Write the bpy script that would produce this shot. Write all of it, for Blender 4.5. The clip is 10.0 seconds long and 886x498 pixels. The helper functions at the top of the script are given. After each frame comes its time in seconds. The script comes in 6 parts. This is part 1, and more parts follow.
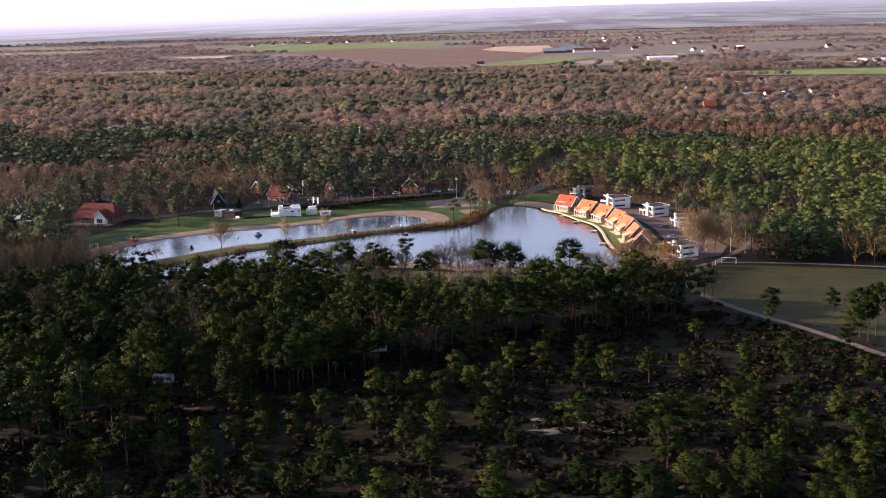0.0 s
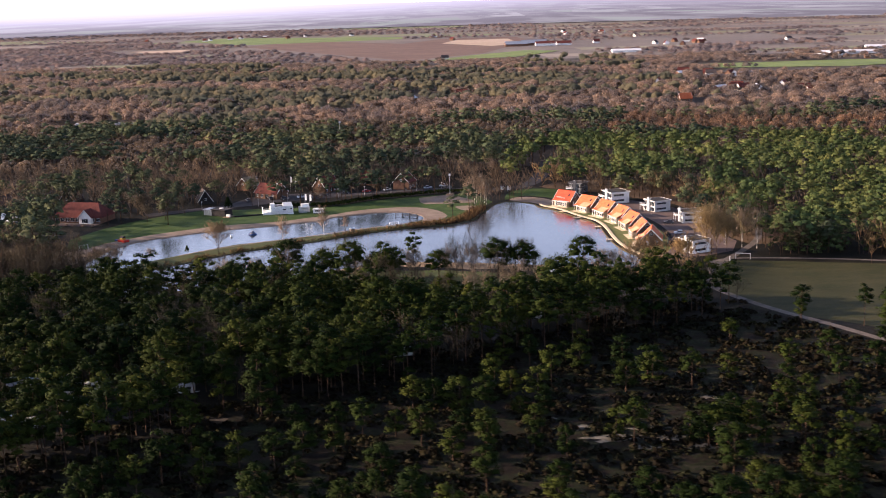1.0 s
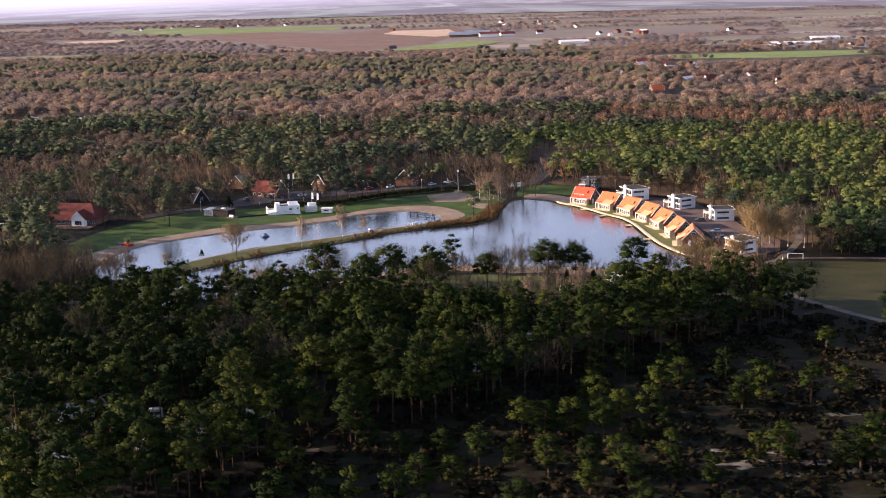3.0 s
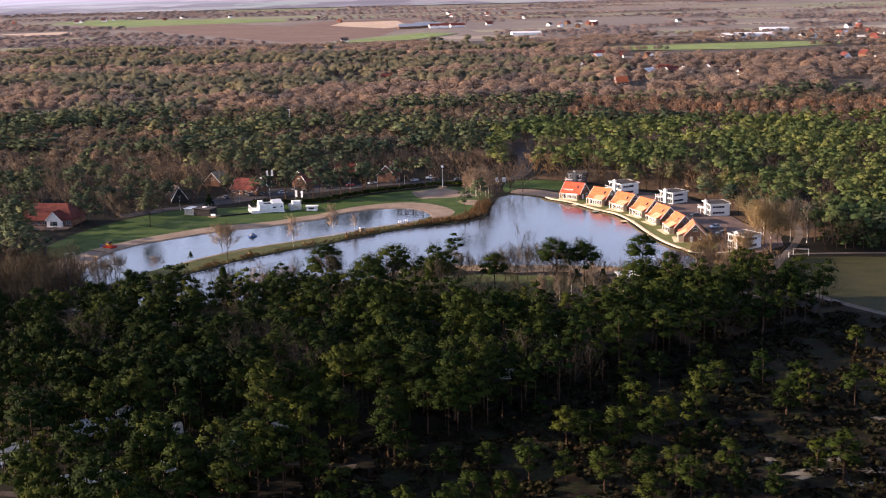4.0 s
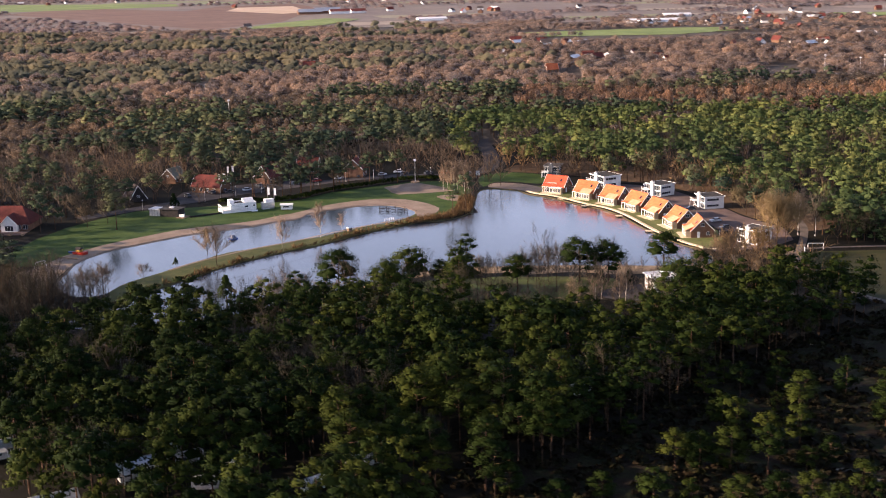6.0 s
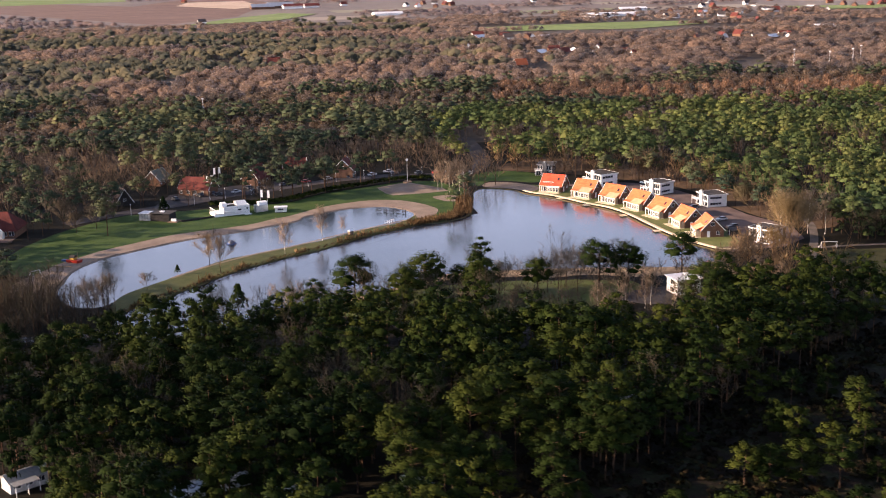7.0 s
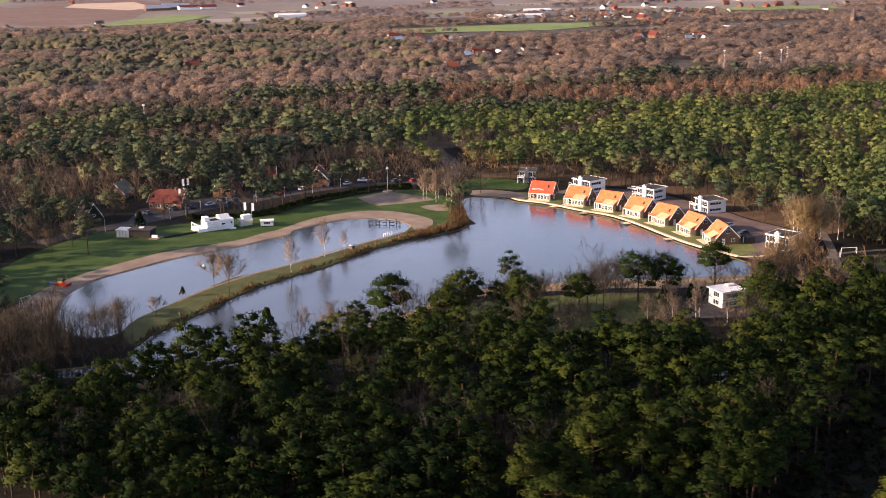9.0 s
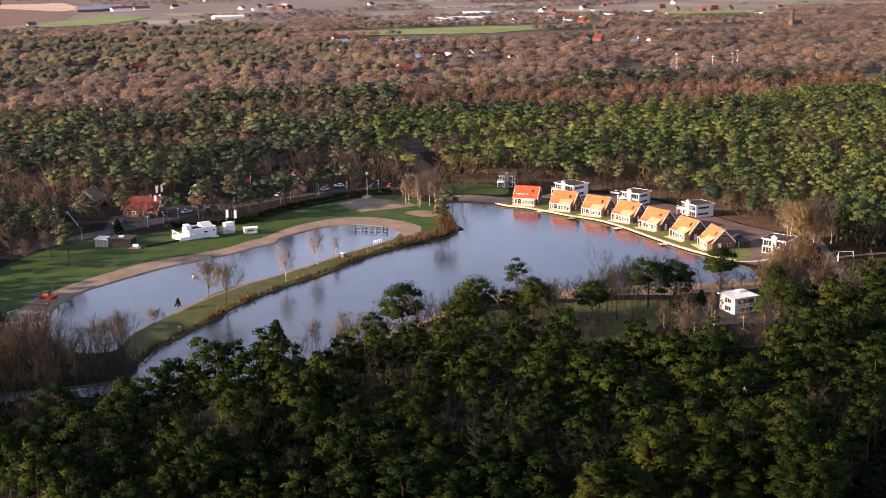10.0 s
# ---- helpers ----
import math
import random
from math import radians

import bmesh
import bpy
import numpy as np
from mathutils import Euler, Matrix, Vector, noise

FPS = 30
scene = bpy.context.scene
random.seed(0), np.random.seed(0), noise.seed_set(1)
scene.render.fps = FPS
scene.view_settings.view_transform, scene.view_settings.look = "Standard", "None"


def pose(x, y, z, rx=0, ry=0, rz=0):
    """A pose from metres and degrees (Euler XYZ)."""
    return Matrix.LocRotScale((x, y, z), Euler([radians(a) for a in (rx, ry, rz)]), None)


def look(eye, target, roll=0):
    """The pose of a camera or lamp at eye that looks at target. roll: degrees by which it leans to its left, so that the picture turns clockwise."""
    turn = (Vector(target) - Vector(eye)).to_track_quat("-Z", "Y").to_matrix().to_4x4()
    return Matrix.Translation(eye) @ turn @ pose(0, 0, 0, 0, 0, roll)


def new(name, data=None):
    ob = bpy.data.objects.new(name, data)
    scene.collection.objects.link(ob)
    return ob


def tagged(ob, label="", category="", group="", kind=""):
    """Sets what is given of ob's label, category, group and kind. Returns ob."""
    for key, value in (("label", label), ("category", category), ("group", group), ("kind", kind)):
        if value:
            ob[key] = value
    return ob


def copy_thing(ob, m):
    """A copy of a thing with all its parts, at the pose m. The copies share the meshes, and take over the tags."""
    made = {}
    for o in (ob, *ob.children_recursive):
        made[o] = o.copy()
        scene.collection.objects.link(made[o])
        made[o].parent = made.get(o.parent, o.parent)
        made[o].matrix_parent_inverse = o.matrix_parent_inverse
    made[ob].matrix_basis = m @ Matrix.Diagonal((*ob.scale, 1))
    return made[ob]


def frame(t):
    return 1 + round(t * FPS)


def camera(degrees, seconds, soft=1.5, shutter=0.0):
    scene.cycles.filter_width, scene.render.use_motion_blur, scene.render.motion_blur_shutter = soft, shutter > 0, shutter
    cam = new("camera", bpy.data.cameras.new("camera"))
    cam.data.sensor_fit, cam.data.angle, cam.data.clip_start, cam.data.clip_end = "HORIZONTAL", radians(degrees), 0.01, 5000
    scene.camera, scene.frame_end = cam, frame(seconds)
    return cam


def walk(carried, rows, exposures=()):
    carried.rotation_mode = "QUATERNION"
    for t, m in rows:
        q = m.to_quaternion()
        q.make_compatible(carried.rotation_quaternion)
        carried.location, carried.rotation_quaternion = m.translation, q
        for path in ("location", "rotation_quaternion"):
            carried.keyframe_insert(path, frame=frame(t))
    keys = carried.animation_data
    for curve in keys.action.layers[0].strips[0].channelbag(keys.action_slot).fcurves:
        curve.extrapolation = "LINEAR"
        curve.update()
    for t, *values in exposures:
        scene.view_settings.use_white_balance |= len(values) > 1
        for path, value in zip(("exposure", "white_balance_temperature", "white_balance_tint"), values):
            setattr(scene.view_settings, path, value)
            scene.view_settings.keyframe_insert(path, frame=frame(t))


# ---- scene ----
cam = camera(41.2, 10.0, 1.0, 0.85)
PATH = [
    (0, (35.124, 43.347, 95.945), (34.993, 45.303, 95.545), -1.5),
    (0.5, (24.8, 49.025, 95.789), (24.71, 50.981, 95.383), -1.5),
    (1, (14.354, 54.844, 95.598), (14.301, 56.8, 95.186), -1.6),
    (1.5, (3.998, 60.848, 95.444), (3.976, 62.804, 95.028), -1.5),
    (2, (-6.312, 67.054, 95.394), (-6.309, 69.009, 94.974), -1.5),
    (2.5, (-16.343, 73.53, 95.448), (-16.308, 75.484, 95.024), -1.4),
    (4, (-45.945, 93.586, 96.099), (-45.774, 95.527, 95.653), -1.3),
    (4.5, (-55.523, 100.553, 96.228), (-55.295, 102.488, 95.774), -1.3),
    (5, (-65.025, 107.706, 96.331), (-64.752, 109.632, 95.869), -1.3),
    (5.5, (-74.254, 114.894, 96.482), (-73.936, 116.813, 96.014), -1.1),
    (7, (-101.685, 136.997, 97.781), (-101.235, 138.885, 97.296), -1.1),
    (7.5, (-110.65, 144.534, 97.994), (-110.155, 146.41, 97.508), -1.0),
    (8, (-119.702, 152.23, 98.106), (-119.16, 154.093, 97.62), -0.9),
    (8.5, (-128.625, 159.877, 98.061), (-128.036, 161.725, 97.575), -0.8),
    (9, (-137.644, 167.732, 97.922), (-137.005, 169.564, 97.436), -0.8),
    (9.5, (-146.498, 175.739, 97.739), (-145.806, 177.551, 97.255), -0.6),
    (10, (-155.426, 183.961, 97.558), (-154.673, 185.75, 97.075), -0.4),
]
walk(cam, [(t, look(eye, target, roll)) for t, eye, target, roll in PATH], [(0.0, 1.64, 5380, 21), (5.0, 1.80, 5460, 21), (10.0, 1.80, 5640, 21)])

# ---- world, sun, exposure ----
SUN_EL, SUN_AZ = 16.5, 278.0          # degrees; azimuth clockwise from +y
to_sun = Vector((math.sin(radians(SUN_AZ)) * math.cos(radians(SUN_EL)), math.cos(radians(SUN_AZ)) * math.cos(radians(SUN_EL)), math.sin(radians(SUN_EL))))
world = bpy.data.worlds.new("sky")
scene.world = world
world.use_nodes = True
wn = world.node_tree
sky = wn.nodes.new("ShaderNodeTexSky")
sky.sky_type, sky.sun_disc = "NISHITA", False
sky.sun_elevation, sky.sun_rotation = radians(SUN_EL), radians(SUN_AZ)
sky.air_density, sky.dust_density, sky.ozone_density = 1.0, 2.5, 1.0
wn.nodes["Background"].inputs["Strength"].default_value = 0.060
# thin broken cloud all over the sky
tc = wn.nodes.new("ShaderNodeTexCoord")
cm = wn.nodes.new("ShaderNodeMapping")
cm.inputs["Scale"].default_value = (1, 1, 2.5)
cn = wn.nodes.new("ShaderNodeTexNoise")
cn.inputs["Scale"].default_value, cn.inputs["Detail"].default_value = 2.4, 6
cr = wn.nodes.new("ShaderNodeValToRGB")
cr.color_ramp.elements[0].position, cr.color_ramp.elements[0].color = 0.32, (4.4, 4.3, 4.8, 1)
cr.color_ramp.elements[1].position, cr.color_ramp.elements[1].color = 0.68, (17.8, 16.7, 17.6, 1)
cadd = wn.nodes.new("ShaderNodeMix")
cadd.data_type, cadd.blend_type = "RGBA", "ADD"
cadd.inputs[0].default_value = 1.0
wn.links.new(tc.outputs["Generated"], cm.inputs["Vector"])
wn.links.new(cm.outputs["Vector"], cn.inputs["Vector"])
wn.links.new(cn.outputs["Fac"], cr.inputs["Fac"])
wn.links.new(sky.outputs["Color"], cadd.inputs[6])
sz = wn.nodes.new("ShaderNodeSeparateXYZ")
wn.links.new(tc.outputs["Generated"], sz.inputs[0])
hm = wn.nodes.new("ShaderNodeMath")
hm.operation = "POWER"
hm.inputs[0].default_value = 0.016
wn.links.new(sz.outputs["Z"], hm.inputs[1])
hc = wn.nodes.new("ShaderNodeMix")
hc.data_type, hc.blend_type = "RGBA", "MULTIPLY"
hc.inputs[0].default_value = 1.0
wn.links.new(cr.outputs["Color"], hc.inputs[6])
wn.links.new(hm.outputs[0], hc.inputs[7])
wn.links.new(hc.outputs[2], cadd.inputs[7])
wn.links.new(cadd.outputs[2], wn.nodes["Background"].inputs["Color"])
sun_data = bpy.data.lights.new("sun", "SUN")
sun_data.energy, sun_data.angle, sun_data.color = 5.0, radians(0.6), (1.0, 0.70, 0.41)
sun = new("sun", sun_data)
sun.matrix_world = look((0, 0, 500), Vector((0, 0, 500)) - to_sun)

# ---- materials ----
def material(name, rough=0.8, spec=0.3, metal=0.0):
    m = bpy.data.materials.new(name)
    m.use_nodes = True
    b = m.node_tree.nodes["Principled BSDF"]
    b.inputs["Roughness"].default_value = rough
    b.inputs["Specular IOR Level"].default_value = spec
    b.inputs["Metallic"].default_value = metal
    return m, m.node_tree, b


def noise_node(nt, scale, detail=4, rough=0.6, stretch=None):
    n = nt.nodes.new("ShaderNodeTexNoise")
    n.inputs["Scale"].default_value, n.inputs["Detail"].default_value, n.inputs["Roughness"].default_value = scale, detail, rough
    c = nt.nodes.new("ShaderNodeNewGeometry")
    if stretch:
        mp = nt.nodes.new("ShaderNodeMapping")
        mp.inputs["Scale"].default_value = stretch
        nt.links.new(c.outputs["Position"], mp.inputs["Vector"])
        nt.links.new(mp.outputs["Vector"], n.inputs["Vector"])
    else:
        nt.links.new(c.outputs["Position"], n.inputs["Vector"])
    return n.outputs["Fac"]


def ramp(nt, source, stops):
    r = nt.nodes.new("ShaderNodeValToRGB")
    while len(r.color_ramp.elements) < len(stops):
        r.color_ramp.elements.new(0.5)
    for e, (p, c) in zip(r.color_ramp.elements, stops):
        e.position, e.color = p, (*c, 1)
    nt.links.new(source, r.inputs["Fac"])
    return r.outputs["Color"]


def mix(nt, a, b, fac, mode="MIX"):
    n = nt.nodes.new("ShaderNodeMix")
    n.data_type, n.blend_type = "RGBA", mode
    for sock, v in ((n.inputs[0], fac), (n.inputs[6], a), (n.inputs[7], b)):
        if isinstance(v, bpy.types.NodeSocket):
            nt.links.new(v, sock)
        else:
            sock.default_value = v if not isinstance(v, tuple) else (*v, 1)
    return n.outputs[2]


def bump(nt, b, height, strength, dist):
    n = nt.nodes.new("ShaderNodeBump")
    n.inputs["Strength"].default_value, n.inputs["Distance"].default_value = strength, dist
    nt.links.new(height, n.inputs["Height"])
    nt.links.new(n.outputs["Normal"], b.inputs["Normal"])


def surface(name, dark, light, scale, fine=None, rough=0.85, spec=0.08, relief=0.3, stretch=None, metal=0.0):
    """A worn surface: large patches between two colours, with finer grain on top."""
    m, nt, b = material(name, rough, spec, metal)
    big = ramp(nt, noise_node(nt, scale, 5, 0.6, stretch), [(0.32, dark), (0.68, light)])
    f = noise_node(nt, fine or scale * 7, 4, 0.7)
    grain = ramp(nt, f, [(0.3, (0.72,) * 3), (0.7, (1.0,) * 3)])
    nt.links.new(mix(nt, big, grain, 1.0, "MULTIPLY"), b.inputs["Base Color"])
    if relief:
        bump(nt, b, f, relief, 0.1)
    return m


def foliage(name, a, c, d, joined, rough=0.75, soft=0.08, thin=0.0):
    """Leaves or twigs: colour differs from tree to tree, and in wide stands. thin: how much of a bare crown is gaps."""
    m, nt, b = material(name, rough, 0.03)
    if joined:
        at = nt.nodes.new("ShaderNodeAttribute")
        at.attribute_name = "tint"
        r = at.outputs["Fac"]
    else:
        r = nt.nodes.new("ShaderNodeObjectInfo").outputs["Random"]
    col = ramp(nt, r, [(0.0, a), (0.5, c), (1.0, d)])
    grain = ramp(nt, noise_node(nt, 0.38, 6, 0.75), [(0.30, (0.66,) * 3), (0.70, (1.18,) * 3)])
    col = mix(nt, col, grain, 1.0, "MULTIPLY")
    stand = ramp(nt, noise_node(nt, 0.012, 3, 0.6), [(0.36, (0.58, 0.62, 0.68)), (0.64, (1.20, 1.06, 0.92))])
    col = mix(nt, col, stand, 1.0, "MULTIPLY")
    nt.links.new(col, b.inputs["Base Color"])
    tr = nt.nodes.new("ShaderNodeBsdfTranslucent")
    nt.links.new(col, tr.inputs["Color"])
    ms = nt.nodes.new("ShaderNodeMixShader")
    ms.inputs[0].default_value = soft
    nt.links.new(b.outputs[0], ms.inputs[1])
    nt.links.new(tr.outputs[0], ms.inputs[2])
    out = ms.outputs[0]
    if thin:
        gap = nt.nodes.new("ShaderNodeBsdfTransparent")
        lace = nt.nodes.new("ShaderNodeMixShader")
        nt.links.new(ramp(nt, noise_node(nt, 0.75, 5, 0.75, (1, 1, 0.6)), [(0.40, (0,) * 3), (0.62, (thin,) * 3)]), lace.inputs[0])
        nt.links.new(out, lace.inputs[1])
        nt.links.new(gap.outputs[0], lace.inputs[2])
        out = lace.outputs[0]
    nt.links.new(out, nt.nodes["Material Output"].inputs["Surface"])
    return m


# near pines: the foreground's cloud shade is put into a darker green
SHADED_PINE = ((0.0076, 0.0155, 0.0032), (0.0154, 0.0261, 0.0046), (0.0368, 0.0477, 0.0077))
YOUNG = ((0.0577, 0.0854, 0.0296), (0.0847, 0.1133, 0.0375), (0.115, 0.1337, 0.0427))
# MIXED, TWIG, DISTPINE, FAR and FAR2 carry painted haze: paler and greyer
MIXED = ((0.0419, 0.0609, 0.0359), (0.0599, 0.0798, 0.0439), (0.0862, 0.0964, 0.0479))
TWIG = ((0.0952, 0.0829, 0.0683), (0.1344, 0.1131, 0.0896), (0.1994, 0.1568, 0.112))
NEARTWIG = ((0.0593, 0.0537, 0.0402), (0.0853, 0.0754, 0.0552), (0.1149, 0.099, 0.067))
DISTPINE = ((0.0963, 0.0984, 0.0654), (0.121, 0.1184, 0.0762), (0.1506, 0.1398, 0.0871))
PALE = ((0.24, 0.19, 0.14), (0.29, 0.23, 0.165), (0.34, 0.265, 0.185))
LARCH = ((0.184, 0.1219, 0.0862), (0.23, 0.1518, 0.1012), (0.2818, 0.184, 0.1173))
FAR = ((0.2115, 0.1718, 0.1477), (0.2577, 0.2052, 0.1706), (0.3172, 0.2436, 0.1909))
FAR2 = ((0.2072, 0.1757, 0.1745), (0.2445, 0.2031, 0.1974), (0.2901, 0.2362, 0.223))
pine_one = foliage("pine_needles", *SHADED_PINE, False)
pine_all = foliage("pine_needles_wood", *SHADED_PINE, True)
# lighter twin of the near needles, with sunlight put into the green
mixed_one = foliage("lit_park_pine_needles", *MIXED, False)
mixed_all = foliage("park_pine_needles", *MIXED, True)
young_all = foliage("plantation_needles", *YOUNG, True, soft=0.14)
twig_one = foliage("bare_twigs", (0.13, 0.105, 0.070), (0.17, 0.135, 0.088), (0.21, 0.165, 0.105), False, soft=0.35)
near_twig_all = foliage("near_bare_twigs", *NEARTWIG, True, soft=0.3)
distpine_all = foliage("haze_paled_needles", *DISTPINE, True)
pale_one = foliage("pale_birch_twigs", *PALE, False, soft=0.35)
twig_all = foliage("bare_twigs_wood", *TWIG, True, soft=0.35)
wood_twig_all = foliage("bare_crowns_wood", *TWIG, True, soft=0.38, thin=0.85)
larch_all = foliage("larch_twigs", *LARCH, True, soft=0.35, thin=0.8)
far_all = foliage("haze_tinted_twigs", *FAR, True, soft=0.42, thin=0.8)
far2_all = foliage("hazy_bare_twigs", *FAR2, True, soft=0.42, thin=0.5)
# lighter copy of the bare twigs, the sunlight put into its colour
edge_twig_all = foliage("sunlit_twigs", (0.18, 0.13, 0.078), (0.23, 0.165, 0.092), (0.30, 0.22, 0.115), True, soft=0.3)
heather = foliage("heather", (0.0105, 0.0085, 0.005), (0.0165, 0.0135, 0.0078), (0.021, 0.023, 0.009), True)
heather_brown = foliage("dead_bank_scrub", (0.034, 0.023, 0.015), (0.060, 0.040, 0.024), (0.10, 0.074, 0.038), True)
# the low sun's gold on the oaks is mixed into their twig colour
gold_one = foliage("sun_gold_twigs", (0.19, 0.150, 0.080), (0.225, 0.176, 0.090), (0.26, 0.20, 0.10), False, soft=0.3)
reed_mat = foliage("reeds", (0.13, 0.085, 0.048), (0.18, 0.12, 0.062), (0.23, 0.16, 0.08), True)
bark = surface("bark", (0.034, 0.023, 0.016), (0.082, 0.048, 0.028), 1.5)
birch_bark = surface("birch_bark", (0.42, 0.38, 0.32), (0.62, 0.57, 0.48), 1.2)
# near-black brown: the deep shade between the trunks is in the colour
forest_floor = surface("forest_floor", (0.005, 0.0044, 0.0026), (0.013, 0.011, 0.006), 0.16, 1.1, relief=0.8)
# heather, moss and soil browns, deepened with the foreground's cloud shade
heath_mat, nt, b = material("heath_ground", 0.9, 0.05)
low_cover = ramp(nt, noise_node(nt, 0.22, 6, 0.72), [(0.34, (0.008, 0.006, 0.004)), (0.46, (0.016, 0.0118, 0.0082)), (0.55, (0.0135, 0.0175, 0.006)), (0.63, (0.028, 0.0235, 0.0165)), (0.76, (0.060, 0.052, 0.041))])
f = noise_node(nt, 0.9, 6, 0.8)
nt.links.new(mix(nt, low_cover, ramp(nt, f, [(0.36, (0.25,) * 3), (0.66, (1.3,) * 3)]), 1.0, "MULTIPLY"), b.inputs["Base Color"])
bump(nt, b, f, 0.8, 0.3)
# lawn green holds tree and cloud shade; the cottage lawn's holds sunlight
lawn_mat = surface("lawn", (0.024, 0.048, 0.010), (0.055, 0.083, 0.019), 0.13, 0.9, relief=0.4)
sunlit_lawn = surface("sunlit_lawn", (0.085, 0.10, 0.030), (0.15, 0.15, 0.05), 0.15, 0.9, relief=0.4)
dam_turf = surface("dam_turf", (0.038, 0.052, 0.015), (0.088, 0.086, 0.031), 0.22, 1.2, relief=0.6)
wood_grass = surface("woodland_grass", (0.048, 0.046, 0.018), (0.085, 0.110, 0.030), 0.16, 1.2, relief=0.6)
meadow_mat = surface("meadow", (0.026, 0.029, 0.010), (0.047, 0.043, 0.017), 0.08, 0.9, relief=0.5, stretch=(1, 2, 1))
bank_mat = surface("rough_bank_grass", (0.060, 0.050, 0.022), (0.11, 0.085, 0.040), 0.3, 1.5)
sand_mat = surface("sand", (0.155, 0.118, 0.088), (0.24, 0.186, 0.142), 0.12, 1.2)
dry_sand = surface("sand_and_dry_grass", (0.15, 0.105, 0.055), (0.32, 0.235, 0.15), 0.22, 1.2)
track_mat = surface("sand_track", (0.080, 0.067, 0.056), (0.150, 0.127, 0.107), 0.25, 1.5)
forest_track = surface("forest_track", (0.030, 0.024, 0.018), (0.066, 0.054, 0.042), 0.3, 1.5)
scrub_sand = surface("scrubby_sand", (0.05, 0.045, 0.028), (0.20, 0.175, 0.14), 0.35, 1.5)
asphalt = surface("asphalt", (0.040, 0.037, 0.038), (0.072, 0.064, 0.062), 0.15, 2.0)
paving = surface("brick_paving", (0.090, 0.066, 0.060), (0.145, 0.105, 0.09), 0.12, 2.0)
quay_mat = surface("pale_boardwalk", (0.46, 0.38, 0.25), (0.64, 0.54, 0.37), 0.4, 3)
timber = surface("grey_timber", (0.14, 0.10, 0.07), (0.25, 0.18, 0.12), 0.8)
dark_timber = surface("black_timber", (0.018, 0.017, 0.017), (0.04, 0.036, 0.034), 0.8)
# veranda tiles paler than the roof: glare is put into their colour
tile_pale = surface("glare_veranda_tiles", (0.47, 0.24, 0.13), (0.58, 0.35, 0.20), 0.6, 4)
tile_scarlet = surface("scarlet_roof_tiles", (0.40, 0.058, 0.026), (0.52, 0.095, 0.040), 0.5, 3.5, rough=0.6, stretch=(1, 1, 4))
tile_red = surface("red_roof_tiles", (0.44, 0.098, 0.034), (0.57, 0.162, 0.058), 0.5, 3.5, rough=0.6, stretch=(1, 1, 4))
# dull red, darkened further with tree shade over the park roofs
tile_old_shaded = surface("old_shaded_red_tiles", (0.080, 0.024, 0.020), (0.140, 0.042, 0.031), 0.4, 3, rough=0.7)
pale_tiles = surface("pale_olive_roof", (0.17, 0.165, 0.125), (0.24, 0.23, 0.18), 0.4, 3)
tile_dark = surface("dark_roof_tiles", (0.05, 0.042, 0.04), (0.09, 0.075, 0.07), 0.5, 3)
brick_dark = surface("dark_brick", (0.12, 0.070, 0.045), (0.19, 0.105, 0.065), 0.7, 5)
white_wall = surface("white_render", (0.66, 0.64, 0.60), (0.82, 0.80, 0.76), 0.5, 3, rough=0.7)
white_paint = surface("white_paint", (0.72, 0.71, 0.68), (0.82, 0.81, 0.78), 1.0, 6, rough=0.45, relief=0.05)
cream = surface("cream_boards", (0.42, 0.33, 0.20), (0.54, 0.44, 0.29), 0.8, 5)
grey_wall = surface("grey_cladding", (0.16, 0.16, 0.17), (0.25, 0.25, 0.26), 0.6, 4)
slate_wall = surface("slate_cladding", (0.055, 0.058, 0.066), (0.10, 0.105, 0.115), 0.6, 4)
felt = surface("roof_felt", (0.038, 0.036, 0.035), (0.070, 0.064, 0.060), 0.3, 3)
pale_roof = surface("pale_roof_sheet", (0.55, 0.54, 0.54), (0.70, 0.69, 0.68), 0.3, 3, rough=0.4)
metal_grey = surface("galvanised_steel", (0.42, 0.43, 0.44), (0.56, 0.57, 0.58), 1.0, 5, rough=0.4, metal=0.7)
tarp_blue = surface("blue_plastic", (0.02, 0.045, 0.14), (0.035, 0.07, 0.2), 0.8, 4, rough=0.4)
play_red = surface("red_plastic", (0.22, 0.022, 0.015), (0.32, 0.035, 0.022), 0.8, 4, rough=0.4)
play_yellow = surface("yellow_plastic", (0.28, 0.17, 0.03), (0.38, 0.23, 0.05), 0.8, 4, rough=0.4)
rubber = surface("rubber", (0.015,) * 3, (0.03,) * 3, 2.0)
plough = surface("ploughed_field", (0.12, 0.076, 0.058), (0.17, 0.11, 0.08), 0.006, 0.05, stretch=(1, 4, 1))
green_field = surface("winter_crop", (0.12, 0.16, 0.05), (0.18, 0.22, 0.07), 0.01, 0.08)
stubble = surface("pale_stubble", (0.36, 0.27, 0.19), (0.46, 0.35, 0.25), 0.01, 0.08)
# cloud shade is put into the white of caravans and chalets
dull_white = surface("shaded_white", (0.32, 0.31, 0.295), (0.50, 0.49, 0.465), 0.5, 3, rough=0.6)
car_paints = [surface(n, a, c, 1.0, 5, rough=0.3, spec=0.5, relief=0) for n, a, c in (
    ("silver_car_paint", (0.42, 0.43, 0.45), (0.5, 0.51, 0.53)), ("white_car_paint", (0.72, 0.72, 0.7), (0.8, 0.8, 0.78)),
    ("dark_car_paint", (0.03, 0.035, 0.045), (0.05, 0.055, 0.07)), ("red_car_paint", (0.3, 0.02, 0.015), (0.36, 0.03, 0.02)))]

glass, _nt, _b = material("window_glass", 0.08, 0.6)
_b.inputs["Base Color"].default_value = (0.02, 0.024, 0.03, 1)

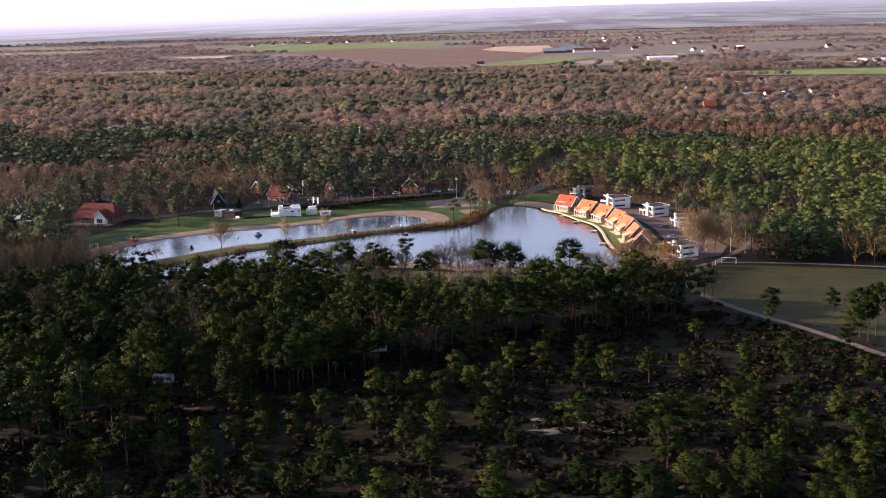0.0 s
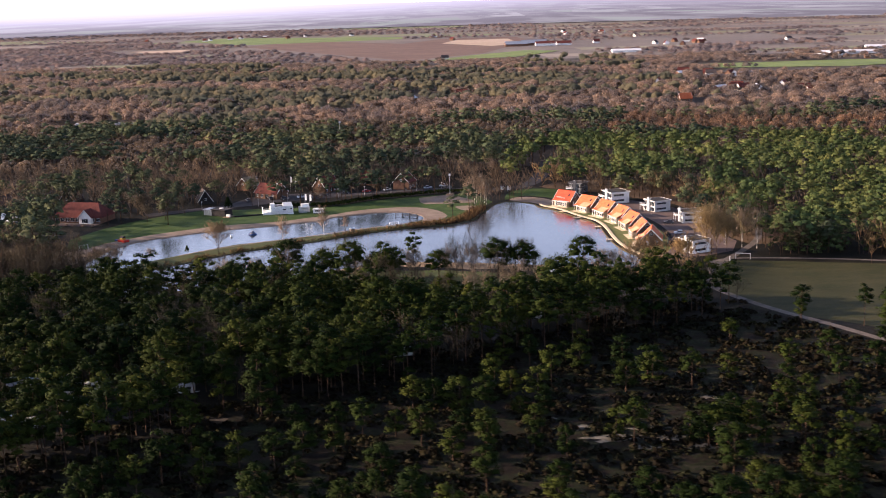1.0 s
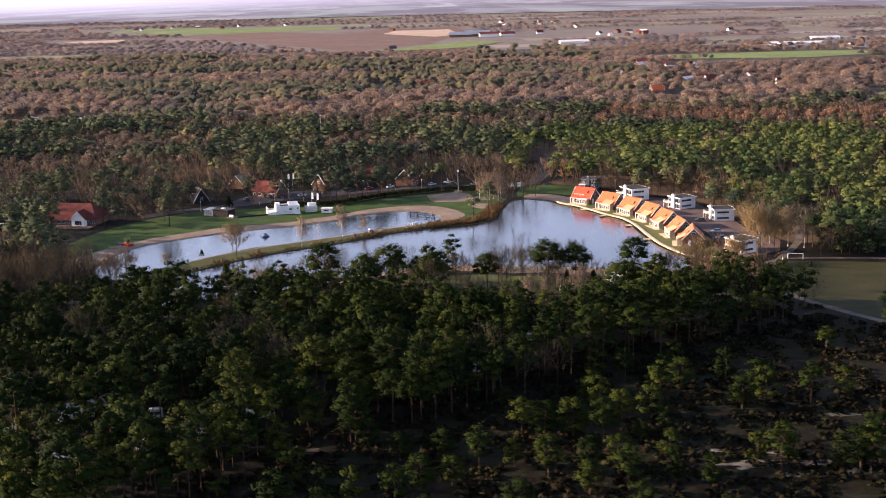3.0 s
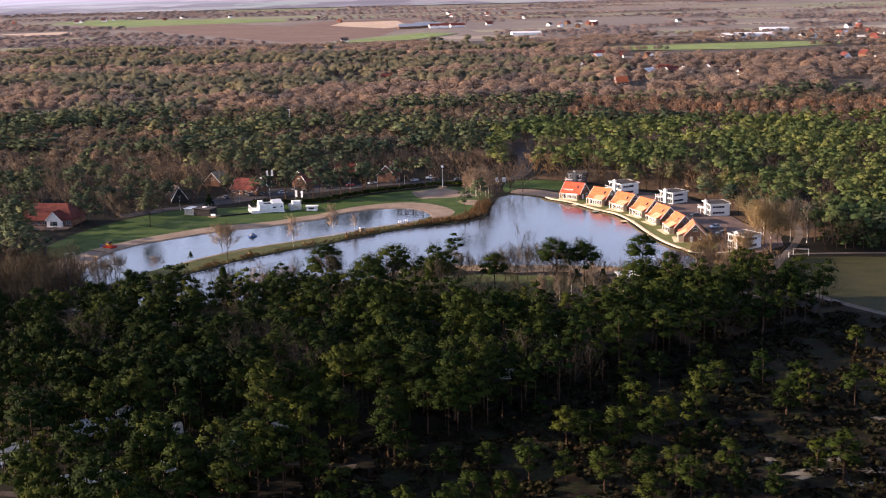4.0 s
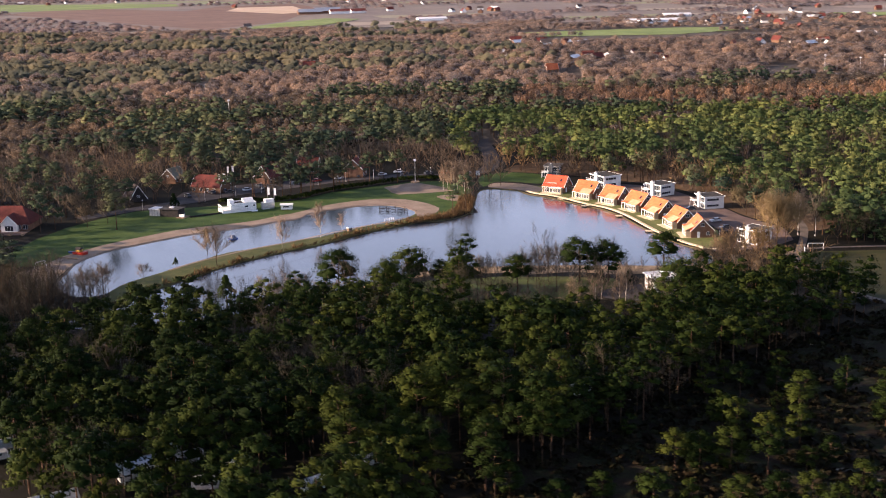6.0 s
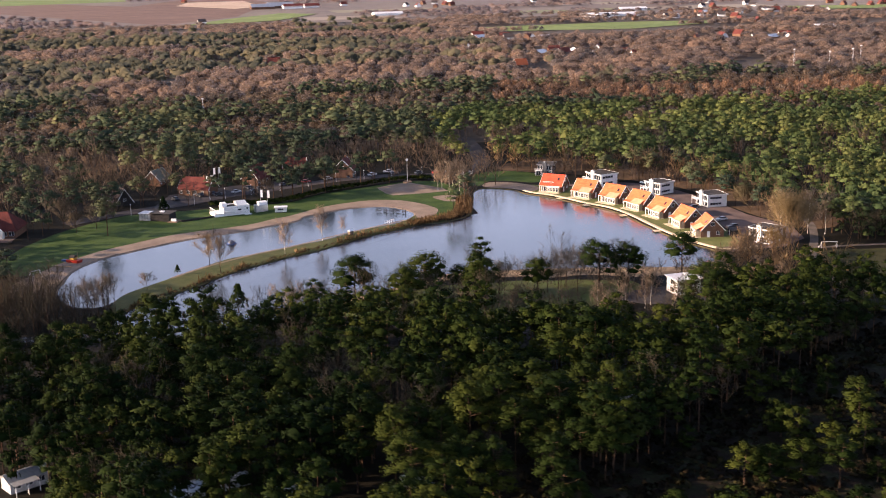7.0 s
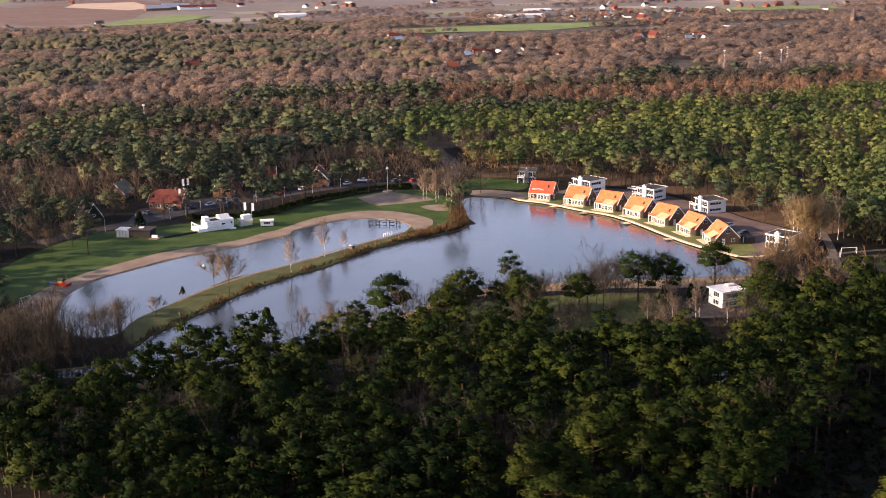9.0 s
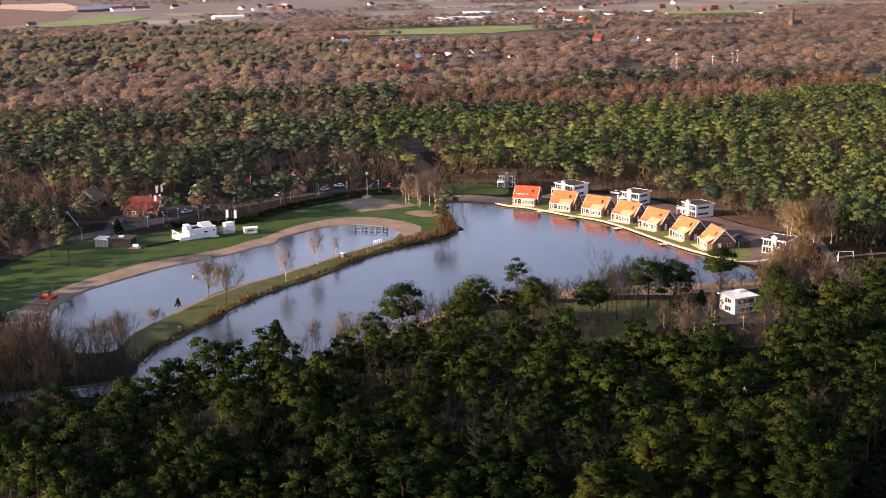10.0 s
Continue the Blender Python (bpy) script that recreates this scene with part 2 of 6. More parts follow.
water_mat, nt, b = material("lake_water", 0.06, 0.5)
b.inputs["IOR"].default_value = 1.33
nt.links.new(ramp(nt, noise_node(nt, 0.02, 3), [(0.3, (0.012, 0.017, 0.022)), (0.7, (0.022, 0.028, 0.034))]), b.inputs["Base Color"])
bump(nt, b, noise_node(nt, 0.7, 5, 0.65, (1.0, 1.6, 1.0)), 0.55, 0.075)
nt.links.new(ramp(nt, noise_node(nt, 0.018, 3), [(0.35, (0.03,) * 3), (0.7, (0.12,) * 3)]), b.inputs["Roughness"])

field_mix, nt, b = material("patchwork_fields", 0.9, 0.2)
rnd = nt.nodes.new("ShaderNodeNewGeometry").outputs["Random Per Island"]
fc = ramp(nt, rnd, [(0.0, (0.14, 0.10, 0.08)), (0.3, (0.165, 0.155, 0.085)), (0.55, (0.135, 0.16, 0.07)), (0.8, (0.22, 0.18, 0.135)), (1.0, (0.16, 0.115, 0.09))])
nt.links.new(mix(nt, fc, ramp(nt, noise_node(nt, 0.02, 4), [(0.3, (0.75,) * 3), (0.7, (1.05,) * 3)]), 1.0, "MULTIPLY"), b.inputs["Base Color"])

# plain glowing backdrop of hazy distance, its haze painted into the emission
haze_mat, nt, b = material("hazy_distance", 1.0, 0.0)


def calc(op, a, c):
    n = nt.nodes.new("ShaderNodeMath")
    n.operation = op
    for sock, v in zip(n.inputs, (a, c)):
        if isinstance(v, bpy.types.NodeSocket):
            nt.links.new(v, sock)
        else:
            sock.default_value = v
    return n.outputs[0]


sep = nt.nodes.new("ShaderNodeSeparateXYZ")
nt.links.new(nt.nodes.new("ShaderNodeNewGeometry").outputs["Position"], sep.inputs[0])
drop = calc("MAXIMUM", calc("SUBTRACT", 96.0, sep.outputs["Z"]), 3.0)
far_off = calc("DIVIDE", 96.0 * 4.68, drop)                       # kilometres out on the plain
across = calc("MULTIPLY", calc("DIVIDE", sep.outputs["X"], 4680.0), far_off)
land = nt.nodes.new("ShaderNodeCombineXYZ")
nt.links.new(calc("MULTIPLY", across, 1.7), land.inputs[0])
nt.links.new(calc("MULTIPLY", calc("LOGARITHM", far_off, 2.0), 2.4), land.inputs[1])
plots = nt.nodes.new("ShaderNodeTexVoronoi")
plots.inputs["Scale"].default_value = 1.6
woods = nt.nodes.new("ShaderNodeTexNoise")
woods.inputs["Scale"].default_value, woods.inputs["Detail"].default_value, woods.inputs["Roughness"].default_value = 1.3, 7, 0.68
for n in (plots, woods):
    nt.links.new(land.outputs[0], n.inputs["Vector"])
tone = nt.nodes.new("ShaderNodeSeparateColor")
nt.links.new(plots.outputs["Color"], tone.inputs[0])
bands = ramp(nt, tone.outputs[0], [(0.0, (0.125, 0.100, 0.094)), (0.4, (0.145, 0.122, 0.110)), (0.65, (0.140, 0.134, 0.104)), (0.9, (0.170, 0.146, 0.128)), (1.0, (0.190, 0.160, 0.142))])
cover = ramp(nt, woods.outputs["Fac"], [(0.46, (0, 0, 0)), (0.54, (1, 1, 1))])
bands = mix(nt, bands, (0.092, 0.074, 0.072), cover)
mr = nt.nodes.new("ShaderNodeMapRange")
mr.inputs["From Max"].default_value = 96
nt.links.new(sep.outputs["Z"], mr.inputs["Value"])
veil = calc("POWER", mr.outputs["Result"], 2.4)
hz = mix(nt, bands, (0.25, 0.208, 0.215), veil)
# paler towards the left: glow of the sun's side painted in
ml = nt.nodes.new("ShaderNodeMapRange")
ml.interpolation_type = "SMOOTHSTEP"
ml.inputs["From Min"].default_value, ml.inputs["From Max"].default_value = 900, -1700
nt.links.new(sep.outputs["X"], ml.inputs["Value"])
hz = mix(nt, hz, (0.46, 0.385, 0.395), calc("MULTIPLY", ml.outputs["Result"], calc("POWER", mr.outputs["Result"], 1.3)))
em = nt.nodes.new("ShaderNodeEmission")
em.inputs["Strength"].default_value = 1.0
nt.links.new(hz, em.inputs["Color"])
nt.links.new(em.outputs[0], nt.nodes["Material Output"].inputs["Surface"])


# ---- mesh helpers ----
def part(name, bm, mat, parent=None, label="", m=None):
    me = bpy.data.meshes.new(name)
    bmesh.ops.recalc_face_normals(bm, faces=bm.faces)
    bm.to_mesh(me)
    bm.free()
    me.materials.append(mat)
    ob = new(name, me)
    if parent:
        ob.parent = parent
    if m is not None:
        ob.matrix_local = m
    return tagged(ob, label)


def thing(name, m, label, category, group="", kind=""):
    ob = new(name)
    ob.matrix_world = m
    return tagged(ob, label, category, group, kind)


def box(bm, x0, x1, y0, y1, z0, z1, bevel=0.0):
    v = [bm.verts.new(p) for p in ((x0, y0, z0), (x1, y0, z0), (x1, y1, z0), (x0, y1, z0), (x0, y0, z1), (x1, y0, z1), (x1, y1, z1), (x0, y1, z1))]
    fs = [bm.faces.new([v[i] for i in f]) for f in ((0, 3, 2, 1), (4, 5, 6, 7), (0, 1, 5, 4), (1, 2, 6, 5), (2, 3, 7, 6), (3, 0, 4, 7))]
    if bevel:
        es = list({e for f in fs for e in f.edges})
        bmesh.ops.bevel(bm, geom=es, offset=bevel, segments=2, affect="EDGES")
    return bm


def boxes(*rows):
    bm = bmesh.new()
    for r in rows:
        box(bm, *r)
    return bm


def prism(points, a, c, axis="x"):
    """A solid with a polygon as its end, drawn along x from a to c; points are (y, z)."""
    bm = bmesh.new()
    p = [bm.verts.new((a, y, z) if axis == "x" else (y, a, z)) for y, z in points]
    q = [bm.verts.new((c, y, z) if axis == "x" else (y, c, z)) for y, z in points]
    bm.faces.new(p)
    bm.faces.new(list(reversed(q)))
    for i in range(len(p)):
        j = (i + 1) % len(p)
        bm.faces.new((p[i], q[i], q[j], p[j]))
    return bm


def tube(bm, path, radii, sides=6):
    rings = []
    for i, (p, r) in enumerate(zip(path, radii)):
        p = Vector(p)
        d = Vector(path[min(i + 1, len(path) - 1)]) - Vector(path[max(i - 1, 0)])
        q = d.to_track_quat("Z", "Y")
        rings.append([bm.verts.new(p + q @ Vector((r * math.cos(2 * math.pi * k / sides), r * math.sin(2 * math.pi * k / sides), 0))) for k in range(sides)])
    for a, c in zip(rings, rings[1:]):
        for k in range(sides):
            bm.faces.new((a[k], a[(k + 1) % sides], c[(k + 1) % sides], c[k]))
    bm.faces.new(list(reversed(rings[0])))
    bm.faces.new(rings[-1])
    return bm


def smooth_loop(points, n=4, closed=True):
    """Catmull-Rom through the points."""
    out, k = [], len(points)
    for i in range(k if closed else k - 1):
        p = [np.array(points[(i + j) % k] if closed else points[min(max(i + j, 0), k - 1)], float) for j in (-1, 0, 1, 2)]
        for s in range(n):
            t = s / n
            out.append(tuple(0.5 * ((2 * p[1]) + (p[2] - p[0]) * t + (2 * p[0] - 5 * p[1] + 4 * p[2] - p[3]) * t * t + (3 * p[1] - p[0] - 3 * p[2] + p[3]) * t ** 3)))
    if not closed:
        out.append(tuple(map(float, points[-1])))
    return out


def rough_line(points, amount, seed):
    r = random.Random(seed)
    return [(x + r.uniform(-amount, amount), y + r.uniform(-amount, amount)) for x, y in points]


def sheet(name, outline, z, mat, label, category, holes=(), kind="structure"):
    """A flat sheet with that outline and holes."""
    loops = [[Vector((x, y, z)) for x, y in loop] for loop in (outline, *holes)]
    from mathutils.geometry import tessellate_polygon
    flat = [p for loop in loops for p in loop]
    me = bpy.data.meshes.new(name)
    me.from_pydata([tuple(p) for p in flat], [], [tuple(t) for t in tessellate_polygon(loops)])
    bm = bmesh.new()
    bm.from_mesh(me)
    bmesh.ops.recalc_face_normals(bm, faces=bm.faces)
    if sum(f.normal.z for f in bm.faces) < 0:
        bmesh.ops.reverse_faces(bm, faces=bm.faces)
    bm.to_mesh(me)
    bm.free()
    me.materials.append(mat)
    return tagged(new(name, me), label, category, "", kind)


def strip(name, line, width, z, mat, label, category, thick=0.0):
    """A band of even width along a line."""
    pts = [Vector((x, y, 0)) for x, y in line]
    bm = bmesh.new()
    rows = []
    for i, p in enumerate(pts):
        d = (pts[min(i + 1, len(pts) - 1)] - pts[max(i - 1, 0)]).normalized()
        n = Vector((-d.y, d.x, 0)) * width / 2
        rows.append([bm.verts.new((q.x, q.y, h)) for q, h in ((p + n, z), (p - n, z), (p - n, z - thick), (p + n, z - thick))][: 4 if thick else 2])
    for a, c in zip(rows, rows[1:]):
        k = len(a)
        for i in range(k if thick else 1):
            bm.faces.new((a[i], a[(i + 1) % k], c[(i + 1) % k], c[i]))
    if thick:
        bm.faces.new(rows[0])
        bm.faces.new(list(reversed(rows[-1])))
    return tagged(part(name, bm, mat), label, category, "", "structure")


def bank(name, loop, mat, label, drop=0.7, run=1.4, inward=True):
    """The slope from the ground down into the water, along a shore."""
    pts = [Vector((x, y, 0)) for x, y in loop]
    area = sum(a.x * c.y - c.x * a.y for a, c in zip(pts, pts[1:] + pts[:1]))
    s = (1 if area > 0 else -1) * (1 if inward else -1)
    bm = bmesh.new()
    top, low = [], []
    for i, p in enumerate(pts):
        d = (pts[(i + 1) % len(pts)] - pts[i - 1]).normalized()
        n = Vector((-d.y, d.x, 0)) * s
        top.append(bm.verts.new(p))
        low.append(bm.verts.new(p + n * run + Vector((0, 0, -drop))))
    for i in range(len(pts)):
        j = (i + 1) % len(pts)
        bm.faces.new((top[i], top[j], low[j], low[i]))
    return tagged(part(name, bm, mat), label, "bank", "", "structure")


def inside(x, y, poly):
    """Which of the points lie in the polygon."""
    p = np.array(poly)
    hit = np.zeros(len(x), bool)
    for (x0, y0), (x1, y1) in zip(p, np.roll(p, -1, 0)):
        cut = ((y0 > y) != (y1 > y)) & (x < (x1 - x0) * (y - y0) / (y1 - y0 + 1e-12) + x0)
        hit ^= cut
    return hit


def near_line(x, y, line, dist):
    hit = np.zeros(len(x), bool)
    for (x0, y0), (x1, y1) in zip(line, line[1:]):
        dx, dy = x1 - x0, y1 - y0
        t = np.clip(((x - x0) * dx + (y - y0) * dy) / (dx * dx + dy * dy + 1e-9), 0, 1)
        hit |= np.hypot(x - x0 - t * dx, y - y0 - t * dy) < dist
    return hit


# ---- ground, water, open land ----
SWIM = [(-133.8, 524.1), (-129.9, 532.9), (-122.4, 542.7), (-113.2, 549), (-103.5, 555.6), (-93.6, 561.2), (-83.6, 564.7), (-73.3, 568.3), (-63.1, 574.1),
        (-53.7, 578.4), (-50.5, 584.5), (-41.2, 590.5), (-31.2, 595), (-24.2, 596), (-15.9, 594.2), (-9.8, 586.1), (-7.4, 578.9), (-8.4, 573.4), (-12.4, 567.4),
        (-19, 561.1), (-28.9, 556.6), (-39.2, 550.1), (-49.4, 542.5), (-62.3, 536.8), (-73, 530.7), (-82.8, 526.7), (-91.3, 518.6), (-97.6, 512), (-105.5, 503.6),
        (-114.7, 493.9), (-119, 484.5), (-123.7, 480.5), (-129, 482), (-133.2, 487.2), (-136.6, 497.9), (-136, 509)]
LAKE = [(26, 613), (33, 618), (42.8, 609.5), (45, 600.5), (51, 592.5), (55, 583.4), (60, 571.5), (65, 561.9), (67.2, 552.6), (68.2, 542.1), (68.6, 527.4),
        (69.8, 512.2), (72.1, 499.2), (75.5, 490), (76, 479.7), (71, 470), (66.2, 468.7), (51, 472.1), (27.1, 478.8), (11.7, 482.4), (-11.3, 485.5), (-25, 481.5),
        (-40, 472), (-58.1, 463.1), (-77, 452.1), (-97.9, 445), (-108, 442), (-124, 447), (-142, 453), (-160, 456), (-162, 461), (-148, 460), (-130, 458), (-120.5, 461), (-117.5, 469.7), (-112.9, 477.7), (-104.2, 485.5), (-98.4, 492),
        (-92.5, 497.8), (-87.1, 504.2), (-79.6, 511.3), (-71.2, 517.4), (-62.4, 523.7), (-53.9, 527.8), (-43.8, 536), (-30.5, 546.2), (-17.7, 553.3), (-8.5, 558.1),
        (-0.6, 559.1), (8.4, 564.6), (13.5, 572.3), (17.7, 586.2), (20.7, 595.9)]
BEACH = [(-144.5, 524.2), (-140.9, 531.6), (-138.3, 536.7), (-130.2, 546.2), (-122.8, 553.4), (-111.5, 561.5), (-101.5, 568), (-91.7, 571.7), (-81.7, 573.9),
         (-71.2, 577.8), (-61.6, 584.4), (-54.3, 588.7), (-43.2, 598.5), (-32.8, 604.2), (-20.6, 607.2), (-10, 604.5), (-1.9, 595.3), (2.4, 582.6), (-0.2, 573.5),
         (-6, 566)]
swim = rough_line(smooth_loop(SWIM, 4), 0.12, 1)
lake = rough_line(smooth_loop(LAKE, 4), 0.15, 2)
R = 4700
horizon = [(R * math.sin(a), 100 + R * math.cos(a)) for a in np.linspace(0, 2 * math.pi, 96, endpoint=False)]
sheet("ground", horizon, 0, forest_floor, "forest floor of needles and leaves, brown darkened with painted shade", "ground", (swim, lake))
sheet("lake_bed", [(-180, 430), (110, 430), (110, 640), (-180, 640)], -1.2, sand_mat, "dark sandy bed under the lake water", "lake bed")
WATER = -0.28
sheet("swimming_pond_water", [(-148, 470), (-108, 470), (4, 566), (4, 602), (-40, 602), (-148, 560)], WATER, water_mat, "still swimming pond reflecting the pale sky", "water")
sheet("lake_water", [(-168, 436), (84, 436), (84, 560), (60, 625), (18, 625), (18, 600), (16, 570), (-4, 560.5), (-122, 474), (-126, 468), (-168, 468)], WATER - 0.03, water_mat, "dark blue lake with faint ripples", "water")
bank("pond_bank", swim, sand_mat, "gently shelving sandy edge of the pond", 0.8, 2.2)
bank("lake_bank", lake, bank_mat, "low grassy edge of the lake", 0.9, 0.9)
lawn = smooth_loop(BEACH, 3, False) + [(8, 575), (16, 600), (24, 616), (15.6, 640), (1.4, 643), (-20.7, 635), (-37, 627), (-51, 614.5), (-58, 613), (-84, 611.5),
                                        (-118, 609), (-132, 597), (-143, 584), (-152, 566), (-158, 545), (-153, 524)]
sheet("lawn", rough_line(lawn, 0.25, 3), 0.012, lawn_mat, "short green winter grass round the pond", "lawn")
sand_ring = smooth_loop(BEACH, 3, False) + [(-9, 568)] + [p for p in reversed(smooth_loop(SWIM[:18], 4, False))]
sheet("beach", rough_line(sand_ring, 0.15, 4) + [(-137, 508), (-138, 499), (-142, 493), (-149, 497), (-152, 508), (-150, 518)], 0.03, sand_mat, "curved sandy beach round the pond", "beach")
spit_line = [(-112, 487), (-99, 503), (-88, 514), (-72, 525.5), (-56, 534), (-40, 545), (-24, 554.5), (-11, 562)]
dam = [p for p in SWIM[17:31]] + [(-119.5, 477), (-117.5, 469.7)] + [p for p in LAKE[35:49]] + [(2, 563), (-4, 572)]
sheet("dam_grass", smooth_loop(dam, 2), 0.02, dam_turf, "grass on the narrow dam between pond and lake", "grass")
strip("dam_path", [(x - 3.0, y + 3.9) for x, y in smooth_loop(spit_line[1:], 4, False)], 1.3, 0.045, sand_mat, "sandy foot path along the dam", "path")
sheet("sand_court", rough_line([(-12.7, 632.9), (-4, 638), (2.8, 640.9), (9, 632), (14.6, 622.6), (15, 616.4), (4, 614.5), (-9, 614.3), (-11, 619.8)], 0.3, 5), 0.035, sand_mat,
      "pale sand court beside the pond lawn", "sand court")
sheet("sand_patch", rough_line(smooth_loop([(6, 606), (14, 607), (18, 600), (15, 594), (9, 596)], 3), 0.2, 6), 0.036, sand_mat, "worn sandy patch in the grass", "sand")
sheet("north_beach", smooth_loop([(32, 620), (37, 629), (48, 624), (54, 612), (50, 604), (46, 606), (42, 612)], 3), 0.03, sand_mat, "sandy shore at the head of the lake", "beach")
sheet("north_lawn", smooth_loop([(30, 622), (33, 645), (45, 654), (60, 648), (64, 632), (56, 622), (48, 628), (38, 632)], 3), 0.018, lawn_mat, "grass clearing behind the lake", "lawn")
shore = smooth_loop([(46, 606.5), (48, 600.5), (53.5, 593.5), (57.5, 584.5), (62, 573), (67.3, 562.9), (69.5, 552.9), (70.4, 542.1), (70.8, 527.8), (71.8, 513), (74.2, 500.2),
                     (77.5, 490)], 4, False)
sheet("cottage_lawn", [(x + 0.6, y) for x, y in shore] + [(90, 494), (93, 510), (92, 530), (91, 548), (87, 564), (82, 580), (74, 596), (64, 612), (52, 618)], 0.02, sunlit_lawn,
      "strip of lawn round the lakeside cottages", "lawn")
sheet("cottage_yard", rough_line([(66, 612), (76, 597), (85, 581), (91, 565), (94, 548), (95, 530), (94, 512), (88, 494), (78, 489), (80, 484), (100, 486), (112, 494), (118, 512), (112, 535),
                                  (112, 560), (106, 590), (97, 606), (82, 618)], 0.4, 7), 0.026, paving, "brown brick-paved yard behind the cottages", "paving")
strip("boardwalk", shore, 1.25, 0.34, quay_mat, "pale boardwalk along the cottage shore", "boardwalk", 0.75)
strip("lakeside_path", smooth_loop([(77.5, 490), (84, 487.5), (92, 489)], 4, False), 1.5, 0.05, quay_mat, "pale kerb at the end of the boardwalk", "path", 0.1)
sheet("south_beach", rough_line(smooth_loop([(68, 468.5), (51, 472.8), (27, 479.5), (11.7, 483), (-11.3, 486), (-27, 481), (-42, 471.5), (-60, 462), (-66, 458), (-50, 463.5), (-36, 472), (-20, 478.5),
                                 (0, 476.5), (12, 472), (24, 471.5), (38, 465), (50, 463), (60, 461), (70, 463)], 3), 0.5, 8), 0.03, dry_sand, "narrow sandy beach on the wooded shore", "beach")
PICNIC = [(-60, 456), (-46, 464), (-34, 468), (-20, 473), (0, 471), (24, 466), (36, 458), (30, 447), (16, 441), (2, 433), (-18, 432), (-32, 441), (-46, 444)]
sheet("picnic_lawn", rough_line(smooth_loop(PICNIC, 4), 1.0, 9), 0.02, wood_grass, "thin grass and leaves under the lakeside trees", "grass")
sheet("cabin_yard", rough_line(smooth_loop([(24, 446), (36, 452), (52, 450), (72, 440), (80, 428), (62, 424), (44, 432), (28, 438)], 3), 0.4, 10), 0.022, asphalt, "grey worn yard by the white lodge", "yard")
MEADOW = [(95, 464), (106, 476), (130, 473), (166, 465), (230, 452), (300, 420), (300, 300), (180, 345), (140, 378), (121, 393.5), (108, 404), (99, 424), (94.5, 441)]
sheet("meadow", rough_line(smooth_loop(MEADOW, 3), 0.4, 11), 0.02, meadow_mat, "dull olive winter meadow", "meadow")
TRACK = [(170, 320), (150, 342), (134.6, 359.5), (125.7, 376.5), (116.4, 392.2), (107.3, 406), (98, 424.6), (93.2, 442), (97.5, 462.6), (107.5, 480), (117.2, 496), (126.2, 514), (132, 536)]
strip("sand_track", smooth_loop(TRACK, 4, False), 2.8, 0.05, track_mat, "pale sandy track beside the meadow", "track")
strip("meadow_edge_path", smooth_loop([(100, 474), (110, 480.5), (140, 477), (175, 468), (230, 456)], 4, False), 2.0, 0.055, track_mat, "sandy path along the wood edge", "path")
HEATH = [(-112, 215), (-86, 268), (-64, 298), (-48, 311), (-30, 327), (-10, 339), (10, 353), (36, 371), (66, 388), (90, 404), (98, 416), (110, 398), (138, 366), (200, 320), (230, 210)]
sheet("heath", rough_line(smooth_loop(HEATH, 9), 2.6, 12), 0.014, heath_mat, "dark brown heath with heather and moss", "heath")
for k, (cx, cy, sx, sy) in enumerate(((44, 302, 7, 3.0), (37, 309, 4, 2.0), (54, 308, 6, 2.0), (63, 296, 5, 2.0), (72, 328, 6, 2.0), (58, 301, 6, 2.4), (50, 296, 4, 1.6), (66, 306, 4, 2.6), (30, 315, 3, 1.2))):
    rr = random.Random(40 + k)
    sheet("bare_sand", [(cx + sx * rr.uniform(0.3, 1.2) * math.cos(a), cy + sy * rr.uniform(0.3, 1.2) * math.sin(a)) for a in np.linspace(0, 6.28, 26, endpoint=False)], 0.03, scrub_sand,
          "bare greyish sand among the heather", "sand")
strip("wood_path", smooth_loop([(-70, 402), (-54, 411), (-43, 415), (-28, 417), (-8, 424)], 4, False), 2.2, 0.03, forest_track, "pale sandy path through the pine wood", "path")
strip("camp_track", smooth_loop([(-125, 318), (-100, 312), (-80, 318), (-62, 322), (-45, 318)], 4, False), 2.2, 0.03, forest_track, "sandy lane through the caravan site", "track")
ROAD = [(-140, 600), (-118, 614), (-93, 626), (-80, 635), (-56, 645), (-30, 655.5), (-4, 659.5), (20, 655), (40, 662), (52, 700), (60, 760)]
strip("park_road", smooth_loop(ROAD, 5, False), 8.0, 0.06, asphalt, "grey park road behind the lawn", "road")
sheet("car_park", [(-108, 618), (-92, 630), (-72, 641), (-48, 652), (-52, 664), (-78, 656), (-100, 646)], 0.045, asphalt, "grey car park among the trees", "car park")

# distant fields
edge_litter = surface("wood_edge_litter", (0.060, 0.040, 0.024), (0.115, 0.075, 0.042), 0.2, 1.2, relief=0.6)
sheet("wood_edge", rough_line(smooth_loop([(48, 662), (72, 640), (98, 612), (110, 590), (112, 560), (114, 530), (122, 506), (136, 510), (150, 540), (150, 600), (120, 640), (84, 680)], 3), 0.8, 15), 0.008, edge_litter,
      "brown leaf litter along the edge of the plantation", "ground")
# litter sheet lightens the gaps between far trees, with haze in its brown
litter = surface("hazed_leaf_litter", (0.050, 0.042, 0.034), (0.090, 0.072, 0.056), 0.05, 0.5, relief=0.6)
sheet("woodland_floor", [(-700, 820), (-300, 700), (60, 740), (500, 760), (1100, 1000), (2400, 1700), (1700, 1650), (900, 1900), (300, 1960), (-600, 1975), (-1300, 2000)], 0.009, litter,
      "brown leaf litter under the wide bare woods, greyed by painted haze", "ground")
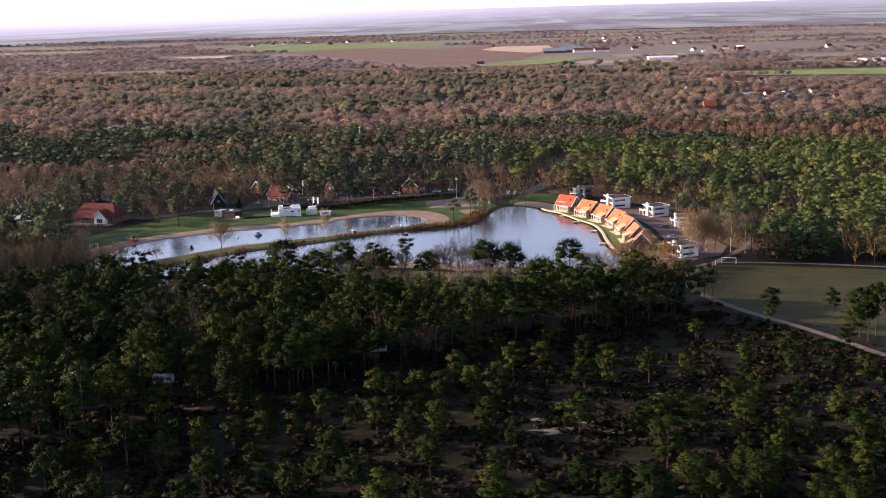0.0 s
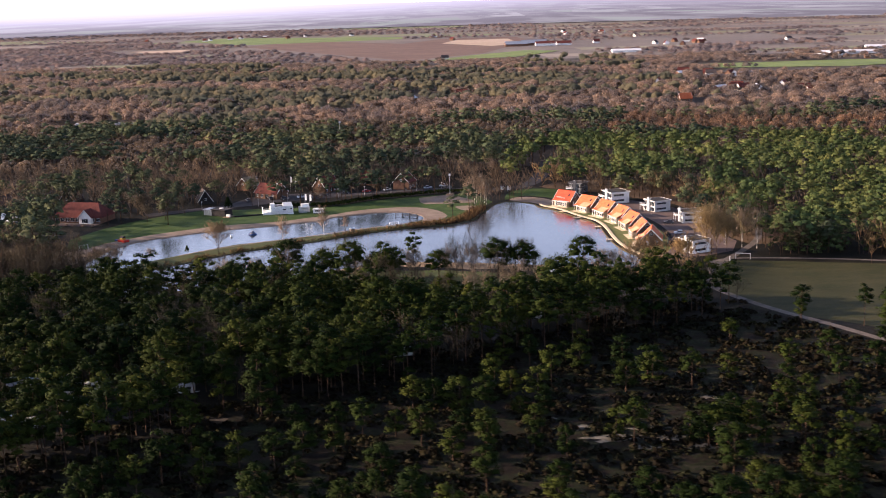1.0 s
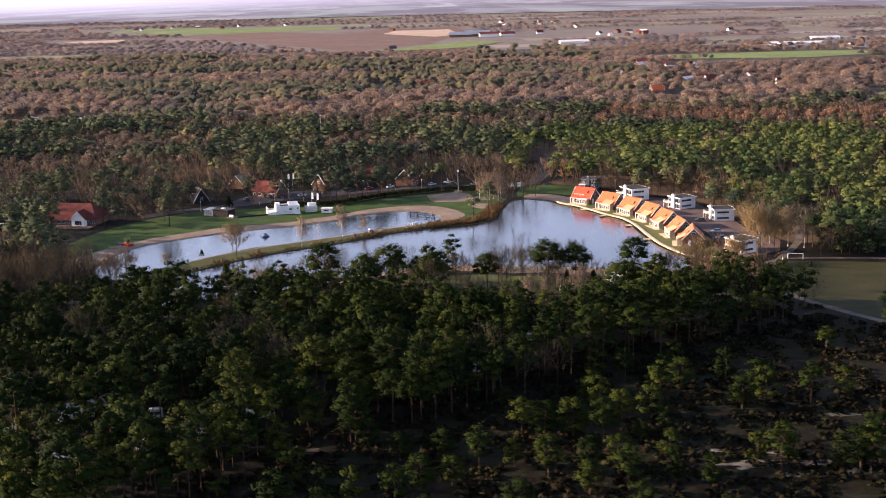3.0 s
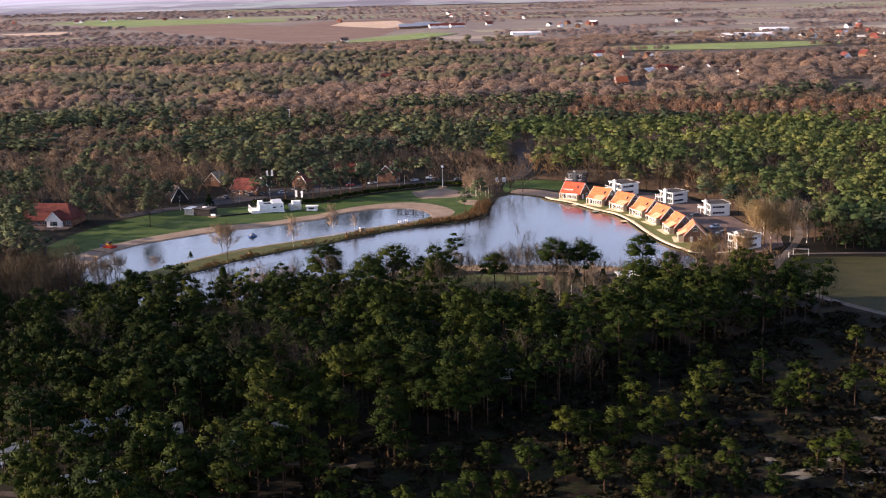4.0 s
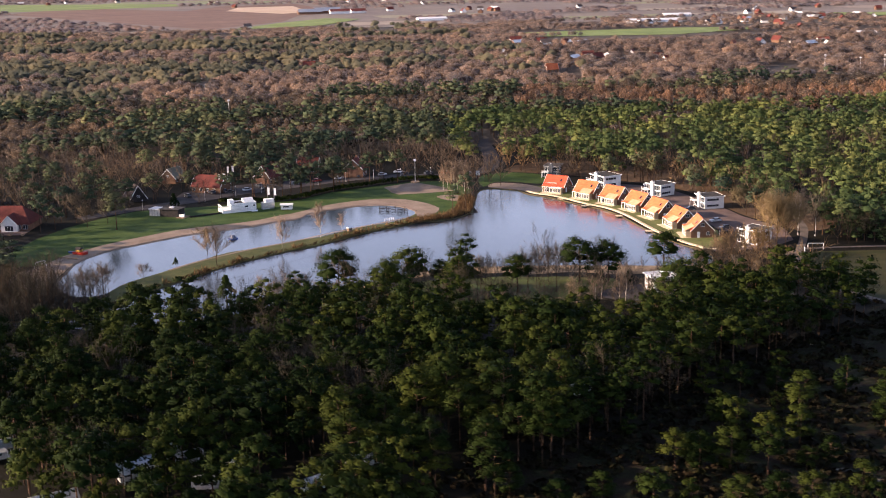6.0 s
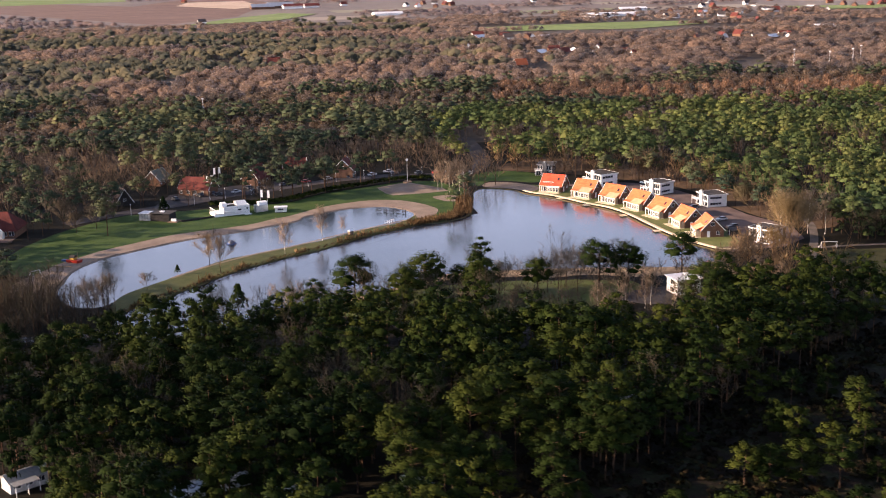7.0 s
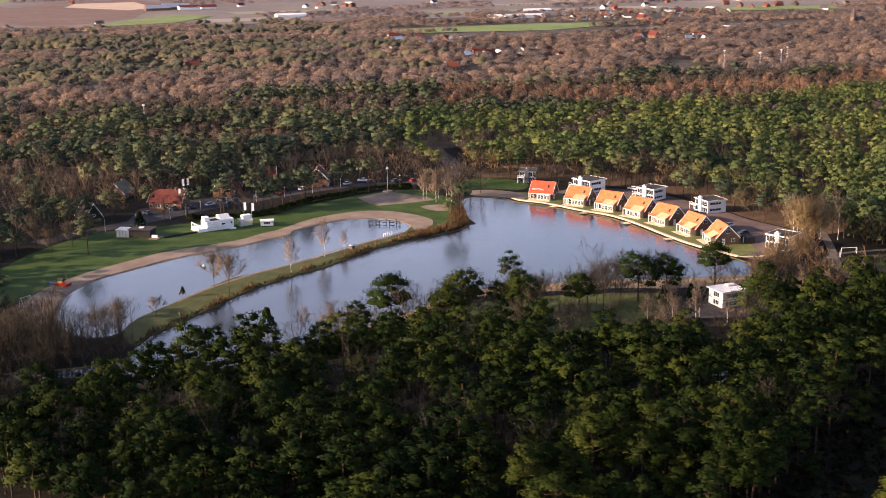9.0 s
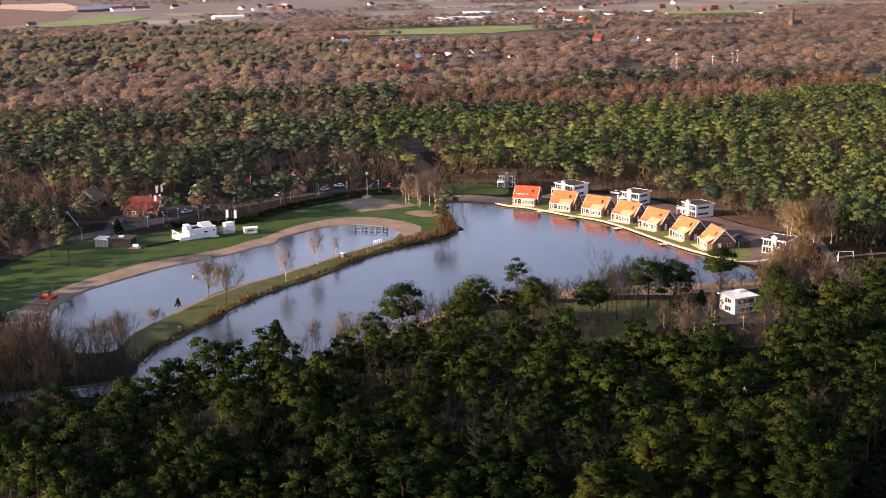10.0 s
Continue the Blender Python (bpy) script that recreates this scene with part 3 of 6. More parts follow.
# distance haze is put into the farmland's pale mauve-brown
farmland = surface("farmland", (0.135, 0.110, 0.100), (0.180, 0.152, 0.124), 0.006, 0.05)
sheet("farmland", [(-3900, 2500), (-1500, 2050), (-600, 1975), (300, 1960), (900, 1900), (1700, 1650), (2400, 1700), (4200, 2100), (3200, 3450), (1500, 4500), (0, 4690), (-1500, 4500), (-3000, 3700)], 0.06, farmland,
      "flat farmland of the plain, paled by painted haze", "farmland")
FIELDS = [
    ("ploughed_field", [(-532, 2902), (-258, 2363), (-89, 2023), (40, 2230), (86, 2467), (182, 2560), (129, 3142), (-60, 3101), (-139, 2834), (-411, 3220)], plough, "reddish-brown ploughed field"),
    ("stubble_field", [(-50, 2780), (60, 2560), (120, 2640), (110, 3000), (-20, 2980)], stubble, "pale stubble field beside a farm"),
    ("crop_field", [(-819, 3505), (-557, 3028), (-300, 3120), (-160, 3175), (-172, 3378), (-724, 3696)], green_field, "bright green strip of winter crop"),
    ("green_meadow", [(300, 1622), (502, 1580), (640, 1640), (690, 1690), (539, 1725), (334, 1709)], green_field, "flat green meadow before a greenhouse"),
    ("far_stubble", [(-763, 2760), (-676, 2640), (-560, 2680), (-640, 2810)], stubble, "pale field strip in the woods"),
    ("near_farm_field", [(-60, 1985), (90, 2050), (180, 2240), (120, 2300), (20, 2150)], green_field, "dull green field edge"),
    ("village_green", [(900, 1900), (1150, 1830), (1200, 1930), (960, 2010)], green_field, "green paddock by the village"),
]
for k, (name, outline, mat, label) in enumerate(FIELDS):
    sheet(name, outline, 0.25 + 0.12 * k, mat, label, "field")
# patchwork of fields, woods and hedgerows that widens with distance
rr = random.Random(5)
bm = bmesh.new()
plain_woods, plain_hedges = [], []
y = 2030.0
while y < 4500:
    deep = 0.052 * y * rr.uniform(0.75, 1.25)
    x = -0.62 * y - 400
    while x < 0.95 * y + 300:
        wide = 0.085 * y * rr.uniform(0.6, 1.6)
        skew = rr.uniform(-0.25, 0.25) * deep
        spot = (np.array([x + wide / 2]), np.array([y + deep / 2]))
        u = rr.random()
        if not any(inside(*spot, f[1])[0] for f in FIELDS):
            if u < (0.14 if x < -0.14 * y and y < 3000 else 0.40):
                bm.faces.new([bm.verts.new((x + a * wide + c * skew + rr.uniform(-9, 9), y + c * deep + rr.uniform(-9, 9), 0.12)) for a, c in ((0.04, 0.05), (0.96, 0.05), (0.96, 0.95), (0.04, 0.95))])
            elif u < (0.90 if x < -0.1 * y else 0.80) or (x < -0.14 * y and y < 3000):
                plain_woods.append((x, x + wide, y, y + deep * rr.uniform(0.35, 0.9)))
            if u < 0.72:
                step = 0.0042 * y
                if rr.random() < 0.8:
                    plain_hedges += [(x + wide * k * step / wide + rr.uniform(-3, 3), y + rr.uniform(-4, 4)) for k in range(int(wide / step)) if rr.random() < 0.85]
                if rr.random() < 0.4:
                    plain_hedges += [(x + skew * k * step / deep + rr.uniform(-3, 3), y + k * step) for k in range(int(deep / step)) if rr.random() < 0.8]
        x += wide
    y += deep
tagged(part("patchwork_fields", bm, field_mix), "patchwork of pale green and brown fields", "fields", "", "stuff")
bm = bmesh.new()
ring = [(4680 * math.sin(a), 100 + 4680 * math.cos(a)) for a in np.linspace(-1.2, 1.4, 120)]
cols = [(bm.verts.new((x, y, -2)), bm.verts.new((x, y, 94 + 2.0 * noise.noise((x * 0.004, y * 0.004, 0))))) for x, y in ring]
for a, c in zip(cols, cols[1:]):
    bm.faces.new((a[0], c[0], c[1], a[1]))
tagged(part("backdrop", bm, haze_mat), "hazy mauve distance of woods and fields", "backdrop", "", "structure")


# ---- trees ----
def rand_quads(rng, c, n, size, aspect, spin=True):
    """Small quads at c, facing n, of that length and aspect."""
    k = len(c)
    n = n / (np.linalg.norm(n, axis=1, keepdims=True) + 1e-9)
    u = np.cross(n, rng.normal(size=(k, 3)))
    u /= np.linalg.norm(u, axis=1, keepdims=True) + 1e-9
    v = np.cross(n, u)
    s = (size * rng.uniform(0.7, 1.3, k))[:, None]
    u, v = u * s * 0.5, v * s * 0.5 * aspect
    return np.stack([c - u - v, c + u - v, c + u + v, c - u + v], 1)


def clump_quads(rng, centre, r, flat, count, size, aspect):
    d = rng.normal(size=(count, 3))
    d /= np.linalg.norm(d, axis=1, keepdims=True)
    d[:, 2] = np.where(d[:, 2] < -0.35, -d[:, 2], d[:, 2])
    rad = r * rng.uniform(0.55, 1.18, (count, 1))
    c = np.array(centre) + d * rad * np.array([1, 1, flat])
    q = rand_quads(rng, c, d + rng.normal(size=(count, 3)) * 0.5 + np.array([0, 0, 0.15]), size, aspect)
    q = rounded(q, centre, np.array([1, 1, 1 / flat]))
    q[..., 3:] += rng.normal(size=(count, 1, 3)) * 0.22
    q[..., 3:] /= np.linalg.norm(q[..., 3:], axis=2, keepdims=True) + 1e-9
    return q


def rounded(q, centre, squash=1.0):
    """Quads with soft normals that turn away from a centre, as the six values of each corner."""
    n = (q - np.array(centre)) * squash
    n = n / (np.linalg.norm(n, axis=2, keepdims=True) + 1e-9)
    return np.concatenate([q, n], 2)


def blended(q, centre, part_own=0.6):
    """The normals of clumps, turned a little towards those of the whole crown."""
    w = rounded(q[..., :3], centre)[..., 3:]
    n = part_own * q[..., 3:] + (1 - part_own) * w + np.array([0, 0, 0.1])
    q[..., 3:] = n / (np.linalg.norm(n, axis=2, keepdims=True) + 1e-9)
    return q


def lump(rng, centre, r, flat, az=5, rings=2):
    """A rough rounded clump of dense foliage, open below."""
    cut = [0.0, 0.75, 1.3, 1.85][: rings + 1] if rings > 2 else [0.0, 0.95, 1.75]
    wob = rng.uniform(0.68, 1.25, (len(cut), az))
    wob[0] = wob[0, 0]
    turn = rng.uniform(0, 6.28)
    pts = np.array([[[math.sin(p) * math.cos(turn + 2 * math.pi * (k + 0.5 * i) / az), math.sin(p) * math.sin(turn + 2 * math.pi * (k + 0.5 * i) / az), math.cos(p)] for k in range(az)] for i, p in enumerate(cut)])
    pts = pts * wob[..., None] * r * np.array([1, 1, flat])
    q = [[pts[i, k], pts[i + 1, k], pts[i + 1, (k + 1) % az], pts[i, (k + 1) % az]] for i in range(len(cut) - 1) for k in range(az)]
    return rounded(np.array(q) + np.array(centre), centre, np.array([1, 1, 1 / flat]))


def fringe(rng, centre, r, flat, count, size, width, up=0.5):
    """Fine twigs that stand out from a rounded crown."""
    d = rng.normal(size=(count, 3))
    d /= np.linalg.norm(d, axis=1, keepdims=True)
    d[:, 2] = np.where(d[:, 2] < -0.2, -d[:, 2], d[:, 2])
    c = np.array(centre) + d * r * np.array([1, 1, flat]) * rng.uniform(0.86, 1.04, (count, 1))
    along = d + np.array([0, 0, up]) + rng.normal(size=(count, 3)) * 0.3
    along /= np.linalg.norm(along, axis=1, keepdims=True)
    side = np.cross(along, rng.normal(size=(count, 3)))
    side /= np.linalg.norm(side, axis=1, keepdims=True) + 1e-9
    u, v = along * size * rng.uniform(0.6, 1.4, (count, 1)) / 2, side * width / 2
    return rounded(np.stack([c - u - v, c + u - v * 0.3, c + u + v * 0.3, c - u + v], 1), centre, np.array([1, 1, 1 / flat]))


def billow(seed, h, spread, lumps, slips, size, width, low=0.15, az=6, rings=2, side=0.55):
    """A leafless crown seen from afar: a loose rounded dome with billows on it, wrapped in fine twigs."""
    rng = np.random.default_rng(seed)
    mid, tall = h * (low + 0.30 * (1 - low)), h * 0.66 * (1 - low)
    out = [lump(rng, (0, 0, mid), spread * 0.72, tall / spread * 0.95, az, rings)]
    for i in range(lumps):
        a, f = i * 2.4 + rng.uniform(-0.5, 0.5), (i + 0.5) / lumps
        reach = spread * 0.60 * math.sqrt(1 - 0.8 * f)
        c, r = (reach * math.cos(a), reach * math.sin(a), mid + tall * (0.05 + 0.36 * f)), spread * rng.uniform(0.34, 0.50)
        out.append(lump(rng, c, r * 0.85, 0.8 * tall / spread, az, rings))
        out.append(fringe(rng, c, r * 1.05, 0.8 * tall / spread, slips // (2 * lumps), size, width))
    out.append(fringe(rng, (0, 0, mid), spread * 0.98, tall / spread, slips // 2, size, width))
    return levelled(blended(np.concatenate(out), (0, 0, mid - tall * 0.4), 0.5), side)


def levelled(q, side=0.62):
    """Normals turned mostly upwards, as of a thin crown that light passes through."""
    n = side * q[..., 3:] + np.array([0, 0, 1.1 - side])
    q[..., 3:] = n / np.linalg.norm(n, axis=2, keepdims=True)
    return q


def pine_crown(seed, h, spread, pads, tufts, size, low=0.5, az=5, rings=2, aspect=0.5, fill=0.62, own=0.40, big=1.0):
    """A Scots pine's crown: rounded pads of needles stacked into an uneven dome, with loose tufts on them.
    own: how far each pad is lit by itself and not as part of the dome; big: the pads' size."""
    rng = np.random.default_rng(seed)
    lean = rng.uniform(-0.12, 0.12, 2) * spread
    out = []
    for i in range(pads):
        f, a = (i + 0.5) / pads, i * 2.4 + rng.uniform(-0.6, 0.6)
        r, fl = big * spread * rng.uniform(0.30, 0.46) * (1.12 - 0.34 * f), rng.uniform(0.50, 0.78)
        reach = min(spread - 0.8 * r, spread * math.sqrt(1 - f ** 2.2) * rng.uniform(0.48, 0.90) * (0.7 + 0.3 * min(1, 3 * f)))
        c = (reach * math.cos(a) + lean[0] * f, reach * math.sin(a) + lean[1] * f, h * (low + (0.93 - low) * f ** 0.85) + rng.uniform(-0.5, 0.5))
        out.append(lump(rng, c, r * fill, fl, az, rings))
        out.append(clump_quads(rng, c, r * 1.06, fl, tufts, size, aspect))
    return blended(np.concatenate(out), (0, 0, h * (0.25 + 0.6 * low)), own)


def branchy(seed, h, spread, limbs, subs, twigs, width, low=0.2, rise=0.75, fine=0):
    """A leafless crown: limbs that fork into branches and fine rising twigs, each a tapered slip."""
    rng = np.random.default_rng(seed)

    def fork(a, c, per, spray, length, up):
        k = len(a) * per
        f = rng.uniform(0.25, 1.0, (k, 1))
        d = np.repeat(c - a, per, 0)
        run = np.linalg.norm(d, axis=1, keepdims=True)
        start = np.repeat(a, per, 0) + d * f
        way = d / run + rng.normal(size=(k, 3)) * spray + np.array([0, 0, up])
        way /= np.linalg.norm(way, axis=1, keepdims=True)
        return start, start + way * run * length * rng.uniform(0.7, 1.25, (k, 1))

    f = (np.arange(limbs) + 0.5) / limbs
    ang = np.arange(limbs) * 2.4 + rng.uniform(-0.4, 0.4, limbs)
    el = rise + 0.55 * f
    run = spread * (1.2 - 0.35 * f) * rng.uniform(0.8, 1.15, limbs) / np.cos(el).clip(0.45, 1)
    run = np.minimum(run, h * (1 - low - (0.7 - low) * f) / np.sin(el))
    a0 = np.stack([0 * f, 0 * f, h * (low + (0.7 - low) * f)], 1)
    c0 = a0 + np.stack([np.cos(ang) * np.cos(el), np.sin(ang) * np.cos(el), np.sin(el)], 1) * run[:, None]
    a1, c1 = fork(a0, c0, subs, 0.42, 0.52, 0.25)
    a2, c2 = fork(a1, c1, twigs, 0.5, 0.62, 0.3)
    out, levels = [], [(a0, c0, width * 2.0), (a1, c1, width * 1.2), (a2, c2, width)]
    if fine:
        levels.append((*fork(a2, c2, fine, 0.6, 0.55, 0.25), width * 0.9))
    for a, c, w in levels:
        side = np.cross(c - a, rng.normal(size=(len(a), 3)))
        side /= np.linalg.norm(side, axis=1, keepdims=True) + 1e-9
        out.append(np.stack([a - side * w / 2, c - side * w * 0.2, c + side * w * 0.2, a + side * w / 2], 1))
    return rounded(np.concatenate(out), (0, 0, h * 0.35))


def bare_quads(seed, h, spread, count, size, width, low=0.3, lean=0.5):
    """The fine twigs of a leafless crown: thin slips that fan out and up."""
    rng = np.random.default_rng(seed)
    d = rng.normal(size=(count, 3))
    d /= np.linalg.norm(d, axis=1, keepdims=True)
    rad = rng.uniform(0.35, 1.0, (count, 1)) ** 0.6
    zc, zr = h * (1 + low) / 2, h * (1 - low) / 2
    lump = 1 + 0.22 * np.sin(3 * np.arctan2(d[:, 1:2], d[:, 0:1]) + seed) * np.cos(2.3 * d[:, 2:3] + seed)
    c = d * rad * lump * np.array([spread, spread, zr]) + np.array([0, 0, zc])
    along = d * np.array([1, 1, 0.6]) + np.array([0, 0, lean]) + rng.normal(size=(count, 3)) * 0.35
    along /= np.linalg.norm(along, axis=1, keepdims=True)
    side = np.cross(along, rng.normal(size=(count, 3)))
    side /= np.linalg.norm(side, axis=1, keepdims=True) + 1e-9
    s = size * rng.uniform(0.6, 1.4, (count, 1)) / 2
    u, v = along * s, side * width / 2
    return rounded(np.stack([c - u - v, c + u - v * 0.3, c + u + v * 0.3, c - u + v], 1), (0, 0, zc - zr * 0.5))


def larch_quads(seed, h, spread, count, size):
    rng = np.random.default_rng(seed)
    f = rng.uniform(0.0, 1.0, count) ** 0.8
    a = rng.uniform(0, 2 * math.pi, count)
    r = spread * (1 - f) * rng.uniform(0.5, 1.0, count) + 0.2
    c = np.stack([r * np.cos(a), r * np.sin(a), h * (0.25 + 0.75 * f)], 1)
    n = np.stack([np.cos(a), np.sin(a), 0.8 + 0 * a], 1) + rng.normal(size=(count, 3)) * 0.4
    return rounded(rand_quads(rng, c, n, size, 0.45), (0, 0, h * 0.2), np.array([1, 1, 0.4]))


def stem_quads(h, r, sides=3):
    q = []
    for k in range(sides):
        a, c = 2 * math.pi * k / sides, 2 * math.pi * (k + 1) / sides
        q.append([(r * math.cos(a), r * math.sin(a), 0), (r * math.cos(c), r * math.sin(c), 0), (0.4 * r * math.cos(c), 0.4 * r * math.sin(c), h), (0.4 * r * math.cos(a), 0.4 * r * math.sin(a), h)])
    return rounded(np.array(q, float), (0, 0, h / 2), np.array([1, 1, 0.0]))


def quad_mesh(name, quads, tint=None, slots=None, mats=()):
    n = len(quads)
    co, nv = quads[..., :3].copy(), quads[..., 3:].copy()
    turned = (np.cross(co[:, 1] - co[:, 0], co[:, 3] - co[:, 0]) * nv.sum(1)).sum(1) < 0
    co[turned], nv[turned] = co[turned][:, ::-1], nv[turned][:, ::-1]
    me = bpy.data.meshes.new(name)
    me.vertices.add(4 * n)
    me.vertices.foreach_set("co", np.ascontiguousarray(co, np.float32).ravel())
    me.loops.add(4 * n)
    me.loops.foreach_set("vertex_index", np.arange(4 * n, dtype=np.int32))
    me.polygons.add(n)
    me.polygons.foreach_set("loop_start", np.arange(0, 4 * n, 4, dtype=np.int32))
    for m in mats:
        me.materials.append(m)
    if slots is not None:
        me.polygons.foreach_set("material_index", slots.astype(np.int32))
    if tint is not None:
        at = me.attributes.new("tint", "FLOAT", "POINT")
        at.data.foreach_set("value", np.repeat(tint, 4).astype(np.float32))
    soft = me.attributes.new("custom_normal", "FLOAT_VECTOR", "POINT")
    soft.data.foreach_set("vector", np.ascontiguousarray(nv, np.float32).ravel())
    me.update()
    return me


def plant(name, kinds, places, mats, label, category, seed, scale=(0.8, 1.2)):
    """Many trees of a wood in one mesh: each place takes one of the kinds (crown quads, stem quads)."""
    rng = np.random.default_rng(seed)
    if len(places) == 0:
        return None
    xy = np.array(places, float)
    pick = rng.integers(0, len(kinds), len(xy))
    ang, sc, tint = rng.uniform(0, 2 * math.pi, len(xy)), rng.uniform(*scale, len(xy)), rng.uniform(0, 1, len(xy))
    qs, ts, ms = [], [], []
    for k, (crown, stem) in enumerate(kinds):
        sel = np.nonzero(pick == k)[0]
        base = np.concatenate([crown, stem])
        mi = np.concatenate([np.zeros(len(crown)), np.ones(len(stem))])
        ca, sa, s = np.cos(ang[sel])[:, None, None], np.sin(ang[sel])[:, None, None], sc[sel][:, None, None]
        x, y, z = base[None, :, :, 0], base[None, :, :, 1], base[None, :, :, 2]
        nx, ny, nz = base[None, :, :, 3], base[None, :, :, 4], base[None, :, :, 5]
        wide = rng.uniform(0.85, 1.15, (len(sel), 1, 1))
        out = np.stack([(x * ca - y * sa) * s * wide + xy[sel, 0][:, None, None], (x * sa + y * ca) * s * wide + xy[sel, 1][:, None, None], z * s + 0 * ca,
                        nx * ca - ny * sa, nx * sa + ny * ca, nz + 0 * ca], -1)
        qs.append(out.reshape(-1, 4, 6))
        ts.append(np.repeat(tint[sel], len(base)))
        ms.append(np.tile(mi, len(sel)))
    me = quad_mesh(name, np.concatenate(qs), np.concatenate(ts), np.concatenate(ms), mats)
    return tagged(new(name, me), label, category, "", "stuff")


def scatter(seed, x0, x1, y0, y1, step):
    """A jittered grid of places."""
    rng = np.random.default_rng(seed)
    gx, gy = np.meshgrid(np.arange(x0, x1, step), np.arange(y0, y1, step))
    gx = gx + (np.arange(gx.shape[0]) % 2)[:, None] * step / 2
    return gx.ravel() + rng.uniform(-0.45, 0.45, gx.size) * step, gy.ravel() + rng.uniform(-0.45, 0.45, gx.size) * step, rng


def patchy(x, y, size, seed):
    return np.array([noise.noise((a / size, c / size, seed * 7.3)) for a, c in zip(x, y)])


LEFT = [(-20, 200), (-90, 263), (-150, 383), (-340, 793), (-560, 1263), (-1260, 2779), (-3400, 6900)]
RIGHT = [(130, 200), (150, 300), (190, 420), (255, 590), (420, 780), (720, 1090), (1600, 2000), (5800, 6900)]
CLEAR = [[(a, c) for a, c in SWIM], LAKE, lawn, sand_ring, dam, MEADOW, [(-116, 600), (-55, 606), (-52, 618), (-85, 618), (-112, 610)],
         [(44, 604), (40, 620), (36, 640), (46, 652), (60, 648), (66, 632), (84, 618), (98, 606), (108, 588), (113, 560), (113, 535), (119, 512), (112, 494), (100, 486), (92, 480), (76, 478), (70, 490)],
         [(24, 450), (36, 454), (54, 452), (50, 436), (40, 432), (26, 438)],
         [(-70, 452), (-40, 462), (-24, 477), (-8, 480), (30, 473), (60, 464), (74, 462), (74, 470), (30, 482), (-20, 488)],
         [(-108, 618), (-92, 630), (-72, 641), (-48, 652), (-52, 664), (-78, 656), (-100, 646)]] + [f[1] for f in FIELDS] + [[(a, c - 110) for a, c in f[1]] for f in FIELDS] + [[(18, 414), (33, 410), (40, 420), (46, 438), (30, 446)], [(-185, 424), (-126, 424), (-112, 440), (-118, 446), (-185, 456)], [(185, 1060), (232, 1060), (228, 1136), (192, 1136)], [(-345, 985), (-250, 970), (-245, 1050), (-340, 1060)]]
LINES = [(TRACK, 4.0), (ROAD, 6.5), ([(-125, 318), (-100, 312), (-80, 318), (-62, 322), (-45, 318)], 3.5), ([(100, 474), (110, 480.5), (140, 477), (175, 468), (230, 456)], 4.0)]
SPOTS = [(-166 + 0.26 * s, 592 - 0.95 * s, 15) for s in range(15, 70, 10)] + [(-166, 592, 17), (-88, 645, 12), (-62, 660, 9), (-42, 682, 8), (-21.4, 664, 8), (-105, 673, 8), (-202, 615, 5), (-191, 645, 5), (-120, 632, 5), (-217, 621, 5), (-205, 588, 14), (-205, 574, 14), (-196, 564, 12), (-190, 552, 10), (-170, 574, 10),
         (66, 638, 9), (208, 1129, 14), (44, 444, 9), (-103, 346, 7), (-93, 348, 5), (-90, 335, 6), (-84, 341, 4), (-117, 332, 6), (-69, 328, 5), (-92, 316, 6), (-74, 320, 5),
         (-74, 333, 6), (-82, 323, 5), (8, 389, 4), (-6, 364, 4), (-84, 334, 4), (-90, 328, 5), (-100, 340, 5), (-96, 628, 4)]
SPOTS = [(a, c, min(r, 3.0) if c < 400 else 0.68 * r) for a, c, r in SPOTS] + [(44, 444, 9)]


VILLAGES = [(700, 1800, 190, 140), (290, 1250, 70, 60), (560, 1340, 100, 60), (330, 1480, 90, 60), (1050, 2050, 260, 170), (450, 2450, 170, 120), (-20, 1240, 40, 40), (800, 1560, 120, 60)]


def in_village(x, y):
    hit = np.zeros(len(x), bool)
    for cx, cy, a, c in VILLAGES:
        hit |= ((x - cx) / a) ** 2 + ((y - cy) / c) ** 2 < 1
    return hit


def free(x, y):
    ok = (x > np.interp(y, [p[1] for p in LEFT], [p[0] for p in LEFT])) & (x < np.interp(y, [p[1] for p in RIGHT], [p[0] for p in RIGHT]))
    for poly in CLEAR:
        ok &= ~inside(x, y, poly)
    for line, d in LINES:
        ok &= ~near_line(x, y, line, d)
    for cx, cy, r in SPOTS:
        ok &= np.hypot(x - cx, y - cy) > r
    return ok


def trunk_mesh(seed, h, r, limbs, reach, low):
    rr = random.Random(seed)
    bm = bmesh.new()
    bend = [(rr.uniform(-0.3, 0.3), rr.uniform(-0.3, 0.3)) for _ in range(5)]
    path = [(bend[i][0] * i * 0.3, bend[i][1] * i * 0.3, h * i / 5) for i in range(5)] + [(bend[4][0], bend[4][1], h * 0.92)]
    tube(bm, path, [r * (1 - 0.16 * i) for i in range(6)], 7)
    for i in range(limbs):
        z = h * (low + (0.88 - low) * (i + 0.5) / limbs)
        a = i * 2.4 + rr.uniform(-0.4, 0.4)
        q = reach * rr.uniform(0.55, 0.9) * (1.1 - 0.6 * (i / limbs))
        tube(bm, [(0, 0, z), (q * 0.5 * math.cos(a), q * 0.5 * math.sin(a), z + q * 0.18), (q * math.cos(a), q * math.sin(a), z + q * 0.45)], [r * 0.36, r * 0.24, r * 0.08], 4)
    me = bpy.data.meshes.new("trunk")
    bm.to_mesh(me)
    bm.free()
    return me


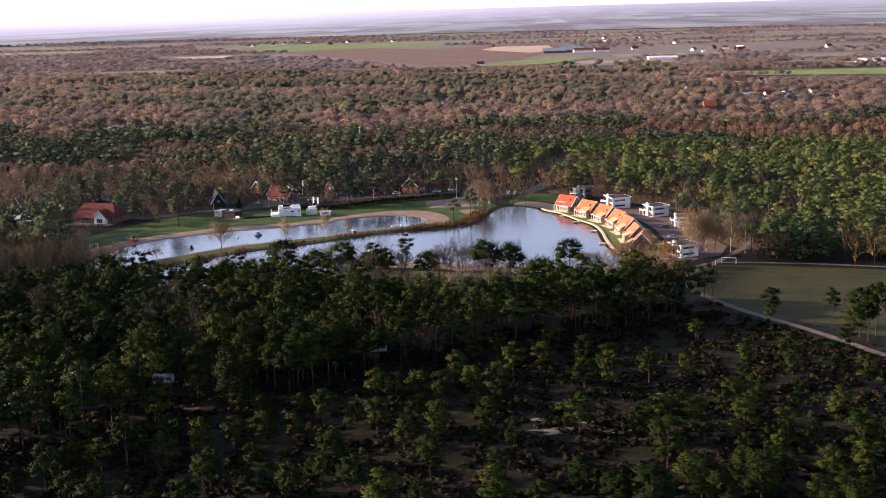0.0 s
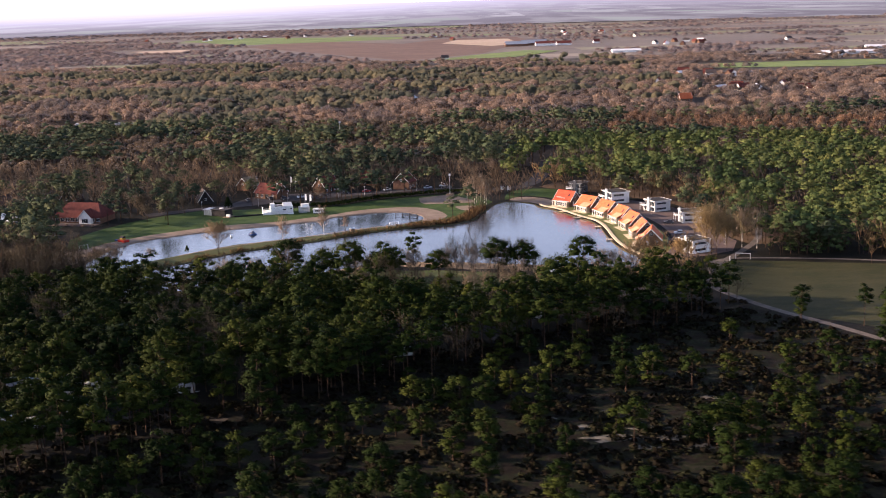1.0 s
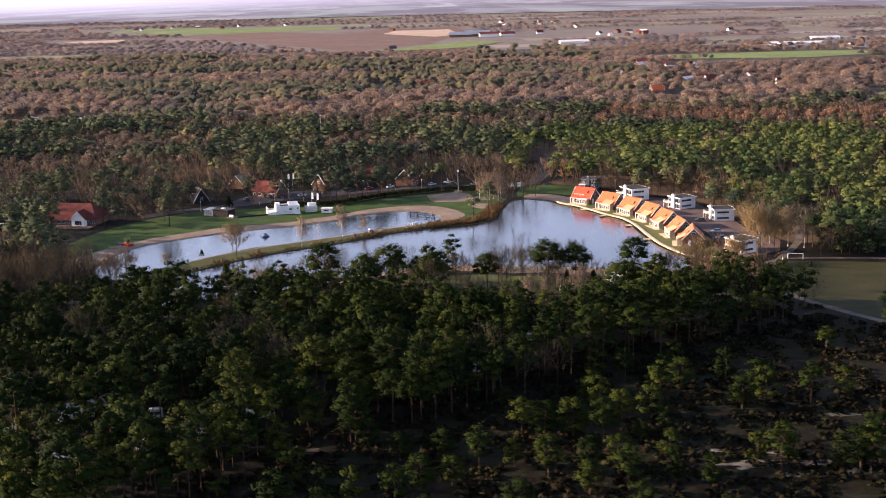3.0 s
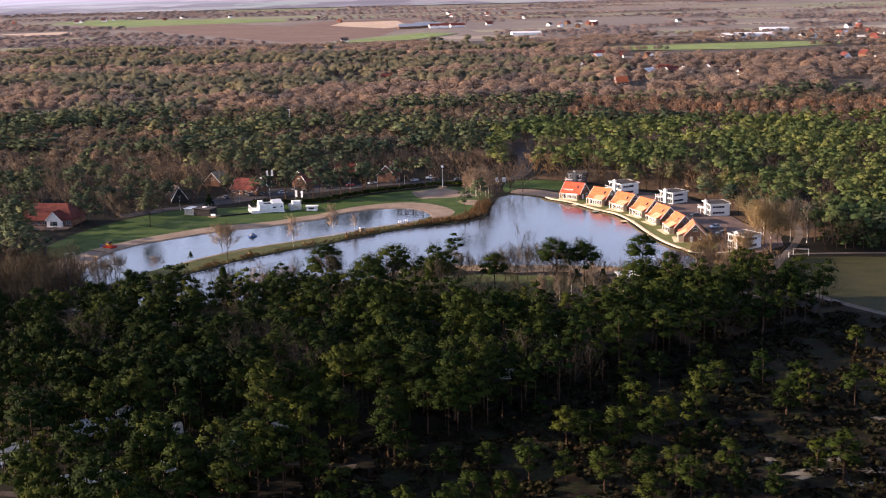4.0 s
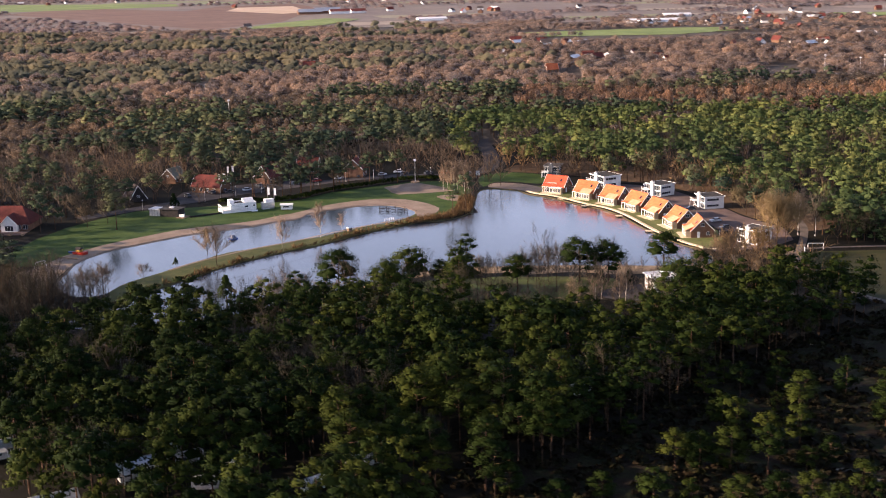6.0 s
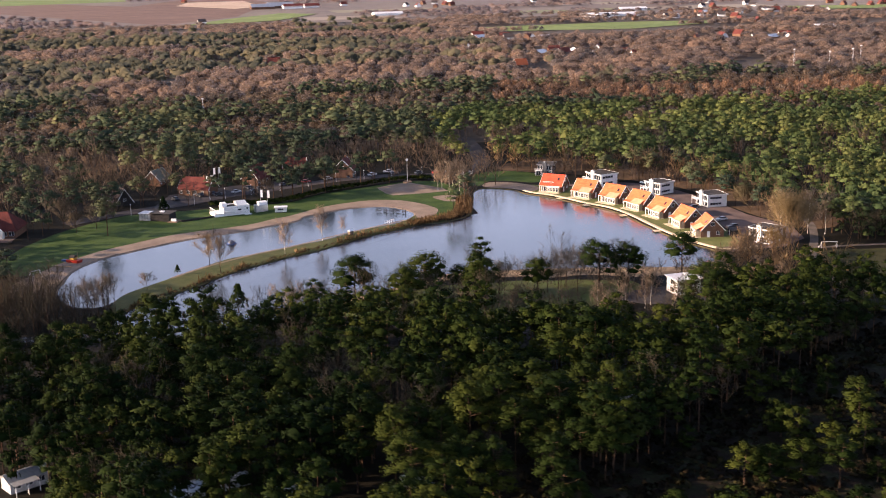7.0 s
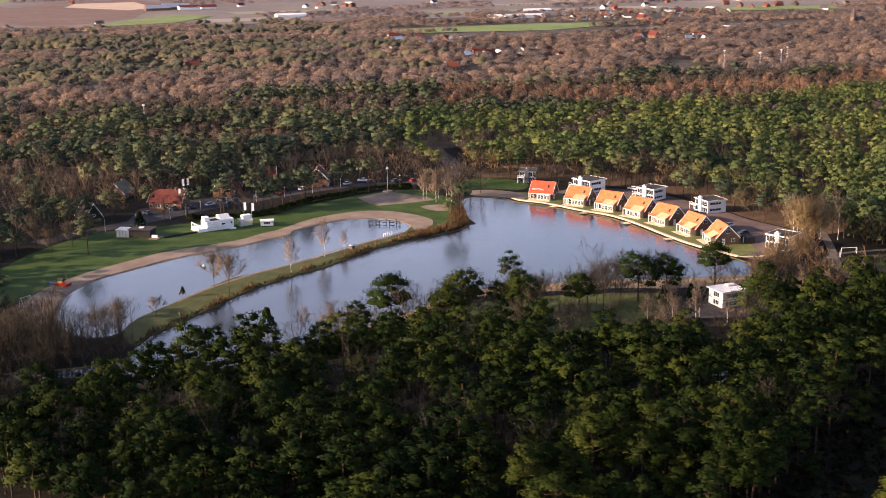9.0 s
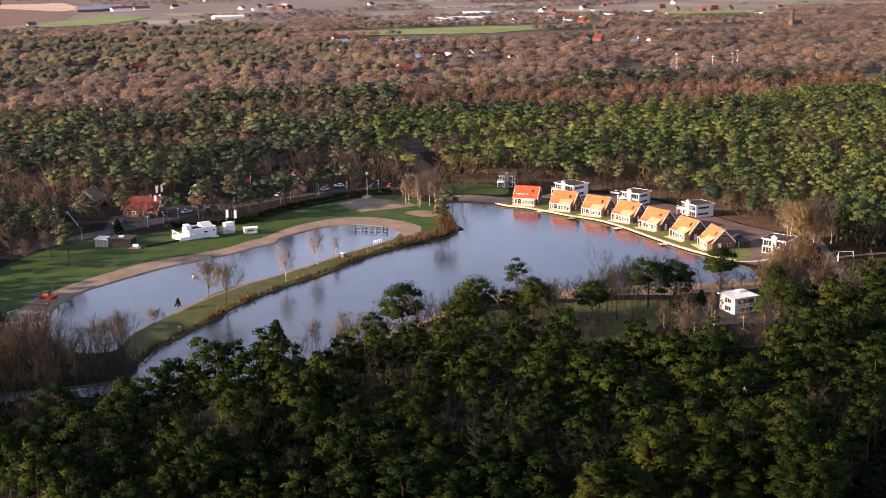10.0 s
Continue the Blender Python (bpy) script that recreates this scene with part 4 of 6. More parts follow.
def tree_thing(name, seed, crown, trunk, leaf, wood, label, category, group):
    root = new(name)
    tagged(root, label, category, group)
    trunk.materials.append(wood)
    t = new("trunk", trunk)
    t.parent = root
    c = new("crown", quad_mesh("crown", crown, None, None, (leaf,)))
    c.parent = root
    return root


def put(root, used, x, y, s, a, z=0.0):
    """The first place takes the tree itself, the others copies."""
    m = Matrix.LocRotScale((x, y, z), Euler((0, 0, a)), (s, s, s))
    if not used:
        root.matrix_world = m
        used.append(1)
        return root
    keep = root.scale.copy()
    root.scale = (1, 1, 1)
    ob = copy_thing(root, m)
    root.scale = keep
    return ob


PINE_SHAPES = [(14.0, 4.1, 0.48), (15.5, 4.0, 0.52), (12.5, 4.3, 0.42), (14.8, 4.7, 0.50), (11.0, 3.7, 0.38), (8.0, 3.3, 0.12)]
near_pines = []
for i, (h, sp, low) in enumerate(PINE_SHAPES):
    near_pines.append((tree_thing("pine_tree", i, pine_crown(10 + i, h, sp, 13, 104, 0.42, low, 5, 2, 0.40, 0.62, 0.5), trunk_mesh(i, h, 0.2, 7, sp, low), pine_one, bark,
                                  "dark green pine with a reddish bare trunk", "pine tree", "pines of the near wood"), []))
mid_kinds = [(pine_crown(30 + i, h, sp, 11, 46, 0.54, low, 5, 2, 0.42, 0.66, 0.5), stem_quads(h * 0.8, 0.2)) for i, (h, sp, low) in enumerate(PINE_SHAPES * 2)]
mid_kinds = mid_kinds[:5] + mid_kinds[6:11] + [mid_kinds[4], mid_kinds[5], mid_kinds[11]]
far_kinds = [(pine_crown(50 + i, h, sp * 1.12, 5, 18, 0.85, low + 0.04, 5, 2, 0.42, 0.72, 0.22, 1.25), stem_quads(h * 0.6, 0.25)) for i, (h, sp, low) in enumerate(PINE_SHAPES[:4] * 2)]
bare_mid = [(branchy(70 + i, h, sp, 8, 4, 4, 0.06, 0.22, fine=3), stem_quads(h * 0.85, 0.13)) for i, (h, sp) in enumerate(((12, 3.4), (14, 4.2), (10, 3.0), (13, 2.6)))]
bare_far = [(billow(80 + i, h, sp * 1.12, 2, 36, 1.8, 0.18, 0.12), stem_quads(h * 0.5, 0.2)) for i, (h, sp) in enumerate(((13, 4.6), (15, 5.6), (11, 4.2), (14, 3.8), (12, 5.0)))]
bare_dist = [(billow(90 + i, h, sp, 0, 5, 3.0, 0.8, 0.0, 5, 2, 0.3), np.zeros((0, 4, 6))) for i, (h, sp) in enumerate(((9, 8), (11, 10), (8, 7)))]

# near wood: pines south of the lake
x, y, rng = scatter(1, -240, 240, 215, 486, 5.4)
ok = free(x, y)
heathy = inside(x, y, HEATH)
open_wood = (patchy(x, y, 26, 2) > 0.22) & (y < 338) & (x > -90)
edge = np.interp(x, [-160, -120, -100, -64, -45, -26, -10, 20, 50, 66, 90], [478, 448, 432, 436, 440, 420, 404, 408, 424, 430, 438])
shore_open = (y > edge) & (x > -135) & (x < 84)
keep = ok & np.where(heathy, rng.uniform(size=len(x)) < 0.09 + 0.14 * (y < 318 - 0.12 * x), np.where(shore_open, rng.uniform(size=len(x)) < 0.28, np.where(open_wood, rng.uniform(size=len(x)) < 0.45, rng.uniform(size=len(x)) < 0.94)))
brownish = (patchy(x, y, 20, 5) > 0.18) | ((y > 424) & (x > 8) & (x < 84) & (rng.uniform(size=len(x)) < 0.6)) | ((x < -108) & (y > 446) & (y < 500))
bare_sel = keep & ~heathy & ((brownish & (rng.uniform(size=len(x)) < 0.55)) | (shore_open & (rng.uniform(size=len(x)) < 0.72)) | ((x < -104) & (y > 446)))
east = (x > 64) & (y > 428)
bare_sel &= ~east
pine_sel = keep & ~bare_sel & ~east
px, py = x[pine_sel], y[pine_sel]
cost = np.array([min(math.hypot(a - e, c - f) for e, f in ((90, 262), (60, 262), (19, 264), (-6, 287), (-30, 310), (-54, 340), (-78, 369), (-110, 385), (-140, 400), (-30, 345), (10, 320))) for a, c in zip(px, py)])
order = np.argsort(cost)
for n, k in enumerate(order[:150]):
    root, used = near_pines[rng.integers(0, 5) if not inside(px[k:k + 1], py[k:k + 1], HEATH)[0] else rng.choice([5, 5, 5, 4])]
    put(root, used, px[k], py[k], (rng.uniform(0.86, 1.22) if not inside(px[k:k + 1], py[k:k + 1], HEATH)[0] else rng.uniform(0.65, 1.2)), rng.uniform(0, 6.28))
rest = order[150:]
for hx0, hy0, kind, s in ((41, 350, 5, 1.0), (58, 344, 5, 1.15), (61, 388, 4, 0.85), (10, 320, 5, 1.2), (16, 299, 4, 0.8), (51, 333, 5, 1.1), (38, 357, 5, 0.85), (4, 321, 5, 1.1), (11, 302, 5, 1.0), (27, 301, 4, 0.8), (69, 299, 4, 1.0),
                          (64, 296, 5, 1.3), (74, 301, 5, 1.1), (110, 392, 0, 0.85), (129, 372, 2, 0.9), (132, 380, 1, 0.75), (30, 318, 5, 0.8), (86, 318, 5, 1.0)):
    put(*near_pines[kind], hx0, hy0, s, hx0)
on_heath = inside(px[rest], py[rest], HEATH)
plant("heath_pines", mid_kinds[10:], np.stack([px[rest[on_heath]], py[rest[on_heath]]], 1), (pine_all, bark), "bushy pines scattered over the heath", "pines", 10, (0.6, 1.15))
rest = rest[~on_heath]
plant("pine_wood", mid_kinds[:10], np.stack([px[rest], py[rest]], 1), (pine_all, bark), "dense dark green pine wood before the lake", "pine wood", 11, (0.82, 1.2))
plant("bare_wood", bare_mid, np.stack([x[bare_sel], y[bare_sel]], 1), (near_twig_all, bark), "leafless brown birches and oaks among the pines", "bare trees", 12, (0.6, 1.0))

track_side = east & ok & (rng.uniform(size=len(x)) < 0.75)
track_side_places = np.stack([x[track_side], y[track_side]], 1)
# woods round the far shore, the plantation, the larches and the wide brown woods
x, y, rng = scatter(3, -420, 480, 430, 960, 7.3)
ok = free(x, y)
planted = inside(x, y, [(30, 672), (62, 652), (86, 622), (100, 608), (112, 590), (116, 540), (122, 520), (140, 492), (178, 478), (300, 440), (480, 700), (480, 850), (300, 792), (141, 795), (75, 822), (40, 760)])
planted |= inside(x, y, [(120, 535), (134, 536), (150, 485), (125, 482)])
ok &= (y > 566) | planted | ((x < -150) & (y > 486))
larch = inside(x, y, [(94, 860), (157, 818), (264, 792), (368, 800), (480, 850), (480, 930), (412, 880), (303, 885), (188, 915), (135, 940)])
u = rng.uniform(size=len(x))
edge_line = [(44, 664), (66, 653), (90, 634), (106, 614), (118, 590), (121, 560), (122, 535), (130, 515), (142, 492), (170, 480), (205, 472)]
rim = near_line(x, y, edge_line[:8], 7.5)
ok &= ~(rim & (u < 0.25))
pl = ok & planted & (patchy(x, y, 30, 8) < 0.33)
plant("pine_plantation", [(pine_crown(60 + i, h, sp * 1.04, 6, 25, 0.64, low, 5, 2, 0.42, 0.66, 0.27, 1.25), stem_quads(h * 0.7, 0.2)) for i, (h, sp, low) in enumerate(((12.5, 4.4, 0.52), (13.5, 4.0, 0.56), (12, 4.6, 0.48), (14, 4.2, 0.58), (13, 3.8, 0.5), (11.5, 4.2, 0.5)))],
      np.stack([x[pl], y[pl]], 1), (young_all, bark), "sunlit green pine plantation behind the cottages", "pine wood", 13, (0.78, 1.2))
skirt = ok & planted & near_line(x, y, edge_line[7:], 14)
plant("plantation_skirt", [(pine_crown(160 + i, h, sp, 9, 20, 0.75, 0.08, 5, 2, 0.42, 0.7, 0.3, 1.15), stem_quads(h * 0.7, 0.2)) for i, (h, sp) in enumerate(((9.0, 3.6), (8.0, 3.3), (10.0, 3.8)))],
      np.stack([x[skirt] + 2.5, y[skirt] - 2.0], 1), (young_all, bark), "bushy green pines along the edge of the meadow", "pine wood", 36, (0.7, 1.1))
lp = ok & larch & (u < 0.6)
plant("larch_wood", [(billow(150 + i, h, sp * 1.1, 2, 48, 2.0, 0.18, 0.1), stem_quads(h * 0.5, 0.2)) for i, (h, sp) in enumerate(((14, 3.6), (16, 4.0), (13, 3.4)))], np.stack([x[lp], y[lp]], 1), (larch_all, bark), "band of rusty bare larches", "larch wood", 14)
other = ok & ~planted & ~larch
mixn = patchy(x * 0.55, y, 42, 9)
op = other & (mixn + 0.5 * u > 0.27) & (u < 0.9)
ob_ = (other & ~op) | (ok & larch & ~lp) | (ok & planted & ~pl)
front = y < 722
wood_pines = [(pine_crown(130 + i, h, sp * 1.05, 8, 30, 0.66, low + 0.06, 5, 2, 0.42, 0.66, 0.3, 1.1), stem_quads(h * 0.8, 0.22)) for i, (h, sp, low) in enumerate(PINE_SHAPES[:4] * 2)]
plant("park_pines", wood_pines, np.stack([x[op & front], y[op & front]], 1), (mixed_all, bark), "tall pines along the park road", "pine wood", 25)
thin_bare = [(branchy(140 + i, h, sp, 6, 4, 4, 0.14, 0.18), stem_quads(h * 0.9, 0.16)) for i, (h, sp) in enumerate(((12, 3.4), (14, 4.0), (10, 3.0), (13, 2.6)))]
plant("park_bare_trees", thin_bare, np.stack([x[ob_ & front], y[ob_ & front]], 1), (twig_all, bark), "leafless birches and oaks along the park road", "bare trees", 26, (0.6, 1.05))
op, ob_ = op & ~front, ob_ & ~front
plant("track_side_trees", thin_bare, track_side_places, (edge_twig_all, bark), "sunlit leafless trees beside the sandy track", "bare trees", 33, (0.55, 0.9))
ex, ey, er = scatter(12, 40, 210, 466, 672, 4.2)
es = near_line(ex, ey, edge_line[:8], 8.5) & free(ex, ey) & (er.uniform(size=len(ex)) < 0.38)
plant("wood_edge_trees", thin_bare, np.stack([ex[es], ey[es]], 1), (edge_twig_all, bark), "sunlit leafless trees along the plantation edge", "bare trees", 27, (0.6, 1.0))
plant("mixed_wood_pines", far_kinds, np.stack([x[op], y[op]], 1), (mixed_all, bark), "green pines mixed through the park woods", "pine wood", 15)
plant("mixed_wood_bare_trees", bare_far, np.stack([x[ob_], y[ob_]], 1), (wood_twig_all, bark), "brown leafless oaks and birches of the park woods", "bare trees", 16, (0.7, 1.1))
x, y, rng = scatter(4, -800, 1560, 960, 1960, 13.2)
ok = free(x, y) & (~in_village(x, y) | (rng.uniform(size=len(x)) < 0.3))
dark = ((patchy(x * 0.3, y, 70, 12) + 0.4 * patchy(x, y, 30, 13) > 0.20) & (x < 250)) | inside(x, y, [(-300, 1180), (20, 1170), (0, 1260), (-320, 1300)]) | inside(x, y, [(-400, 1540), (60, 1570), (40, 1640), (-400, 1620)])
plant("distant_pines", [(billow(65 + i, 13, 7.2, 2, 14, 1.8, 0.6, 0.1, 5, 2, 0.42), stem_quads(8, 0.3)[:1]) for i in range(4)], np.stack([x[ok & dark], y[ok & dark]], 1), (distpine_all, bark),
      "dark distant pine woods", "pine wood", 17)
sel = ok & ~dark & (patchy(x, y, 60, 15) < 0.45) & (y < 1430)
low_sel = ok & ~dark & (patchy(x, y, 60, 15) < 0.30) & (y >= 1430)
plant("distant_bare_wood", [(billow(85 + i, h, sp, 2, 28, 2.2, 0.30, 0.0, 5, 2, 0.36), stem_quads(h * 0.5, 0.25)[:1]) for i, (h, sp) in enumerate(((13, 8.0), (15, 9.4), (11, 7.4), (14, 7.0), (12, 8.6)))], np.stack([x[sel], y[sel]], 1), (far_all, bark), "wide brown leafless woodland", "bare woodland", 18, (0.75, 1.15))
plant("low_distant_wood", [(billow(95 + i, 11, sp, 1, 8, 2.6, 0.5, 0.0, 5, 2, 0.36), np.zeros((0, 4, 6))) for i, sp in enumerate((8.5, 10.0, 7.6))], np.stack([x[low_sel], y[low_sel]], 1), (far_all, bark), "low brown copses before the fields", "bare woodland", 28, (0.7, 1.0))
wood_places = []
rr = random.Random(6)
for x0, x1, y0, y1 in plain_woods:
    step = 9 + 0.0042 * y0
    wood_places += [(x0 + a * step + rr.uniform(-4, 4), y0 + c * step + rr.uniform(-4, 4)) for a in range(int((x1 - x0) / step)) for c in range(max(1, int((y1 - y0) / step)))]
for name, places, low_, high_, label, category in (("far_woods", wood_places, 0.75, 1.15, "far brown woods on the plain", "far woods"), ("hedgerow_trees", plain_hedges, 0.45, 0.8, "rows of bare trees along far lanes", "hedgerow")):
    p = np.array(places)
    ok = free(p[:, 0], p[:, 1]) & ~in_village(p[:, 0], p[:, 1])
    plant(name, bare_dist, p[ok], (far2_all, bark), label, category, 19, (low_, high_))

# heather tufts on the heath
x, y, rng = scatter(6, -100, 190, 225, 420, 2.0)
sel = (inside(x, y, HEATH) | near_line(x, y, HEATH[1:11], 20)) & (patchy(x, y, 8, 30) > -0.16) & ~inside(x, y, MEADOW) & ~near_line(x, y, TRACK, 3)
tuft = [(np.concatenate([clump_quads(np.random.default_rng(s), (0, 0, 0.1), 0.8, 0.45, 10, 0.62, 0.6)]), np.zeros((0, 4, 6))) for s in (1, 2, 3)]
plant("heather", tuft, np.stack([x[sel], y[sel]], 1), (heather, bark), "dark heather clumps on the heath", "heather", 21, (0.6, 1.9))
# alder thicket at the foot of the pond
x, y, rng = scatter(8, -180, -112, 448, 492, 3.6)
sel = ~inside(x, y, SWIM) & ~inside(x, y, LAKE) & ~inside(x, y, dam) & (x + 0.9 * (y - 486) < -122)
plant("alder_thicket", [(branchy(170 + i, h, sp, 8, 4, 3, 0.055, 0.3, 0.8, 1), stem_quads(h * 0.95, 0.13)) for i, (h, sp) in enumerate(((12, 2.4), (14, 2.2), (10, 2.0)))], np.stack([x[sel], y[sel]], 1), (near_twig_all, bark), "thicket of thin leafless alders by the pond", "bare trees", 29, (0.6, 1.0))
x, y, rng = scatter(28, -180, -104, 446, 500, 3.0)
sel = ~inside(x, y, SWIM) & ~inside(x, y, LAKE) & ~inside(x, y, dam) & ~inside(x, y, sand_ring) & (x + 0.9 * (y - 486) < -116)
plant("thicket_undergrowth", [(branchy(185 + i, 3.2, 1.6, 6, 4, 3, 0.07, 0.0), np.zeros((0, 4, 6))) for i in range(3)], np.stack([x[sel], y[sel]], 1), (near_twig_all, bark), "tangled brown undergrowth beneath the alders", "shrubs", 35, (0.5, 1.2))
# low shrubs behind the wooded beach
x, y, rng = scatter(9, -70, 90, 440, 480, 3.4)
sel = ~inside(x, y, LAKE) & (near_line(x, y, [(-64, 457), (-46, 464), (-30, 473), (-16, 477), (2, 474), (14, 470), (30, 466), (48, 461), (64, 460), (82, 468)], 3.2) | (patchy(x, y, 10, 41) > 0.25)) & (np.hypot(x - 44, y - 444) > 9)
plant("shore_shrubs", [(branchy(180 + i, 4.5, 2.0, 5, 4, 3, 0.09, 0.0), np.zeros((0, 4, 6))) for i in range(3)], np.stack([x[sel], y[sel]], 1), (twig_all, bark), "leafless brown shrubs behind the beach", "shrubs", 30, (0.5, 1.2))
# reeds at the end of the dam and along its bank
x, y, rng = scatter(7, -110, 20, 480, 605, 0.85)
sel = near_line(x, y, [(10, 571), (14, 585), (18, 598)], 3.5) | near_line(x, y, [(-12, 559), (2, 564), (9, 570)], 3.2) | (near_line(x, y, [(-44, 538.5), (-30, 548.5), (-17, 556)], 1.1) & (patchy(x, y, 7, 31) > 0.1)) | \
    (near_line(x, y, [(-105, 487), (-92, 500), (-79, 513.5), (-62, 526), (-45, 538)], 1.0) & (patchy(x, y, 5, 32) > 0.22))
reed = [(bare_quads(110 + s, 1.7, 0.5, 12, 1.5, 0.16, 0.0, 2.0), np.zeros((0, 4, 6))) for s in range(3)]
plant("reeds", reed, np.stack([x[sel], y[sel]], 1), (reed_mat, bark), "tawny reeds along the dam's end", "reeds", 22, (0.4, 1.1))
# dead grass and low scrub along the dam's lake side
x, y, rng = scatter(31, -120, 12, 470, 572, 0.9)
sel = near_line(x, y, [(-117, 470), (-112.5, 478.5), (-98, 493), (-86.5, 505), (-79, 512), (-62, 524.5), (-43.5, 537), (-30, 547), (-17.5, 554), (-8, 559), (6, 563.5)], 0.9)
plant("bank_scrub", [(bare_quads(190 + s, 1.3, 0.7, 14, 0.9, 0.16, 0.0, 1.0), np.zeros((0, 4, 6))) for s in range(3)], np.stack([x[sel], y[sel]], 1), (heather_brown, bark), "reddish-brown dead scrub along the dam's bank", "scrub", 34, (0.35, 0.95))
# dark clipped hedge between lawn and road
hx = smooth_loop([(-84, 617), (-66, 614), (-52, 617), (-37, 630), (-20.7, 638), (1.4, 647), (14, 645)], 18, False)
plant("hedge", [(np.concatenate([clump_quads(np.random.default_rng(s), (0, 0, 0.9), 1.1, 0.9, 26, 0.7, 0.7)]), np.zeros((0, 4, 6))) for s in (4, 5)], hx, (pine_all, bark),
      "dark clipped hedge between lawn and road", "hedge", 23, (0.9, 1.15))


# single trees
def bare_thing(name, seed, h, sp, count, leaf, wood, label, category, group, width=0.07):
    return tree_thing(name, seed, branchy(seed, h, sp, *count, width, fine=3), trunk_mesh(seed, h, 0.15, 0, sp, 0.25), leaf, wood, label, category, group)


birch = bare_thing("birch_tree", 201, 10.5, 2.0, (11, 6, 5), pale_one, birch_bark, "slender leafless birch with a white trunk", "birch tree", "birches on the dam")
birch_used = []
for bx, by, s in ((-63.9, 526.5, 0.95), (-49, 542.4, 1.05), (-40.5, 549.1, 0.6), (13.8, 621.5, 1.0), (16, 617, 1.1), (17.9, 618.6, 1.0), (19.8, 614, 1.15), (20.6, 610, 1.05), (15, 613, 0.9), (11.5, 619, 0.9),
                  (122, 497, 1.3), (108, 503, 1.3), (112, 506, 1.2), (117, 500, 1.35), (66, 440, 0.9), (30, 436, 0.9), (24, 440, 0.7), (27, 433, 0.75), (35, 430, 0.7), (52, 432, 0.8), (56, 436, 0.75), (60, 428, 0.85), (44, 427, 0.8), (38, 425, 0.75), (14, 436, 0.7), (18, 428, 0.8), (70, 434, 0.8),
                  (64, 424, 0.8), (12, 424, 0.8), (-74, 462, 0.65), (-66, 466, 0.6)):
    put(birch, birch_used, bx, by, s, bx)
alder = bare_thing("bare_tree", 211, 9.5, 3.2, (11, 7, 6), twig_one, bark, "leafless dark-branched tree at the water's edge", "bare tree", "bare trees by the water")
alder_used = []
for bx, by, s in ((-89.5, 519.1, 0.95), (-86.5, 508.5, 1.05), (-120.4, 485, 0.7), (-109.4, 494.2, 0.5), (-126, 478, 0.75), (6, 456, 1.0), (14, 462, 0.95), (20, 466, 0.9), (-62, 455, 0.8),
                  (-70, 450, 0.8), (-8, 459, 0.9), (-30, 455, 0.8), (70, 459, 1.0), (76, 466, 1.0), (60, 452, 0.9), (-140, 592, 1.0), (-128, 588, 0.8), (-135, 583, 0.7), (-122, 600, 0.7), (-60, 625, 0.7), (-33, 640, 0.7)):
    put(alder, alder_used, bx, by, s, bx)
oak = bare_thing("oak_tree", 241, 12.0, 4.6, (18, 8, 7), gold_one, bark, "broad leafless oak glowing golden in the sun", "oak tree", "oaks by the yard", 0.09)
oak_used = []
for bx, by, s in ((103, 488, 1.15), (110, 494, 0.8), (90, 474, 0.6), (122, 512, 0.75), (136, 487, 0.7), (116, 545, 0.6)):
    put(oak, oak_used, bx, by, s, bx)
lake_pine = tree_thing("pine_tree", 221, pine_crown(221, 13.5, 6.8, 22, 100, 0.46, 0.42, 5, 2, 0.36, 0.55, 0.5), trunk_mesh(221, 13.0, 0.32, 11, 5.4, 0.3), pine_one, bark, "tall forked pine on the lake shore", "pine tree", "pines on the shore")
lake_used = []
for bx, by, s in ((53, 465, 0.95), (22.5, 457, 1.05), (31.5, 456.6, 0.95), (-15, 455, 0.9), (-20, 457, 0.75), (2, 453, 0.85), (-30, 461, 1.0), (-51, 459, 1.12), (-38, 450, 0.95), (41, 423, 1.1)):
    put(lake_pine, lake_used, bx, by, s, by)
park_pine = tree_thing("pine_tree", 222, pine_crown(222, 14.0, 5.4, 14, 50, 0.58, 0.52, 5, 2, 0.40, 0.6, 0.4), trunk_mesh(222, 13.5, 0.28, 9, 4.6, 0.4), mixed_one, bark, "sunlit green pine beside the park lawn", "pine tree", "pines round the park")
park_used = []
for bx, by, s in ((-123.5, 575, 1.05), (-152, 606, 0.9), (-158, 612, 1.0), (-122, 622, 0.85), (-112, 627, 0.9), (-131, 626, 0.9), (-140, 630, 1.0), (-72, 668, 1.0), (85, 612, 0.9), (100, 614, 1.0), (-145, 603, 0.95), (-136, 607, 0.9),
                  (-128, 613, 0.9), (108, 570, 0.8), (116, 604, 0.95), (-97, 638, 0.8), (112, 552, 0.9), (115, 530, 0.85), (120, 520, 0.95), (126, 505, 0.9), (134, 494, 0.95), (146, 487, 0.9), (112, 583, 0.9), (104, 606, 0.95)):
    put(park_pine, park_used, bx, by, s, by)
spruce = tree_thing("young_spruce", 231, larch_quads(231, 4.2, 1.5, 260, 0.5), trunk_mesh(231, 4.2, 0.09, 3, 0.8, 0.2), pine_one, bark, "small dark conifer at the water's edge", "conifer", "small conifers")
sp_used = []
for bx, by, s in ((-99.9, 511.5, 0.75), (36.5, 451.3, 1.25), (-14, 452, 1.0), (-103, 609, 1.6), (-84, 463, 2.0), (28, 452, 1.3)):
    put(spruce, sp_used, bx, by, s, bx)


